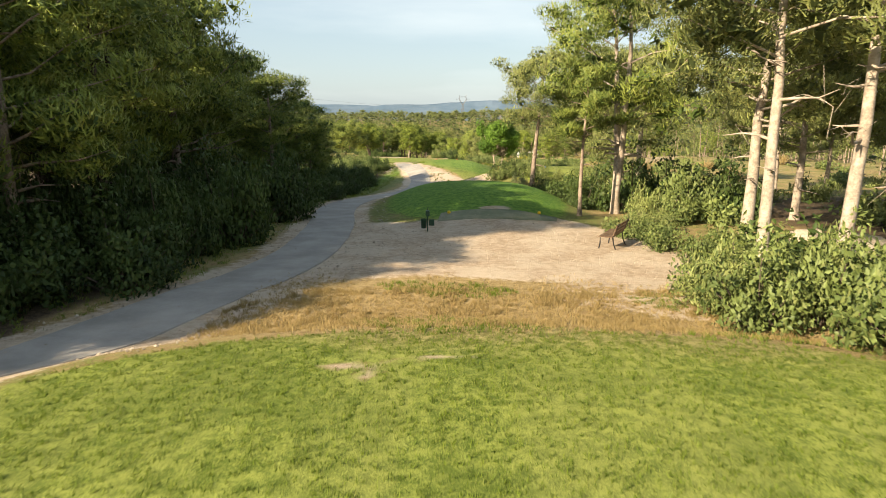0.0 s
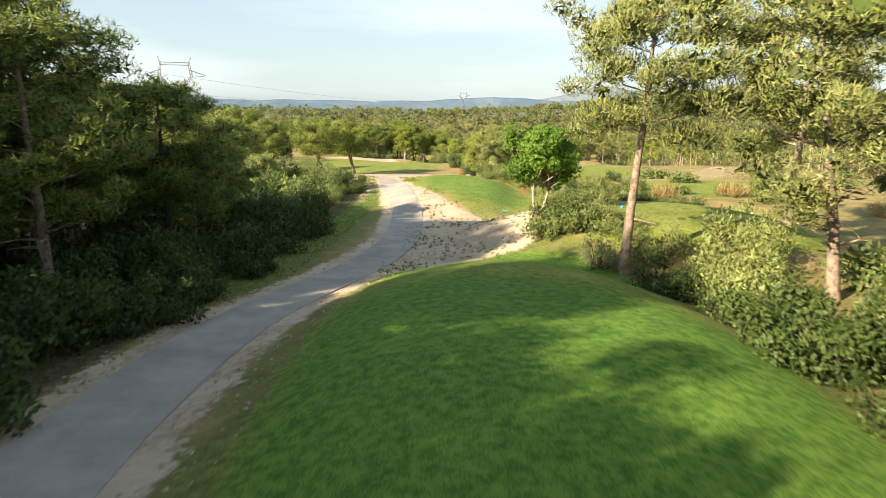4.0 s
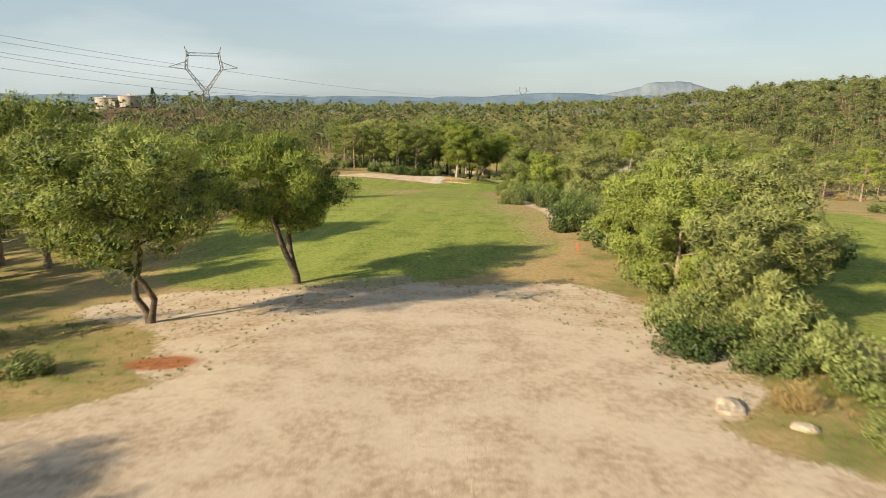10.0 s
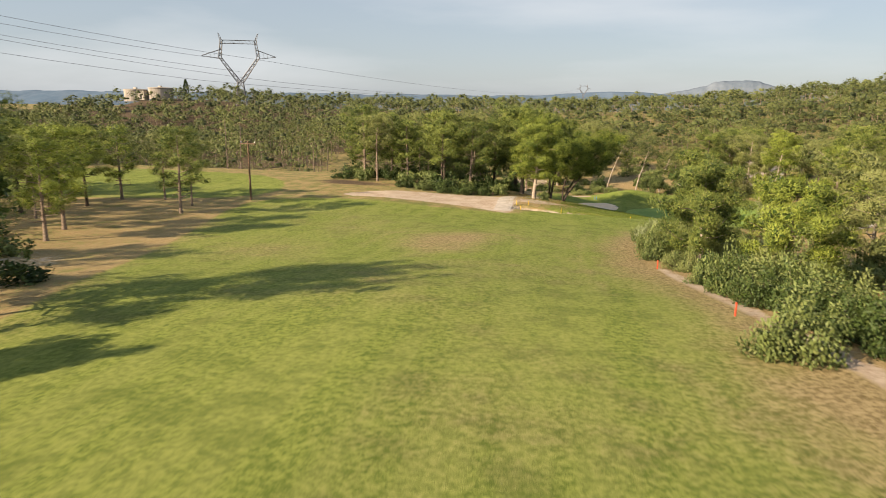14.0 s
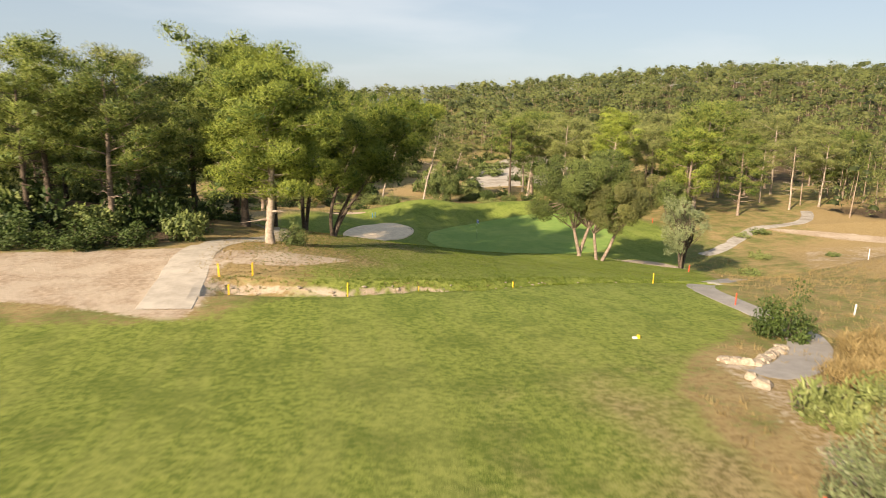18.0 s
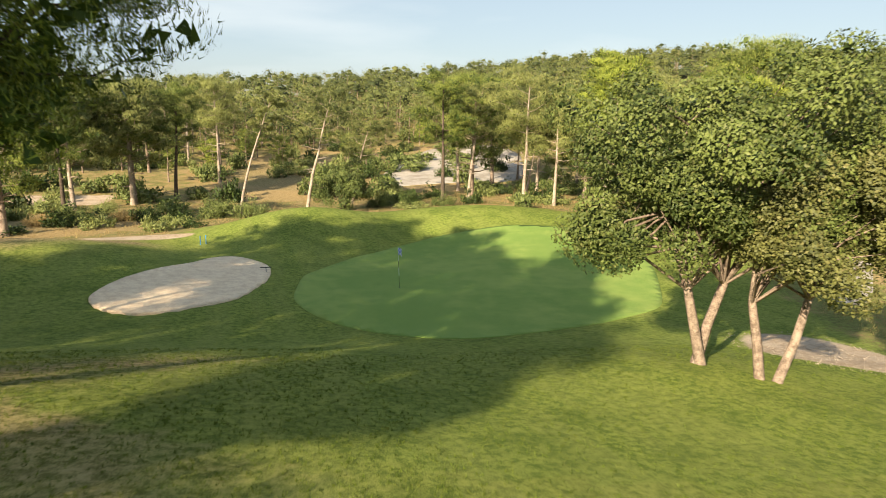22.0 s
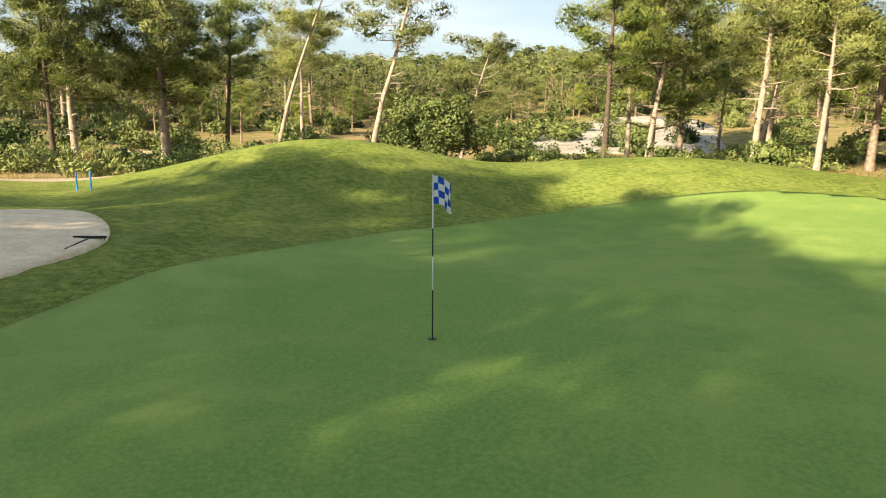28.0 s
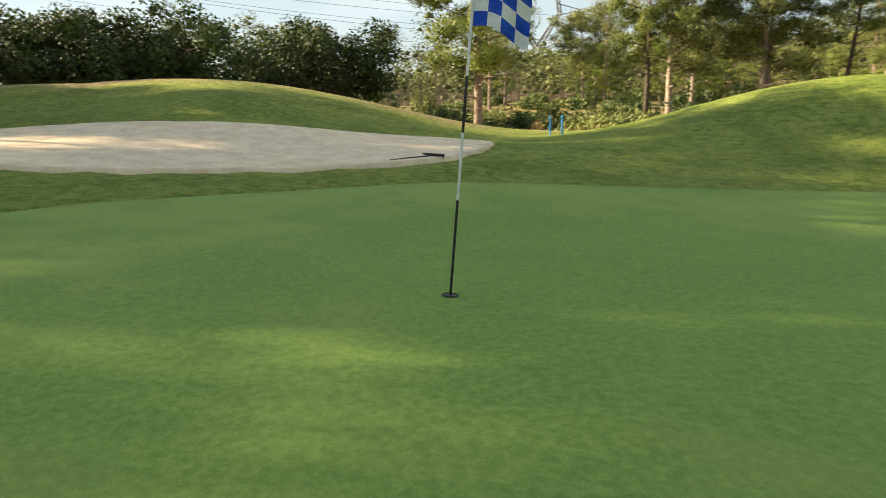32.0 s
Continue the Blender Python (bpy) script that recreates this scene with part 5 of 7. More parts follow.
BELTS = (  # how many, x, y, spacing, kinds, size, group
    (46, (-28, -9.4), (8, 44), 2.4, (5, 6, 6, 5), (0.8, 1.3), "pines left of the cart path"),
    (20, (-26, -10.2), (44, 62), 2.6, (5, 6, 5, 6), (0.5, 0.72), "pines left of the cart path"),
    (10, (-26, -14.5), (40, 56), 2.6, (5, 6), (0.85, 1.1), "pines left of the cart path"),
    (16, (-38, -18), (58, 92), 3.4, (0, 1, 4), (0.5, 0.75), "pines left of the cart path"),
    (20, (-62, -37), (98, 142), 3.8, (0, 1, 4), (0.65, 0.95), "pines beyond the fairway"),
    (40, (-82, -47), (146, 198), 4.4, (0, 1, 2, 4), (0.7, 1.05), "pines beyond the fairway"),
    (18, (-42, -23.0), (218, 238), 3.2, (0, 2, 0, 1), (0.85, 1.15), "pines behind the dry bank"),
    (5, (-45, -30), (238, 246), 4.0, (1, 2, 3), (0.8, 1.1), "pines behind the dry bank"),
    (14, (15, 34), (24, 60), 4.2, (7, 7, 5), (0.95, 1.2), "pines right of the tees"),
    (11, (-60, -2), (288, 330), 6.2, (2, 2, 3, 7), (1.25, 1.6), "pines behind the green"),
    (16, (22, 60), (272, 300), 4.6, (2, 3, 3, 0), (1.15, 1.6), "pines behind the green"),
    (18, (33, 74), (256, 284), 4.6, (0, 2, 3, 4), (0.95, 1.35), "pines behind the green"),
    (40, (-70, 75), (308, 340), 4.6, (0, 2, 4, 0), (0.55, 0.8), "pines behind the green"),
    (10, (38, 64), (160, 200), 5.0, (0, 4), (0.6, 0.9), "pines across the valley"),
)
for x, y, s in ((-27.0, 85.4, 0.95), (-31.5, 78.5, 0.95), (-11.2, 53.2, 0.78), (-12.4, 48.6, 0.7), (-21.1, 270.1, 1.3), (-35, 109, 1.05), (-39, 113, 1.15), (-40, 105, 1.1), (-32.6, 124.2, 1.15), (-36.5, 119.6, 1.05), (-28.5, 124.4, 0.9), (-10.6, 44.6, 0.85), (-11.5, 36.2, 0.8)):
    scattered_pine(5 + int(x * 3 + y) % 2, x, y, s, x, "tall pines beside the hole")
for i, (n, xr, yr, gap, kinds, size, group) in enumerate(BELTS):
    r = np.random.default_rng(100 + i)
    for x, y in scatter(n, xr, yr, gap, lambda x, y: x < 46 or y < 230 or y > 257 + (x - 49.5) * 0.52, 200 + i):
        s = float(r.uniform(*size))
        while i < 3 and s > 0.3 and shades_tee(x, y, 9.0 * s):
            s *= 0.9
        if s > 0.45:
            scattered_pine(int(r.choice(kinds)), x, y, s, float(r.uniform(0, 6.28)), group)

# shrubs
SHRUBS = {
    "dark": [shrub_mesh(70 + k, 28, 110, (0.085, 0.048), M_SHRUB_DARK) for k in range(2)],
    "green": [shrub_mesh(80 + k, 28, 110, (0.085, 0.048), M_SHRUB) for k in range(3)],
    "light": [shrub_mesh(90 + k, 28, 110, (0.1, 0.036), M_SHRUB_LIGHT, 0.6) for k in range(2)],
    "silver": [shrub_mesh(95, 24, 100, (0.08, 0.032), M_OLIVE, 0.4)],
    "straw": [shrub_mesh(96, 30, 60, (0.3, 0.02), M_STRAW, 1.6, 0.6)],
}
SHRUB_LABELS = {"dark": "dense dark green mastic shrub", "green": "leafy green evergreen shrub", "light": "light green shrub like rosemary", "silver": "silvery shrub with small grey leaves", "straw": "tuft of tall dry straw-coloured grass"}


far_shrubs = {}


def plant(kind, x, y, size, tall, group):
    if group in FAR_THICKETS:
        far_shrubs.setdefault((kind, 2 if group == "deep undergrowth" else 4), []).append((x, y, size, tall))
        return
    me = SHRUBS[kind][int(abs(x * 7 + y * 3)) % len(SHRUBS[kind])]
    shrub(me, x, y, size, tall, SHRUB_LABELS[kind], group, (x * 1.7 + y) % 6.28)


FAR_THICKETS = ("deep undergrowth", "scrub left of the fourth tee", "undergrowth right of the tees", "scrub beyond the hedge", "scrub left of the fairway", "scrub behind the green", "scrub on the far bank", "scrub far beyond the tees")
SINGLE = (  # kind, x, y, radius, height
    ("green", 7.8, 25.0, 1.0, 1.1), ("green", 8.9, 23.2, 1.2, 1.3), ("green", 7.4, 27.6, 1.0, 1.1), ("light", 8.6, 29.0, 1.1, 1.0), ("green", 7.6, 19.0, 1.4, 1.7), ("green", 8.8, 20.4, 1.3, 1.5),
    ("green", 9.2, 16.6, 1.7, 2.1), ("green", 8.4, 13.9, 1.5, 1.9), ("green", 11.0, 14.2, 1.8, 2.2), ("green", 10.0, 31.5, 1.2, 1.6), ("dark", 7.4, 36.8, 1.3, 1.3), ("dark", 6.9, 39.6, 1.4, 1.5), ("green", 9.4, 38, 1.6, 2.0),
    ("light", 9.6, 33.2, 1.1, 1.9), ("dark", 7.6, 43, 1.5, 1.6), ("light", 8.4, 45.6, 1.6, 1.9), ("dark", 6.6, 46.6, 1.2, 1.3), ("dark", 4.7, 55.5, 1.4, 1.5), ("light", 6.4, 55.2, 0.9, 1.4), ("silver", 5.4, 50.3, 0.9, 1.5), ("green", 4.2, 54.4, 1.2, 1.2), ("green", 5.6, 54.4, 1.4, 1.4), ("light", 7.6, 51.2, 1.3, 1.6),
    ("light", 9.5, 49, 1.6, 2.1), ("light", 11, 51.5, 1.7, 1.9), ("light", 6.9, 53.6, 1.0, 1.0), ("green", 12.5, 44, 1.8, 2.1), ("light", 10.4, 41.5, 1.6, 1.9),
    ("light", -23.9, 106.8, 2.5, 3.3), ("green", -21.6, 103.4, 1.4, 1.7), ("green", -17.73, 104.5, 0.9, 0.9), ("light", -11.8, 93.8, 0.9, 1.0), ("green", 3.4, 97.6, 1.3, 1.5), ("light", 4.8, 93.4, 1.3, 1.3), ("green", 3.4, 92.3, 1.1, 1.1), ("green", 5.2, 90.4, 1.4, 1.3), ("silver", 6.0, 87.0, 0.9, 1.4), ("straw", 7.2, 86.0, 1.4, 1.6),
    ("green", 5.6, 94.6, 1.3, 1.4), ("straw", 6.4, 97.0, 1.0, 0.9), ("light", 6.3, 84.0, 1.2, 1.3), ("green", 8.8, 82, 1.6, 1.7), ("light", 7.6, 79, 1.4, 1.5), ("light", 7.0, 75, 1.3, 1.2), ("silver", 8.0, 77.0, 1.2, 1.7),
    ("dark", -0.2, 137.5, 1.9, 2.6), ("green", -4.6, 155.5, 1.5, 2.2), ("green", -1.2, 153, 1.5, 2.6), ("green", 0.4, 146.8, 1.4, 1.6), ("green", 0.2, 141.6, 1.4, 1.7), ("green", 1.2, 134, 1.5, 1.6), ("green", 2.0, 130.5, 1.4, 1.4), ("light", 2.4, 127.5, 1.4, 1.5), ("green", 3.6, 123, 1.4, 1.6), ("light", 3.0, 119, 1.3, 1.5), ("light", 2.6, 114, 1.2, 1.3), ("light", 3.2, 110.8, 1.2, 1.2),
    ("dark", -1.5, 157.5, 1.5, 2.0), ("dark", -2.6, 160.4, 1.4, 1.8), ("dark", -3.6, 163, 1.3, 1.8), ("green", -4.0, 166, 1.3, 2.4), ("green", -1.8, 165, 1.6, 3.0), ("green", -4.8, 169, 1.0, 1.2), ("green", -5.8, 178.8, 1.5, 2.6), ("silver", -5.4, 180.8, 1.1, 2.4), ("green", -4.9, 176.3, 1.0, 1.1), ("light", -5.0, 173.8, 1.2, 1.6),
    ("silver", -2.4, 189.8, 1.7, 2.1), ("green", -0.8, 188, 1.7, 2.2), ("straw", -0.4, 191.6, 1.2, 1.0), ("straw", 1.4, 193.4, 1.4, 1.2), ("straw", 2.8, 195.6, 1.3, 1.1), ("light", 0.8, 189.6, 1.5, 1.6), ("straw", 4.2, 198.6, 1.3, 1.0), ("straw", 3.4, 191.8, 1.5, 1.3), ("light", 4.6, 194.6, 1.3, 1.3), ("straw", -2.2, 191.6, 0.9, 0.8), ("green", 3.6, 107.6, 1.3, 1.5), ("light", 5.2, 109.4, 1.4, 1.7), ("green", 5.6, 105.8, 1.3, 1.5), ("light", 4.4, 102.6, 0.9, 0.9), ("straw", 3.0, 104.8, 0.8, 0.7), ("green", 7.0, 103.4, 1.3, 1.4), ("light", -3.3, 183.4, 1.9, 2.6), ("light", -2.2, 180.4, 2.0, 2.8), ("green", -0.2, 184.6, 1.9, 2.7), ("silver", -4.5, 186.6, 0.8, 1.6), ("green", -4.2, 181.4, 1.4, 1.9),
    ("silver", -3.8, 187.6, 1.2, 1.7), ("light", -4.4, 186.2, 1.0, 1.2), ("silver", -2.6, 189.4, 1.0, 1.5), ("green", -1.6, 191, 1.2, 1.3), ("dark", 2.6, 200.9, 1.15, 1.9), ("straw", 0.6, 195.5, 1.0, 1.0), ("straw", 3.0, 197, 1.2, 1.0), ("straw", -1.0, 192.5, 0.9, 0.8),
    ("green", -15.0, 217.4, 0.9, 1.4), ("dark", -25.0, 214.2, 1.6, 1.5), ("dark", -27.6, 214.4, 1.6, 1.6), ("green", -30.2, 214.6, 1.5, 1.4), ("dark", -22.8, 215.2, 1.4, 1.4), ("dark", -32.6, 214.6, 1.5, 1.5),
    ("green", 27.5, 260.6, 1.6, 1.6), ("green", 26.2, 258.2, 1.2, 1.0), ("green", 30, 252.5, 1.3, 1.2), ("dark", 12.5, 280, 1.8, 1.9), ("green", 15.6, 277.5, 1.4, 1.4), ("green", 9.5, 279.5, 1.6, 1.6), ("dark", 26.8, 277, 2.0, 2.1), ("green", -6.4, 276.5, 1.9, 2.0), ("green", -3.6, 275.2, 1.7, 1.9), ("dark", -9.6, 278.5, 1.3, 1.4), ("light", -16.5, 283, 1.5, 1.6), ("green", -19, 281, 1.6, 1.5), ("green", -24, 279, 1.6, 1.5), ("straw", -14, 277, 1.4, 1.2), ("straw", -20, 275.5, 1.4, 1.1), 
    ("light", -11.6, 86.4, 1.5, 1.9), ("light", -13.6, 88.3, 1.4, 1.5), ("green", -10.7, 84.4, 1.3, 1.6), ("light", -13.4, 85.6, 1.7, 2.1), ("light", -14.8, 91.0, 1.2, 1.1), ("green", -12.2, 89.3, 1.0, 1.0),
    ("silver", -1.5, 192.0, 1.2, 1.3), ("light", -0.2, 192.9, 1.1, 1.2), ("silver", 0.6, 191.7, 1.3, 1.4), ("light", -0.7, 190.8, 1.2, 1.3), ("straw", 1.0, 194.8, 1.1, 0.9), ("straw", 1.9, 196.0, 1.0, 0.8), ("light", 2.6, 194.0, 1.1, 1.0), ("light", -2.2, 193.0, 0.8, 0.8),
    ("silver", -5.6, 183.2, 1.7, 2.6), ("light", -5.0, 180.8, 1.8, 2.9), ("silver", -5.3, 185.6, 1.2, 2.2), ("green", -5.6, 187.8, 1.1, 1.9), ("silver", -4.6, 189.6, 1.1, 1.8), ("green", -6.2, 178.2, 1.4, 2.0),
    ("green", 6.9, 16.4, 1.2, 1.8), ("green", 8.0, 16.2, 1.3, 2.1), ("light", 6.6, 17.6, 1.0, 1.5), ("light", 9.3, 16.9, 1.3, 2.2),
    ("dark", 9.8, 36.5, 2.0, 3.0), ("green", 11.5, 34.0, 1.9, 2.8), ("dark", 12.2, 38.5, 2.2, 3.2), ("dark", 8.2, 41.0, 1.7, 2.2), ("dark", 14.0, 36.0, 2.2, 3.0),
    ("light", 34.7, 155.8, 1.6, 1.9), ("green", 31.0, 154.5, 1.4, 1.4),
)
for kind, x, y, size, tall in SINGLE:
    plant(kind, x, y, size, tall, "shrubs along the hole")

THICKETS = (  # how many, x, y, spacing, kinds, radius, height, group
    (92, (-17, -6.3), (8, 36), 1.15, ("dark",), (1.1, 1.9), (1.6, 3.5), "undergrowth left of the cart path"),
    (70, (-17, -6.9), (36, 62), 1.25, ("dark",), (1.0, 1.6), (1.2, 2.3), "undergrowth left of the cart path"),
    (50, (-17, -8.2), (62, 82), 1.3, ("dark", "dark", "dark", "green"), (1.0, 1.6), (1.1, 2.1), "undergrowth left of the cart path"),
    (34, (-32, -12), (66, 91), 2.0, ("dark", "green", "light"), (1.2, 2.2), (1.2, 2.4), "scrub left of the fourth tee"),
    (34, (6.8, 16), (64, 94), 1.6, ("light", "green", "dark", "green"), (0.9, 1.5), (0.8, 1.6), "scrub beyond the tees"),
    (24, (11, 24), (12, 50), 2.0, ("green", "dark", "light"), (1.2, 2.0), (1.3, 2.2), "undergrowth right of the tees"),
    (22, (1.5, 8), (108, 170), 2.2, ("green", "dark", "light"), (1.2, 1.9), (1.3, 2.4), "scrub right of the fairway"),
    (22, (-5, 6), (158, 196), 2.0, ("green", "light", "silver"), (0.9, 1.5), (0.9, 1.8), "scrub beyond the hedge"),
    (24, (-60, -36), (120, 175), 3.0, ("dark", "green"), (1.2, 2.2), (1.3, 2.6), "scrub left of the fairway"),
    (44, (-42, -6), (267, 290), 1.9, ("green", "dark", "dark", "light"), (1.0, 1.9), (0.9, 2.0), "scrub behind the green"),
    (30, (6, 48), (268, 292), 2.4, ("green", "dark", "light"), (1.0, 2.0), (1.0, 2.0), "scrub behind the green"),
    (150, (-62, 66), (290, 350), 2.6, ("green", "light", "dark", "green"), (1.4, 2.8), (1.4, 3.4), "scrub behind the green"),
    (46, (-44, -19.5), (217, 240), 2.0, ("dark", "green", "dark"), (1.2, 2.2), (1.3, 2.8), "scrub on the far bank"),
    (40, (2, 15), (126, 178), 2.2, ("green", "light", "dark", "green"), (1.2, 2.2), (1.2, 2.4), "scrub beyond the hedge"),
    (22, (20, 50), (196, 248), 3.0, ("light", "green", "straw"), (0.8, 1.5), (0.6, 1.3), "scrub on the far bank"),
    (26, (16, 50), (60, 100), 3.0, ("light", "straw", "green"), (1.0, 1.8), (0.8, 1.5), "scrub far beyond the tees"),
)
for i, (n, xr, yr, gap, kinds, rad, tl, group) in enumerate(THICKETS):
    r = np.random.default_rng(300 + i)
    off = lambda x, y: line_distance(np.array(x), np.array(y), CART_PATH) > (2.0 if i < 3 else 2.6) and polygon_distance(np.array(x), np.array(y), FAIRWAY) < -0.6 and polygon_distance(np.array(x), np.array(y), CROSSROAD) < -0.8 and polygon_distance(np.array(x), np.array(y), EARTH[-5]) < -1
    for x, y in scatter(n, xr, yr, gap, off, 400 + i):
        plant(str(r.choice(kinds)), x, y, float(r.uniform(*rad)), float(r.uniform(*tl)), "deep undergrowth" if i < 3 and x < -10.2 - (y > 48) else group)


def join_far():
    for (kind, thin), rows in far_shrubs.items():
        V, F, T, n = [], [], [], 0
        me = SHRUBS[kind][0][0]
        co, tint = np.empty(len(me.vertices) * 3, np.float32), np.empty(len(me.vertices), np.float32)
        me.vertices.foreach_get("co", co)
        me.attributes["tint"].data.foreach_get("value", tint)
        co = co.reshape(-1, 4, 3)[::thin]
        mid = co.mean(1, keepdims=True)
        co = (mid + (co - mid) * (1.35 if thin == 2 else 1.9)).reshape(-1, 3)
        co[:, 2] = np.maximum(co[:, 2], 0)
        tint = tint.reshape(-1, 4)[::thin].ravel()
        quads = np.arange(len(co)).reshape(-1, 4)
        for x, y, size, tall in rows:
            a = (x * 1.7 + y) % 6.28
            c, sn = math.cos(a), math.sin(a)
            q = np.stack([co[:, 0] * c - co[:, 1] * sn, co[:, 0] * sn + co[:, 1] * c, co[:, 2]], 1)
            V.append(q * (size, size, tall) + (x, y, ground_z(x, y) - 0.03))
            F.append(quads + n)
            T.append(tint)
            n += len(co)
        m = mesh_np("scrub", np.concatenate(V), np.concatenate(F), me.materials[0], tint=np.concatenate(T))
        tagged(new("scrub", m), "low wild scrub, " + SHRUB_LABELS[kind], "scrub", kind="stuff")


# hedge of shrubs along the fairway's edge
r = np.random.default_rng(600)
hedge = smooth_line([(0.6, 137), (1.0, 143), (1.0, 149), (-0.4, 155), (-2.2, 160), (-3.4, 165), (-3.9, 170)], 5)
for i, (x, y) in enumerate(hedge):
    plant("dark" if i % 3 else "green", x + r.uniform(-0.3, 0.3), y, r.uniform(1.2, 1.6), r.uniform(1.5, 2.1), "hedge along the fairway")
    if i % 2:
        plant("green" if i % 3 else "light", x + 1.9 + r.uniform(-0.3, 0.5), y, r.uniform(1.3, 1.8), r.uniform(1.7, 2.6), "hedge along the fairway")
join_far()

# the far woods: one sheet of small trees
def woods(n, seed):
    r = np.random.default_rng(seed)
    pts = []
    while len(pts) < n:
        x, y = r.uniform(-420, 470, 4000), r.uniform(120, 660, 4000)
        d = np.hypot(x, y - 150)
        wob = 9 * np.sin(x * 0.07) + 7 * np.sin(y * 0.09 + 1) + 5 * np.sin(x * 0.19 + y * 0.15)
        near = ((x > -62 + wob) & (x < 66 + wob) & (y < 332)) | ((x > -140) & (x < 36) & (y < 262) & (x > -62)) | (y < 150) & (np.abs(x) < 60)
        open_ = np.zeros(len(x), bool)
        for p in OTHER_HOLES:
            open_ |= polygon_distance(x, y, p) > -3
        open_ |= (np.hypot(x + 250, y - 462) < 22)
        cone = np.abs(x) < 70 + (y - 60) * 1.15
        ok = ~near & ~open_ & cone & (r.uniform(0, 1, len(x)) < np.clip(1.25 - d / 700, 0.35, 1))
        pts += list(zip(x[ok], y[ok]))
    pts = pts[:n] + list(zip(r.uniform(90, 330, 800), r.uniform(330, 540, 800)))
    for k in range(900):
        x, y = r.uniform(-150, 160), r.uniform(-30, 150)
        w = 8 * math.sin(y * 0.08) + 5 * math.sin(y * 0.21 + 2)
        if x < -44 + w and abs(y - 94) > 8 or x > 46 + w:
            pts.append((x, y))
    for k in range(420):
        x, y = r.uniform(-110, 120), r.uniform(334, 420)
        pts.append((x, y))
    pts = np.array(pts)
    z = height(pts[:, 0], pts[:, 1])
    # a lump of a crown: an open dome of two uneven rings
    a5 = np.arange(5) * np.pi * 0.4
    dome = np.concatenate([np.stack([np.sin(q) * np.cos(a5 + i * 0.63), np.sin(q) * np.sin(a5 + i * 0.63), np.full(5, np.cos(q))], 1) for i, q in enumerate((1.9, 0.95))] + [np.array([[0, 0, 1.0]])])
    i5, j5 = np.arange(5), (np.arange(5) + 1) % 5
    ring = np.concatenate([np.stack([i5, j5, 5 + i5], 1), np.stack([j5, 5 + j5, 5 + i5], 1), np.stack([5 + i5, 5 + j5, np.full(5, 10)], 1)])
    V, F, T, TV, TF, nv, ntv = [], [], [], [], [], 0, 0
    for (x, y), g in zip(pts, z):
        d = math.hypot(x, y - 170)
        h, rad = (r.uniform(6.0, 10.0) + 3.2 * r.uniform(0, 1) ** 6) * (1 + 0.4 * math.exp(-((x + 75) / 45) ** 2 - ((y - 300) / 50) ** 2)), r.uniform(2.5, 4.2)
        k = 9 if d < 300 else 7
        c0 = r.uniform(0.2, 0.75)
        az, rr = r.uniform(0, 6.28) + np.arange(k) * 2.4, rad * np.sqrt((np.arange(k) + 0.4) / k) * 0.72
        at = np.stack([np.cos(az) * rr, np.sin(az) * rr, h * (0.9 - 0.5 * (rr / rad) ** 2 * r.uniform(0.6, 1.5, k)) - 0.22 * rad], 1)
        if d < 290:
            at[-3:, 2] *= r.uniform(0.35, 0.65, 3)
        size = rad * r.uniform(0.28, 0.5, k) * (1.0 if k == 10 else 1.15)
        v = at[:, None] + dome[None] * size[:, None, None] * (0.6, 0.6, 0.4) * (0.6 if d < 190 else 1.0) * r.uniform(0.65, 1.3, (k, 11, 1)) + (x, y, g)
        v = v[::2]
        V.append(v.reshape(-1, 3))
        F.append((np.arange(len(v))[:, None, None] * 11 + ring[None]).reshape(-1, 3) + nv)
        # domes get a lower tint, painting shade between the blades
        T.append(np.full(len(v) * 11, max(c0 - 0.35, 0)))
        nv += len(v) * 11
        m, blade = (380, 0.38) if d < 190 else (210, 0.46) if d < 330 else (100, 0.68)
        w = r.integers(0, k, m)
        u = ball_points(r, m, 0.75, 0.75) + (0, 0, 0.12)
        # the 0.2 * u term paints sunlit tops into the blades' tint
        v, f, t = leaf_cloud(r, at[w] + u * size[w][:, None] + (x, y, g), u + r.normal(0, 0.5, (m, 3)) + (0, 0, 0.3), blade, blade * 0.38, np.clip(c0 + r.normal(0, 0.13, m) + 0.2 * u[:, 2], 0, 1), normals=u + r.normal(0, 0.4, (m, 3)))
        V.append(v)
        F.append(f + nv)
        T.append(t)
        nv += len(v)
        tv, tf = tube([(x, y, g - 0.3), (x + r.normal(0, 0.3), y, g + h * 0.75)], (0.12, 0.05), 4)
        TV.append(tv)
        TF.append(tf + ntv)
        ntv += len(tv)
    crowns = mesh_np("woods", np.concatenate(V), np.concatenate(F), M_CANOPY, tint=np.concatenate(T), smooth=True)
    ob = tagged(new("woods", crowns), "pine woods covering the far slopes", "woods", kind="stuff")
    tagged(part("trunks", mesh_np("trunks", np.concatenate(TV), np.concatenate(TF), M_BARK), ob), kind="stuff")


woods(5600, 5)

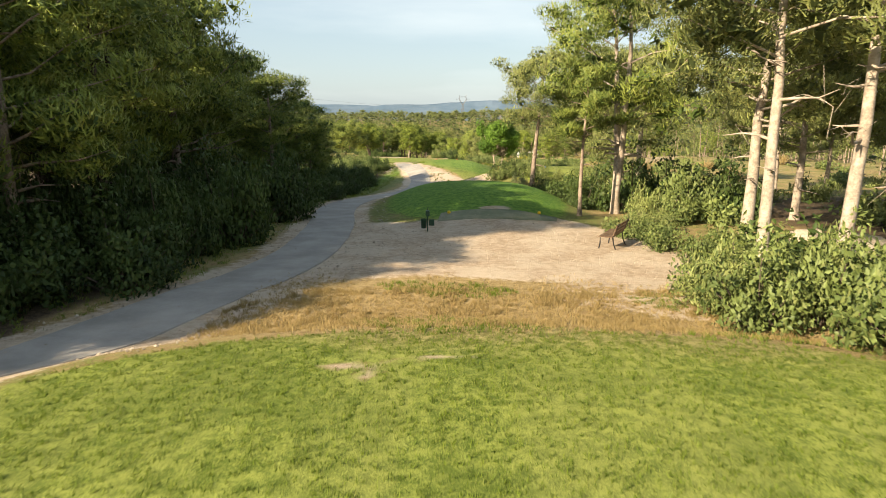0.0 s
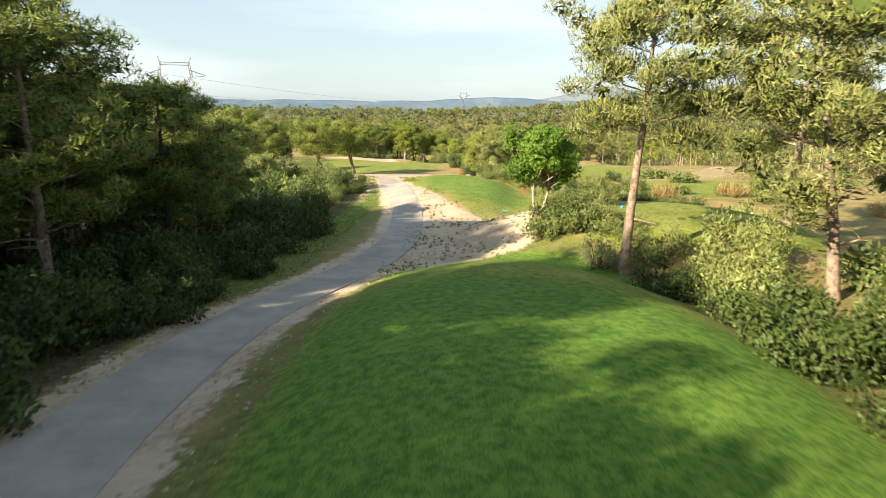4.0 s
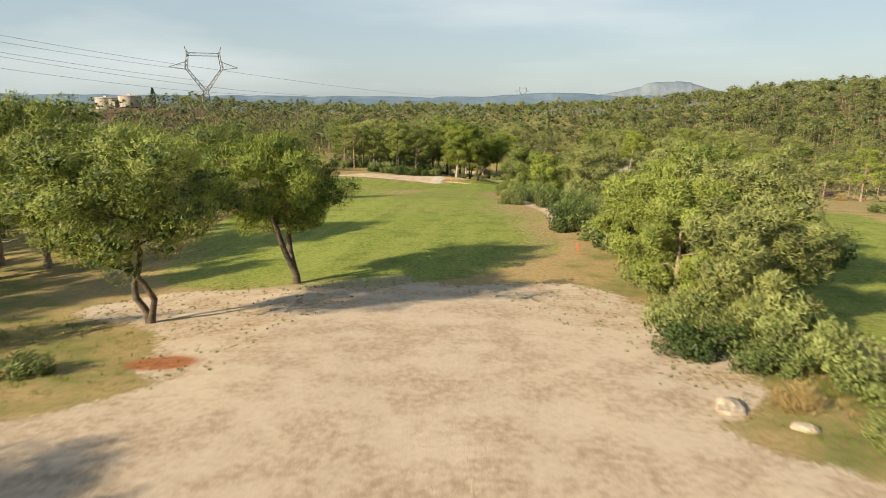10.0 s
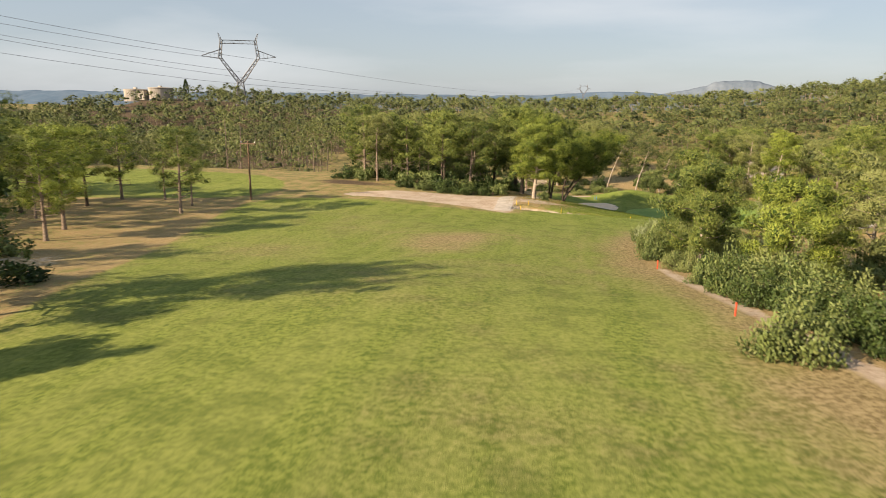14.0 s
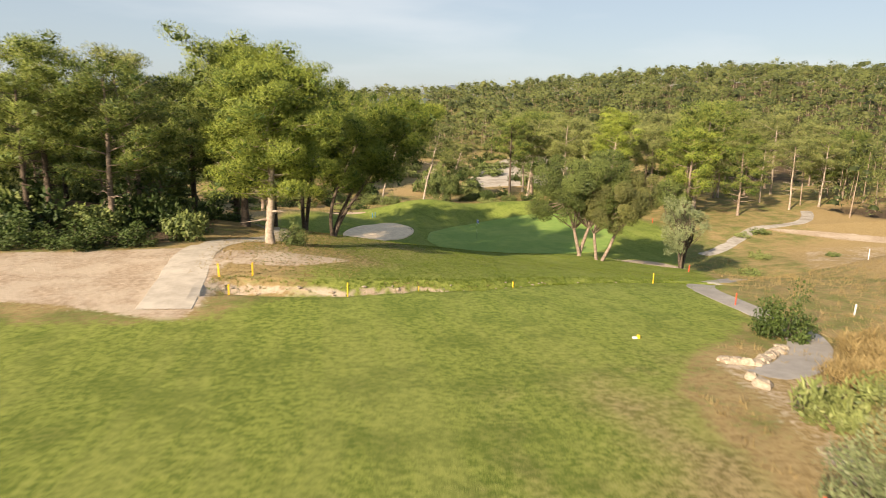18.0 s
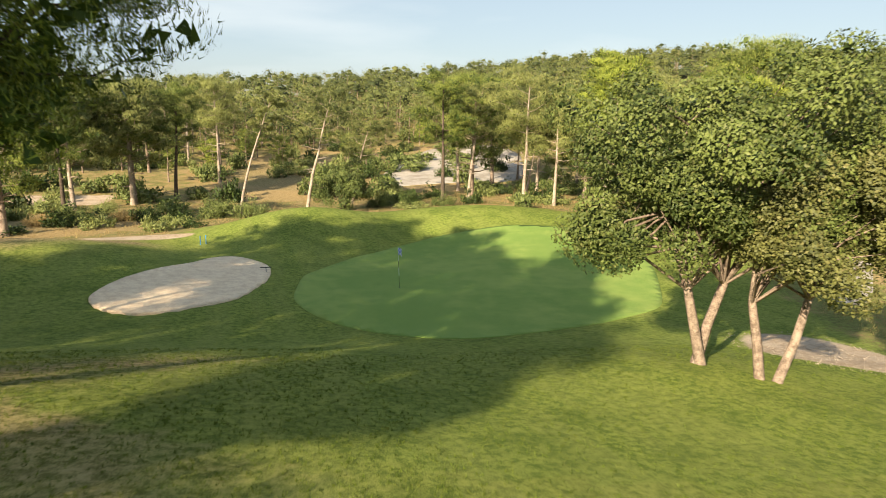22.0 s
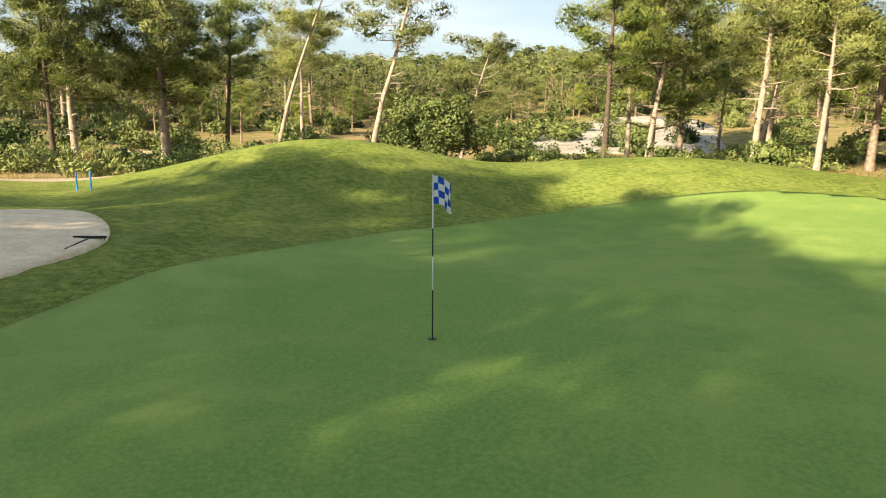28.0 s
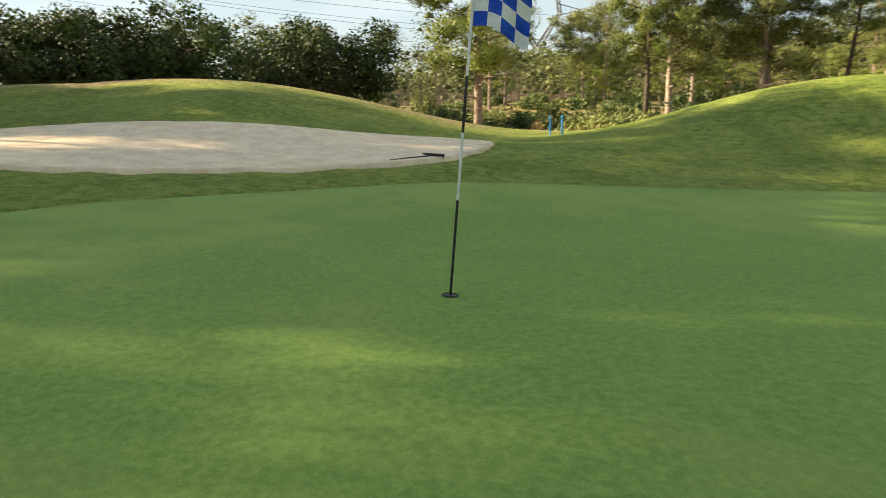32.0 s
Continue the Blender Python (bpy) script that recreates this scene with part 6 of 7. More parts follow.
# ---- distance ----
def ridge(name, mat, label, y0, x0, x1, base, crest, seed, depth=500, steps=160, jag=1.0):
    """A far range with a flank towards the camera."""
    xs = np.linspace(x0, x1, steps)
    top = np.array([crest(x) + jag * 14 * noise.noise(Vector((x * 0.004, seed, 0))) + jag * 5 * noise.noise(Vector((x * 0.02, seed, 1))) for x in xs])
    rows = []
    for t, k in ((0.0, 0.0), (0.35, 0.3), (0.7, 0.72), (0.9, 0.95), (1.0, 1.0), (1.25, 0.6)):
        wob = np.array([noise.noise(Vector((x * 0.006, seed + 5, t * 3))) for x in xs])
        rows.append(np.stack([xs, np.full(steps, y0 - depth + depth * t) + 40 * wob, base + (top - base) * k], 1))
    v = np.concatenate(rows)
    q = np.arange(len(rows) * steps).reshape(len(rows), steps)
    f = np.stack([q[:-1, :-1], q[:-1, 1:], q[1:, 1:], q[1:, :-1]], -1).reshape(-1, 4)
    return tagged(new(name, mesh_np(name, v, f, mat, smooth=False)), label, "hills", kind="structure")


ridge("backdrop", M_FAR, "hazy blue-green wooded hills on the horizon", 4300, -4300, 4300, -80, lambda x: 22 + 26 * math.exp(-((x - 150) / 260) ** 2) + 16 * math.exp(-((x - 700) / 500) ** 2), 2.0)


def mountain():
    """The pale limestone mountain with a cliff under a level crest."""
    cx, y0 = 918.0, 4500.0
    xs = np.linspace(-720, 600, 170)
    crest = np.interp(xs, (-720, -480, -300, -150, -95, 90, 160, 280, 390, 600), (14, 32, 62, 96, 122, 130, 122, 84, 54, 12))
    crest = crest + np.array([4 * noise.noise(Vector((x * 0.03, 3, 0))) + 1.0 * noise.noise(Vector((x * 0.12, 8, 0))) for x in xs])
    rows = []
    for t, k in ((0.0, 0.0), (0.25, 0.25), (0.5, 0.5), (0.62, 0.66), (0.66, 0.9), (0.72, 1.0), (1.0, 0.8)):
        w = np.array([noise.noise(Vector((x * 0.02, 7, t * 4))) for x in xs])
        rows.append(np.stack([xs + cx, y0 - 300 + 400 * t + 9 * w, -60 + (crest + 60) * np.clip(k + 0.04 * w * (0 < k < 1), 0, 1)], 1))
    v = np.concatenate(rows)
    q = np.arange(len(v)).reshape(len(rows), len(xs))
    f = np.stack([q[:-1, :-1], q[:-1, 1:], q[1:, 1:], q[1:, :-1]], -1).reshape(-1, 4)
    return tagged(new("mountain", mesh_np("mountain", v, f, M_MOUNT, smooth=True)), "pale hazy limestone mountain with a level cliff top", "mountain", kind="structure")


mountain()


def lattice(a, b, wa, wb, n, bars, r=0.09):
    """A square lattice mast from a to b, with crossed bracing."""
    a, b = np.array(a, float), np.array(b, float)
    corner = lambda t, i: a + (b - a) * t + np.array([(-1, 1, 1, -1)[i], (-1, -1, 1, 1)[i], 0]) * (wa + (wb - wa) * t) / 2
    for i in range(4):
        bars.add([corner(0, i), corner(1, i)], r, 4)
        for k in range(n):
            t0, t1 = k / n, (k + 1) / n
            bars.add([corner(t0, i), corner(t1, (i + 1) % 4)], r * 0.55, 3)
            bars.add([corner(t0, (i + 1) % 4), corner(t1, i)], r * 0.55, 3)


def pylon(x, y, top, tall, turn, label):
    """A lattice pylon: body, two splayed arms, a cross beam, horns and outriggers."""
    root = thing("pylon", (x, y, top - tall), label, "pylon", turn=turn, scale=tall / 44.0)
    body = Bars()
    lattice((0, 0, 0), (0, 0, 20), 7.0, 2.6, 6, body, 0.24)
    part("body", body.mesh("body", M_STEEL, False), root)
    for s in (-1, 1):
        arm = Bars()
        lattice((0.5 * s, 0, 19.5), (9.5 * s, 0, 32), 2.2, 1.3, 5, arm, 0.19)
        lattice((9.5 * s, 0, 32), (8.4 * s, 0, 40.5), 1.3, 1.1, 3, arm, 0.17)
        arm_ob = part("arm", arm.mesh("arm", M_STEEL, False), root)
        horn = Bars()
        lattice((8.4 * s, 0, 40.0), (9.8 * s, 0, 44.0), 1.1, 0.2, 2, horn, 0.1)
        part("horn", horn.mesh("horn", M_STEEL, False), arm_ob)
        out = Bars()
        for dy in (-0.6, 0.6):
            out.add([(8.6 * s, dy, 36.0), (18.5 * s, 0, 32.6)], 0.17, 4)
            out.add([(9.2 * s, dy, 31.4), (18.5 * s, 0, 32.6)], 0.12, 4)
        for k in range(4):
            u = 0.15 + 0.2 * k
            out.add([(8.6 * s + 9.9 * s * u, 0, 36 - 3.4 * u), (9.2 * s + 9.3 * s * u, 0, 31.4 + 1.2 * u)], 0.07, 3)
        part("outrigger", out.mesh("outrigger", M_STEEL, False), arm_ob)
    beam = Bars()
    for dy in (-0.55, 0.55):
        beam.add([(-8.6, dy, 40.5), (8.6, dy, 40.5)], 0.13, 4)
        beam.add([(-8.6, dy, 38.9), (8.6, dy, 38.9)], 0.13, 4)
    for k in range(8):
        x0 = -8.6 + 2.15 * k
        beam.add([(x0, 0.55, 38.9), (x0 + 1.07, 0.55, 40.5), (x0 + 2.15, 0.55, 38.9)], 0.08, 3)
    part("cross_beam", beam.mesh("cross_beam", M_STEEL, False), root)
    return root


pylon(-192.5, 466.7, 33.0, 46, 0.42, "tall grey steel lattice pylon above the woods")
pylon(1.5, 1800, 38, 44, 0.2, "distant grey steel lattice pylon on the skyline")
pylon(760, 1500, 44, 42, 0.2, "distant grey steel lattice pylon on the skyline")
LINES = ((-1, 18.5, 21.5), (0, 0, 26.5), (1, 18.5, 21.5), (-1, 9.8, 33.0), (1, 9.8, 33.0))
for k, (s, o, dz) in enumerate(LINES):
    ex, ey = -192.5 + s * o * math.cos(0.42), 466.7 + s * o * math.sin(0.42)
    zt = -13.4 + dz
    a, b = np.array([ex, ey, zt]), np.array([ex - 238, ey - 287, zt + 66])
    u = np.linspace(0, 1, 24)[:, None]
    p = a + (b - a) * u - np.array([0, 0, 1]) * 34 * u * (1 - u)
    c, bb = Bars(), Bars()
    c.add(p, 0.07, 4)
    tagged(new("power_line", c.mesh("power_line", M_CABLE)), "thin dark sagging power line at the pylon", "cable", "power lines")


for s, o, dz in ((-1, 18.5, 21.5), (1, 18.5, 21.5), (1, 9.8, 33.0)):
    a = np.array([-192.5 + s * o * math.cos(0.42), 466.7 + s * o * math.sin(0.42), -13.4 + dz])
    b = np.array([1.5 + s * o, 1800, 26.0])
    u = np.linspace(0, 1, 40)[:, None]
    c = Bars()
    c.add(a + (b - a) * u - np.array([0, 0, 1]) * 60 * u * (1 - u), 0.07, 4)
    tagged(new("power_line", c.mesh("power_line", M_CABLE)), "thin dark power line running to the skyline", "cable", "power lines")


def tank(x, y, r, h):
    z = ground_z(x, y)
    root = thing("water_tank", (x, y, z), "round beige concrete water tank on the hilltop", "water tank", "hilltop tanks")
    a = np.linspace(0, 2 * np.pi, 33)[:-1]
    prof = ((r, -1.0), (r, h), (r + 0.25, h), (r + 0.25, h + 0.35), (r - 0.3, h + 0.5), (0.1, h + 0.9))
    v = np.concatenate([np.stack([pr * np.cos(a), pr * np.sin(a), np.full(32, pz)], 1) for pr, pz in prof])
    k = np.arange(32)
    f = np.concatenate([np.stack([i * 32 + k, i * 32 + (k + 1) % 32, (i + 1) * 32 + (k + 1) % 32, (i + 1) * 32 + k], 1) for i in range(len(prof) - 1)])
    part("wall", mesh_np("wall", v, f, M_TANK), root)
    part("hatch", box("hatch", (-0.8, -0.8, h + 0.6), (0.8, 0.8, h + 1.5), M_CONCRETE, 0.05), root)


tank(-256.5, 465, 6.2, 5.2)
tank(-241.5, 466, 6.4, 5.0)
hut = thing("pump_house", (-249, 461, ground_z(-249, 461)), "small flat-roofed block beside the tanks", "building")
part("wall", box("wall", (-2, -2, -0.5), (2, 2, 4.2), M_TANK), hut)
part("roof", box("roof", (-2.25, -2.25, 4.2), (2.25, 2.25, 4.5), M_CONCRETE), hut)
part("door", box("door", (-0.5, -2.06, 0), (0.5, -1.99, 2.05), M_IRON), hut)


def cypress(x, y, h, r, label="slim dark cypress beside the tanks", mat=M_SHRUB_DARK, leaf=(0.8, 0.35)):
    rg = np.random.default_rng(9)
    t = rg.uniform(0, 1, 900)
    a = rg.uniform(0, 6.28, 900)
    w = r * np.sin(np.pi * np.clip(t * 0.92 + 0.06, 0, 1)) ** 0.6 * (1 - 0.45 * t)
    cen = np.stack([np.cos(a) * w, np.sin(a) * w, h * t], 1)
    v, f, tn = leaf_cloud(rg, cen, cen * (0.5, 0.5, 0) + (0, 0, 1.0), leaf[0], leaf[1], rg.uniform(0.1, 0.5, 900))
    root = thing("cypress", (x, y, ground_z(x, y)), label, "tree")
    part("crown", mesh_np("crown", v, f, mat, tint=tn), root)
    b = Bars()
    b.add([(0, 0, -0.3), (0, 0, h * 0.5)], 0.15, 6)
    part("trunk", b.mesh("trunk", M_BARK), root)


cypress(-234.9, 480.6, 10.5, 1.6)
cypress(10.56, 73.99, 1.9, 0.32, "slim young green cypress in the rough", M_SHRUB, (0.14, 0.05))


# ---- rocks ----
def rock_mesh(seed, flat=0.6):
    bm = bmesh.new()
    bmesh.ops.create_icosphere(bm, subdivisions=2, radius=1.0)
    for v in bm.verts:
        n = noise.noise(v.co * 1.3 + Vector((seed * 3.1, 0, 0))) * 0.45 + noise.noise(v.co * 3.5 + Vector((0, seed, 0))) * 0.15
        v.co *= 1 + n
        v.co.z *= flat
    return bm_mesh("rock", bm, M_ROCK)


ROCKS = [rock_mesh(k, 0.55 + 0.1 * (k % 3)) for k in range(5)]


def rock(x, y, sx, sy, sz, turn, label, group, k=0, dz=0.0):
    ob = new("rock", ROCKS[k % 5])
    ob.matrix_basis = Matrix.LocRotScale((x, y, ground_z(x, y) + dz), Euler((0, 0, turn)), (sx, sy, sz))
    return tagged(ob, label, "rock", group)


r = np.random.default_rng(21)
for k in range(120):
    x = -17.5 + 22.0 * (r.uniform(0, 1) ** 1.25 if k % 2 else r.uniform(0, 1))
    y = float(np.interp(x, DITCH_X, DITCH_Y)) + 0.5 + r.normal(0, 0.14)
    s = r.uniform(0.03, 0.085)
    rock(x, y, s * 1.4, s, s * 0.9, r.uniform(0, 3), "rough beige stone in the ditch bank", "ditch stones", k, r.uniform(-0.03, 0.03))
for x, y, s, w in ((-1.87, 196.53, 0.24, 0.26), (-1.96, 195.95, 0.38, 0.24), (1.3, 104.4, 0.55, 0.26), (2.6, 103.3, 0.32, 0.18), (13.8, 24.6, 1.2, 0.6), (14.6, 26.0, 1.0, 0.7), (13.4, 27.2, 0.8, 0.5)):
    rock(x, y, s, s * 0.7, w, x, "large pale limestone boulder", "boulders", int(abs(x * 5)), 0.05)
edging = smooth_line([(-1.47, 198.28), (-1.12, 198.01), (-0.62, 197.9), (0.44, 198.63), (1.52, 199.46)], 5)
for k, (x, y) in enumerate(edging):
    rock(x, y, 0.24 + 0.05 * math.sin(k * 2.3), 0.18, 0.2 + 0.04 * math.cos(k * 1.7), k * 0.9, "pale stone in the low edging of the cart path", "edging stones", k, 0.04)
# gravel strewn on the bare earth
def pebbles(n, seed):
    rg = np.random.default_rng(seed)
    base = np.array([(1, 0, 0), (-1, 0, 0), (0, 1, 0), (0, -1, 0), (0, 0, 0.7), (0, 0, -0.7)], float)
    tri = np.array([(0, 2, 4), (2, 1, 4), (1, 3, 4), (3, 0, 4), (2, 0, 5), (1, 2, 5), (3, 1, 5), (0, 3, 5)])
    V, F = [], []
    verge = [(a - 1.5, b) for a, b in CART_PATH if 13 < b < 60] + [(a + 2.0, b) for a, b in CART_PATH if 13 < b < 60][::-1]
    areas = (EARTH[0], EARTH[1], CROSSROAD, EARTH[3], EARTH[2], verge, verge)
    m = 0
    while m < n:
        p = areas[rg.integers(0, len(areas))]
        x, y = rg.uniform(min(a for a, b in p), max(a for a, b in p)), rg.uniform(min(b for a, b in p), max(b for a, b in p))
        if x < -22 and y < 120 or polygon_distance(np.array(x), np.array(y), p) < -0.4:
            continue
        s = rg.uniform(0.012, 0.03) * (1.9 if p is verge and rg.uniform() < 0.4 else 1)
        V.append(base * s * rg.uniform(0.6, 1.3, (6, 3)) + (x, y, ground_z(x, y) + 0.01))
        F.append(tri + m * 6)
        m += 1
    tagged(new("gravel", mesh_np("gravel", np.concatenate(V), np.concatenate(F), M_ROCK)), "small stones strewn over bare earth", "gravel", kind="stuff")


pebbles(6500, 31)


# ---- grass tufts ----
def tufts(name, n, region, length, width, mat, label, seed, blades=7, keep=None):
    rg = np.random.default_rng(seed)
    x, y = rg.uniform(region[0], region[1], n), rg.uniform(region[2], region[3], n)
    ok = keep(x, y)
    x, y = x[ok], y[ok]
    z = height(x, y)
    c = np.repeat(np.stack([x, y, z - 0.01], 1), blades, 0)
    m = len(c)
    c[:, :2] += rg.normal(0, length * 0.35, (m, 2))
    d = rg.normal(0, 0.45, (m, 3)) * (1, 1, 0.2) + (0, 0, 1)
    t = np.clip(np.repeat(rg.uniform(0.1, 0.8, len(x)), blades) + rg.normal(0, 0.12, m), 0, 1)
    v, f, tn = leaf_cloud(rg, c, d, length, width, t)
    tagged(new(name, mesh_np(name, v, f, mat, tint=tn)), label, "grass", kind="stuff")


def mask_of(name, lo, hi):
    return lambda x, y: (surface_masks(x, y)[name] > lo) & (surface_masks(x, y)[name] <= hi)


def rough_edge(x, y):
    m = surface_masks(x, y)
    return (m["grass"] < 0.4) & (m["soil"] < 0.3) & (np.random.default_rng(3).uniform(0, 1, len(x)) < 0.8)


tufts("grass", 16000, (-6, 8.5, 6.5, 17.2), 0.06, 0.012, M_BLADE, "ragged grass blades on the tee", 41, 6, mask_of("grass", 0.45, 2))
tufts("grass", 15000, (-4, 8.4, 14.2, 21.5), 0.075, 0.014, M_STRAW, "dry grass blades below the tee", 42, 6, lambda x, y: (np.abs(x - 2) < 5.5) & (np.random.default_rng(5).uniform(0, 1, len(x)) < np.clip((20.6 + 0.7 * np.sin(x * 1.9) - y) / 4.0, 0, 1) * np.clip((y - 14.4) / 1.2, 0, 1)))
tufts("dry_grass", 2200, (-4, 8.4, 15.2, 19.2), 0.105, 0.014, M_STRAW, "longer dry clumps below the tee", 54, 22, lambda x, y: (np.sin(x * 2.3 + y) + np.sin(y * 3.1 - x * 1.2) > 0.1) & (np.abs(x - 2) < 5.5))
tufts("grass", 2600, (-3, 8, 14.4, 20), 0.09, 0.014, M_BLADE, "green patches in the dry grass below the tee", 55, 9, lambda x, y: (np.sin(x * 1.1 + 0.6) + np.sin(y * 1.7 + x * 0.4) > 0.75))
tufts("dry_grass", 3500, (4, 16, 62, 108), 0.26, 0.02, M_STRAW, "tall dry grass in the rough", 43, 7, rough_edge)
tufts("grass", 8000, (4, 16, 62, 108), 0.24, 0.02, M_BLADE, "green wild grass in the rough", 51, 7, rough_edge)
tufts("dry_grass", 5000, (-26, 6, 84, 112), 0.16, 0.016, M_BLADE, "low wild grass beside the crossing tracks", 44, 6, rough_edge)
tufts("dry_grass", 7000, (-8, 26, 186, 240), 0.22, 0.018, M_STRAW, "tall dry grass along the ditch and bank", 45, 7, rough_edge)
tufts("dry_grass", 5000, (-40, 40, 262, 292), 0.3, 0.022, M_STRAW, "tall dry grass behind the green", 46, 7, rough_edge)
tufts("grass", 5000, (-18, 6, 207, 214), 0.13, 0.016, M_BLADE, "longer grass along the ditch", 47, 7, lambda x, y: np.abs(y - np.interp(x, DITCH_X, DITCH_Y)) < 1.3)
tufts("grass", 5000, (-10, -5.4, 14, 88), 0.14, 0.016, M_BLADE, "weeds along the edge of the thicket", 48, 6, lambda x, y: line_distance(x, y, CART_PATH) > 1.3)

tufts("grass", 1500, (-23, 3, 103, 122), 0.08, 0.016, M_BLADE, "small tufts left on the bare earth", 49, 14, lambda x, y: (surface_masks(x, y)["soil"] > 0.4) & (surface_masks(x, y)["soil"] < 0.75))
tufts("grass", 2600, (-13, 8, 81, 98), 0.12, 0.02, M_BLADE, "small dark tufts on the trodden earth", 61, 14, lambda x, y: (surface_masks(x, y)["soil"] > 0.2) & (surface_masks(x, y)["soil"] < 0.97) & (line_distance(x, y, CART_PATH) > 1.2))
tufts("grass", 900, (-2.5, 5, 50, 77), 0.11, 0.02, M_BLADE, "dark tufts scattered over the bare slope", 62, 16, lambda x, y: (surface_masks(x, y)["soil"] > 0.3) & (np.sin(x * 1.3 + y * 0.7) + np.sin(y * 1.1 - x) > -0.4))
tufts("grass", 15000, (-14, 14, 209, 234), 0.06, 0.014, M_BLADE, "short grass blades before the green", 63, 6, lambda x, y: surface_masks(x, y)["grass"] > 0.5)
tufts("dry_grass", 9000, (-19, -4, 208.6, 237), 0.075, 0.016, M_STRAW, "short dry grass on the bank", 52, 7, lambda x, y: surface_masks(x, y)["grass"] < 0.9)
tufts("grass", 7000, (-19, -2, 208.6, 237), 0.07, 0.015, M_BLADE, "short green grass on the bank", 53, 7, lambda x, y: surface_masks(x, y)["grass"] > 0.15)
# ---- things of the golf course ----
def flagstick(x, y):
    z = ground_z(x, y) + 0.022
    root = thing("flagstick", (x, y, z), "black and white flagstick with a blue and white chequered flag", "flagstick")
    for name, lo, hi, mat in (("lower_pole", -0.1, 0.64, M_BLACK), ("pole_band", 0.64, 1.08, M_WHITE), ("middle_pole", 1.08, 1.44, M_BLACK), ("upper_pole", 1.44, 2.13, M_WHITE)):
        b = Bars()
        b.add([(0, 0, lo), (0, 0, hi)], 0.0095, 12)
        part(name, b.mesh(name, mat), root)
    flag = Bars()
    n, w, h = 25, 0.46, 0.36
    u, v = np.meshgrid(np.linspace(0, 1, n), np.linspace(0, 1, 21))
    px = 0.012 + w * u * 0.78
    py = 0.05 * np.sin(u * 7 + v * 2) * u
    pz = 2.11 - h * v - 0.12 * u ** 1.4 + 0.02 * np.sin(u * 5)
    front = np.stack([px, py, pz], -1).reshape(-1, 3)
    k = np.arange(front.shape[0]).reshape(21, n)
    q = np.stack([k[:-1, :-1], k[:-1, 1:], k[1:, 1:], k[1:, :-1]], -1).reshape(-1, 4)
    iu, iv = np.meshgrid(np.arange(n - 1), np.arange(20))
    idx = ((iu // 6 + iv // 5) % 2).ravel()
    back = front + (0, 0.003, 0)
    me = mesh_np("flag", np.concatenate([front, back]), np.concatenate([q, q[:, ::-1] + len(front)]), [M_CLOTH, M_BLUE], np.concatenate([idx, idx]), smooth=True)
    fl = part("flag", me, root, "blue and white chequered cloth flag")
    fl.matrix_basis = pose(0, 0, 0, 0, 0, 40)
    cup = Bars()
    cup.add([(0, 0, 0.006), (0, 0, 0.0065)], (0.066, 0.05), 24)
    a = np.linspace(0, 2 * np.pi, 25)[:-1]
    ring = lambda r_, z_: np.stack([r_ * np.cos(a), r_ * np.sin(a), np.full(24, z_)], 1)
    # shallow disc on the turf; its black paints the shade inside the hole
    v = np.concatenate([ring(0.064, 0.002), ring(0.054, 0.008), ring(0.054, 0.004), ring(0.001, 0.004)])
    k = np.arange(24)
    f = np.concatenate([np.stack([i * 24 + k, i * 24 + (k + 1) % 24, (i + 1) * 24 + (k + 1) % 24, (i + 1) * 24 + k], 1) for i in range(3)])
    part("cup", mesh_np("cup", v, f, [M_WHITE, M_BLACK], np.concatenate([np.ones(24), np.ones(48)])), root, "flat black disc standing in for the hole's shade")
    root.matrix_basis = pose(x, y, z, -7.5, 0, 0)


flagstick(2.92, 247.36)


def rake(x, y, turn, dz):
    root = thing("bunker_rake", (x, y, ground_z(x, y) + dz), "black bunker rake lying at the edge of the sand", "rake", "", turn=turn)
    b = Bars()
    b.add([(0, 0, 0.04), (-0.5, 0, 0.035), (-1.0, 0, 0.02)], 0.016, 8)
    part("handle", b.mesh("handle", M_BLACK), root)
    h = bmesh.new()
    box_bm(-0.02, -0.32, 0.03, 0.03, 0.32, 0.08, 0.008, h)
    head = part("head", bm_mesh("head", h, M_BLACK), root)
    for k in range(9):
        t = Bars()
        t.add([(0.01, -0.28 + 0.07 * k, 0.04), (0.03, -0.28 + 0.07 * k, -0.03)], (0.009, 0.005), 5)
        part("tooth", t.mesh("tooth", M_BLACK), head)


rake(-3.55, 252.5, 1.55, 0.02)


def bench(x, y, turn):
    root = thing("park_bench", (x, y, ground_z(x, y)), "slatted wooden bench with dark iron legs", "bench", turn=turn)
    for k in range(4):
        part("seat_slat", box("seat_slat", (-0.75, -0.22 + 0.115 * k, 0.43), (0.75, -0.12 + 0.115 * k, 0.465), M_WOOD, 0.006), root)
    for k in range(3):
        s = part("back_slat", box("back_slat", (-0.75, -0.016, -0.045), (0.75, 0.016, 0.045), M_WOOD, 0.006), root)
        s.matrix_basis = pose(0, 0.27 + 0.035 * k, 0.56 + 0.12 * k, -14, 0, 0)
    for sx in (-0.58, 0.58):
        b = Bars()
        b.add([(sx, -0.24, -0.03), (sx, -0.2, 0.2), (sx, -0.2, 0.42), (sx, 0.2, 0.42), (sx, 0.26, 0.55), (sx, 0.38, 0.88)], 0.022, 6)
        part("leg", b.mesh("leg", M_IRON), root)
        b = Bars()
        b.add([(sx, 0.34, -0.03), (sx, 0.24, 0.2), (sx, 0.2, 0.42)], 0.022, 6)
        part("leg", b.mesh("leg", M_IRON), root)


bench(6.2, 25.5, radians(-118))


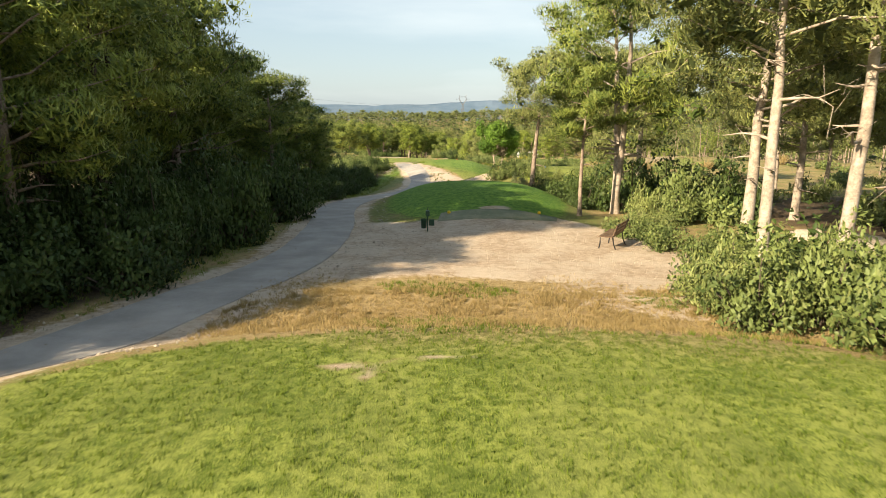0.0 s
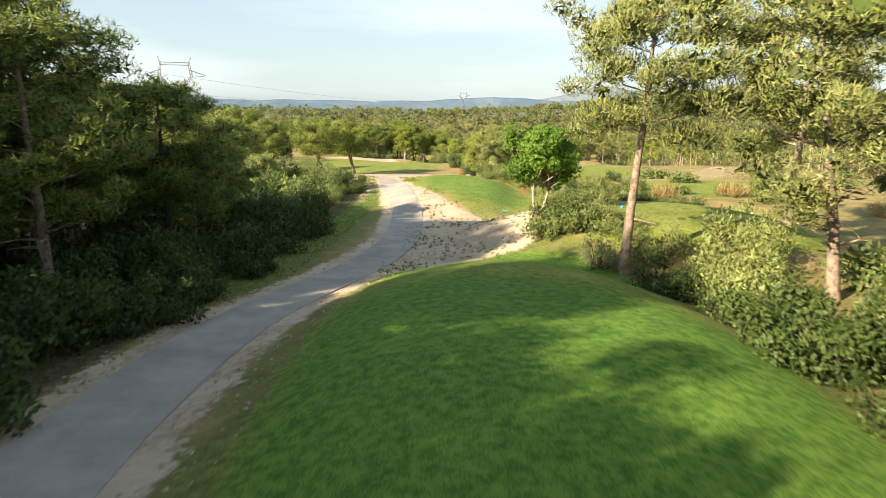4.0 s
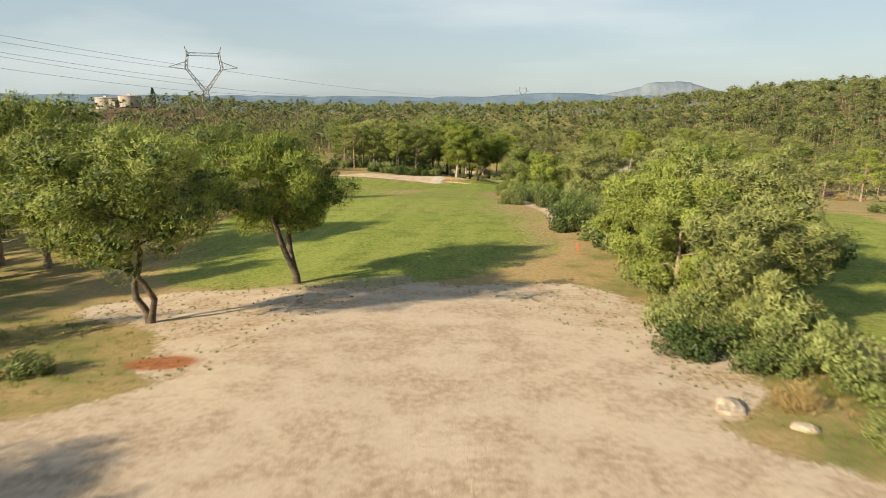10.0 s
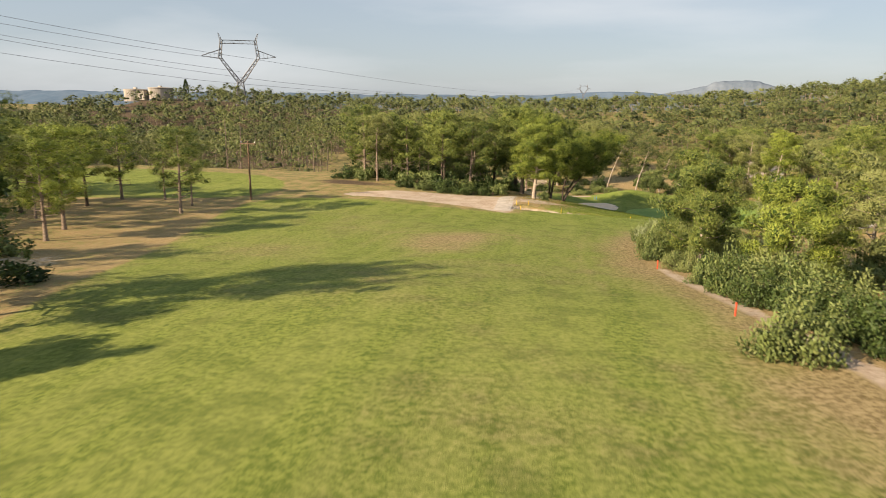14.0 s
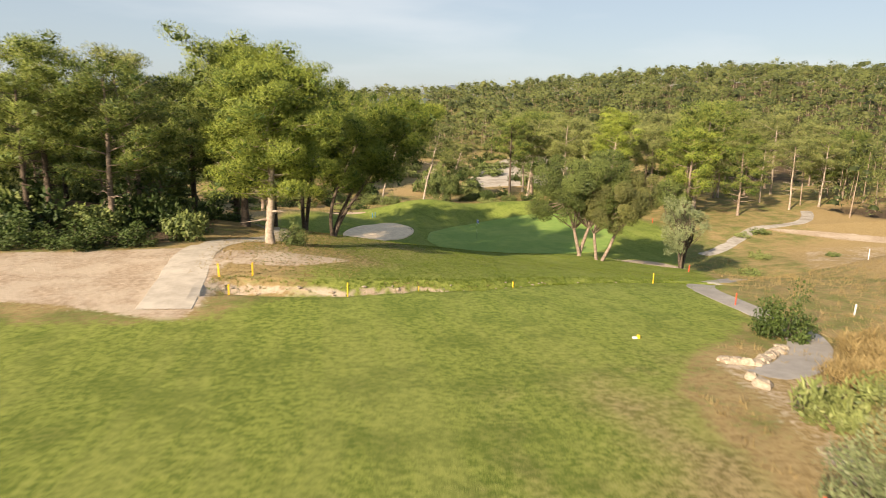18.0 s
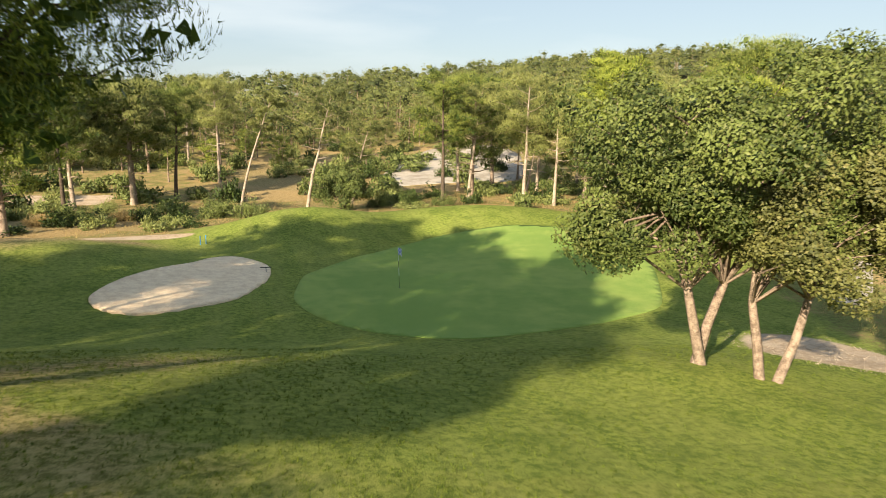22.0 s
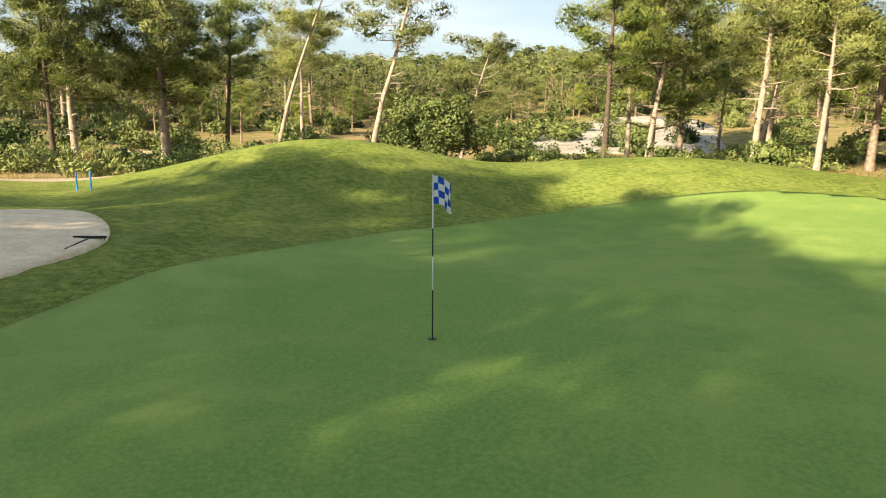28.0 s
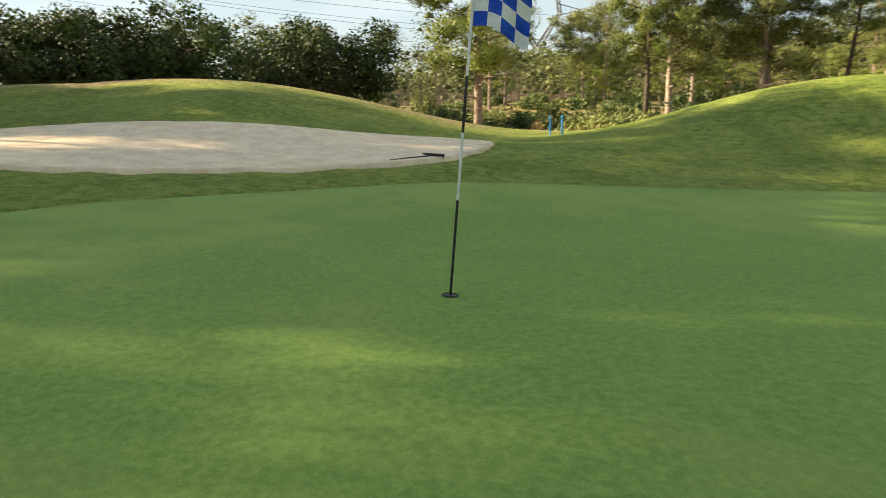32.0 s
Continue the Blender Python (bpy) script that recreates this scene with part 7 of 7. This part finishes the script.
def ball_washer(x, y):
    root = thing("ball_washer", (x, y, ground_z(x, y)), "dark green golf ball washer on a post with a bin", "ball washer", scale=0.74)
    b = Bars()
    b.add([(0, 0, -0.1), (0, 0, 0.95)], 0.035, 10)
    part("post", b.mesh("post", M_DARKGREEN), root)
    part("washer_body", box("washer_body", (-0.1, -0.09, 0.78), (0.1, 0.09, 1.08), M_DARKGREEN, 0.025), root)
    b = Bars()
    b.add([(0, 0, 1.05), (0, 0, 1.2), (0.05, 0, 1.22)], 0.014, 8)
    part("plunger", b.mesh("plunger", M_IRON), root)
    b = Bars()
    b.add([(-0.02, -0.02, 0.15), (-0.02, -0.02, 0.18), (-0.02, -0.02, 0.62), (-0.02, -0.02, 0.64)], (0.0, 0.13, 0.16, 0.165), 14)
    o = part("bin", b.mesh("bin", M_DARKGREEN), root)
    o.location = (-0.17, 0, 0)
    part("sign_plate", box("sign_plate", (0.06, -0.015, 0.3), (0.34, 0.015, 0.62), M_DARKGREEN, 0.008), root)


ball_washer(0.0, 28.2)


def marker(x, y, mat, label, group):
    bm = bmesh.new()
    bmesh.ops.create_uvsphere(bm, u_segments=16, v_segments=10, radius=0.075)
    for v in bm.verts:
        v.co.z = max(v.co.z, -0.05)
    root = thing("tee_marker", (x, y, ground_z(x, y) + 0.05), label, "tee marker", group)
    part("ball", bm_mesh("ball", bm, mat, True), root)
    b = Bars()
    b.add([(0, 0, -0.14), (0, 0, -0.03)], 0.012, 6)
    part("spike", b.mesh("spike", M_IRON), root)


for x, y, mat, col, g in ((0.74, 31.0, M_YELLOW, "yellow", "yellow tee markers"), (4.57, 31.75, M_YELLOW, "yellow", "yellow tee markers"), (-2.06, 87.1, M_RED, "red", "red tee markers"), (0.58, 87.6, M_RED, "red", "red tee markers"), (8.2, 58.7, M_BLUE_PAINT, "blue", "blue tee markers")):
    marker(x, y, mat, "round " + col + " tee marker on the grass", g)


def stake(x, y, mat, label, group, h=0.55, lean=0.0):
    ob = new("stake", box("stake", (-0.035, -0.02, -0.15), (0.035, 0.02, h), mat, 0.008))
    ob.matrix_basis = pose(x, y, ground_z(x, y), lean, lean, 10 * x)
    tagged(ob, label, "stake", group)


for x, y in ((-16.4, 208.5), (-17.1, 206.5), (-12.6, 206.2), (-9.5, 208.0), (-4.9, 209.2), (3.2, 211.0), (-17.7, 208.3)):
    stake(x, y, M_YELLOW, "short yellow hazard stake in the grass", "yellow stakes", 0.55, (x * 13) % 5 - 2)
for x, y in ((-5.1, 160.3), (-6.35, 173.4), (-5.9, 189.4), (4.1, 205.6), (-0.2, 128.9), (5.4, 79.0), (13.5, 224.0), (27.4, 254.6)):
    stake(x, y, M_RED, "short red hazard stake in the grass", "red stakes", 0.55, (x * 17) % 6 - 3)
for x, y in ((-7.25, 260.2), (-6.9, 260.35)):
    b = Bars()
    z = ground_z(x, y)
    b.add([(0, 0, -0.1), (0, 0, 0.55), (0.02, 0, 0.6)], 0.03, 8)
    ob = new("blue_post", b.mesh("blue_post", M_BLUE_PAINT))
    ob.matrix_basis = Matrix.Translation((x, y, z))
    tagged(ob, "slim blue painted post beyond the mound", "post", "blue posts")
# pale strip across the cart path, and a flat marker on the tee
strip = bmesh.new()
box_bm(-0.84, -0.13, -0.03, 0.84, 0.13, 0.022, 0.008, strip)
ob = new("drain_strip", bm_mesh("drain_strip", strip, M_CONCRETE))
ob.matrix_basis = pose(-2.62, 66.16, ground_z(-2.62, 66.16) + 0.03, 0, 0, 8)
tagged(ob, "pale concrete strip laid across the cart path", "drain strip")
ob = new("tee_plate", box("tee_plate", (-0.22, -0.09, -0.02), (0.22, 0.09, 0.025), M_TURQUOISE, 0.01))
ob.matrix_basis = pose(3.4, 70.1, ground_z(3.4, 70.1), 0, 0, 8)
tagged(ob, "flat turquoise marker plate on the tee", "tee marker")
marker_post = thing("distance_marker", (-3.01, 200.95, ground_z(-3.01, 200.95)), "low white and yellow distance marker on the fairway", "distance marker", scale=0.6)
part("base", box("base", (-0.22, -0.1, -0.02), (0.02, 0.1, 0.1), M_WHITE, 0.02), marker_post)
part("cap", box("cap", (0.03, -0.08, -0.02), (0.2, 0.08, 0.2), M_YELLOW, 0.02), marker_post)
stake(26.5, 221.4, M_WHITE, "short white boundary stake on the dry bank", "white stakes", 0.8)
stake(8.43, 203.76, M_WHITE, "short white boundary stake on the dry bank", "white stakes", 0.5)
# red clay lump and yucca
yucca = thing("yucca", (8.5, 88.4, ground_z(8.5, 88.4)), "yucca with a white flower spike", "plant")
rg = np.random.default_rng(77)
a = rg.uniform(0, 6.28, 70)
d = np.stack([np.cos(a), np.sin(a), rg.uniform(0.3, 1.4, 70)], 1)
v, f, tn = leaf_cloud(rg, np.zeros((70, 3)) + (0, 0, 0.1), d, 0.75, 0.06, rg.uniform(0.2, 0.7, 70))
part("leaves", mesh_np("leaves", v, f, M_SHRUB, tint=tn), yucca)
b = Bars()
b.add([(0, 0, 0), (0.03, 0, 1.5)], 0.02, 6)
part("stalk", b.mesh("stalk", M_SHRUB_LIGHT), yucca)
c = ball_points(rg, 160, 1, 0.2) * (0.17, 0.17, 0.45) + (0.03, 0, 1.2)
v, f, tn = leaf_cloud(rg, c, rg.normal(size=(160, 3)), 0.09, 0.07, rg.uniform(0, 1, 160), True)
part("flower_spike", mesh_np("flower_spike", v, f, M_CLOTH, tint=tn), yucca, "white blossom spike")
broom = shrub(shrub_mesh(97, 40, 80, (0.07, 0.05), M_BROOM, 0.3, 0.95), 9.75, 95.2, 1.05, 1.15, "round broom shrub in bright yellow bloom", "", 0.5)


def utility_pole(x, y, h):
    root = thing("utility_pole", (x, y, ground_z(x, y)), "wooden utility pole with a cross bar", "pole")
    b = Bars()
    b.add([(0, 0, -0.2), (0, 0, h)], (0.13, 0.09), 8)
    part("pole", b.mesh("pole", M_WOOD), root)
    bar = part("cross_bar", box("cross_bar", (-0.9, -0.06, h - 0.35), (0.9, 0.06, h - 0.22), M_WOOD, 0.01), root)
    for dx in (-0.8, 0, 0.8):
        b = Bars()
        b.add([(dx, 0, h - 0.22), (dx, 0, h - 0.1), (dx, 0, h - 0.04)], (0.03, 0.05, 0.02), 8)
        part("insulator", b.mesh("insulator", M_WHITE), bar)


utility_pole(-46.5, 200.0, 6.5)
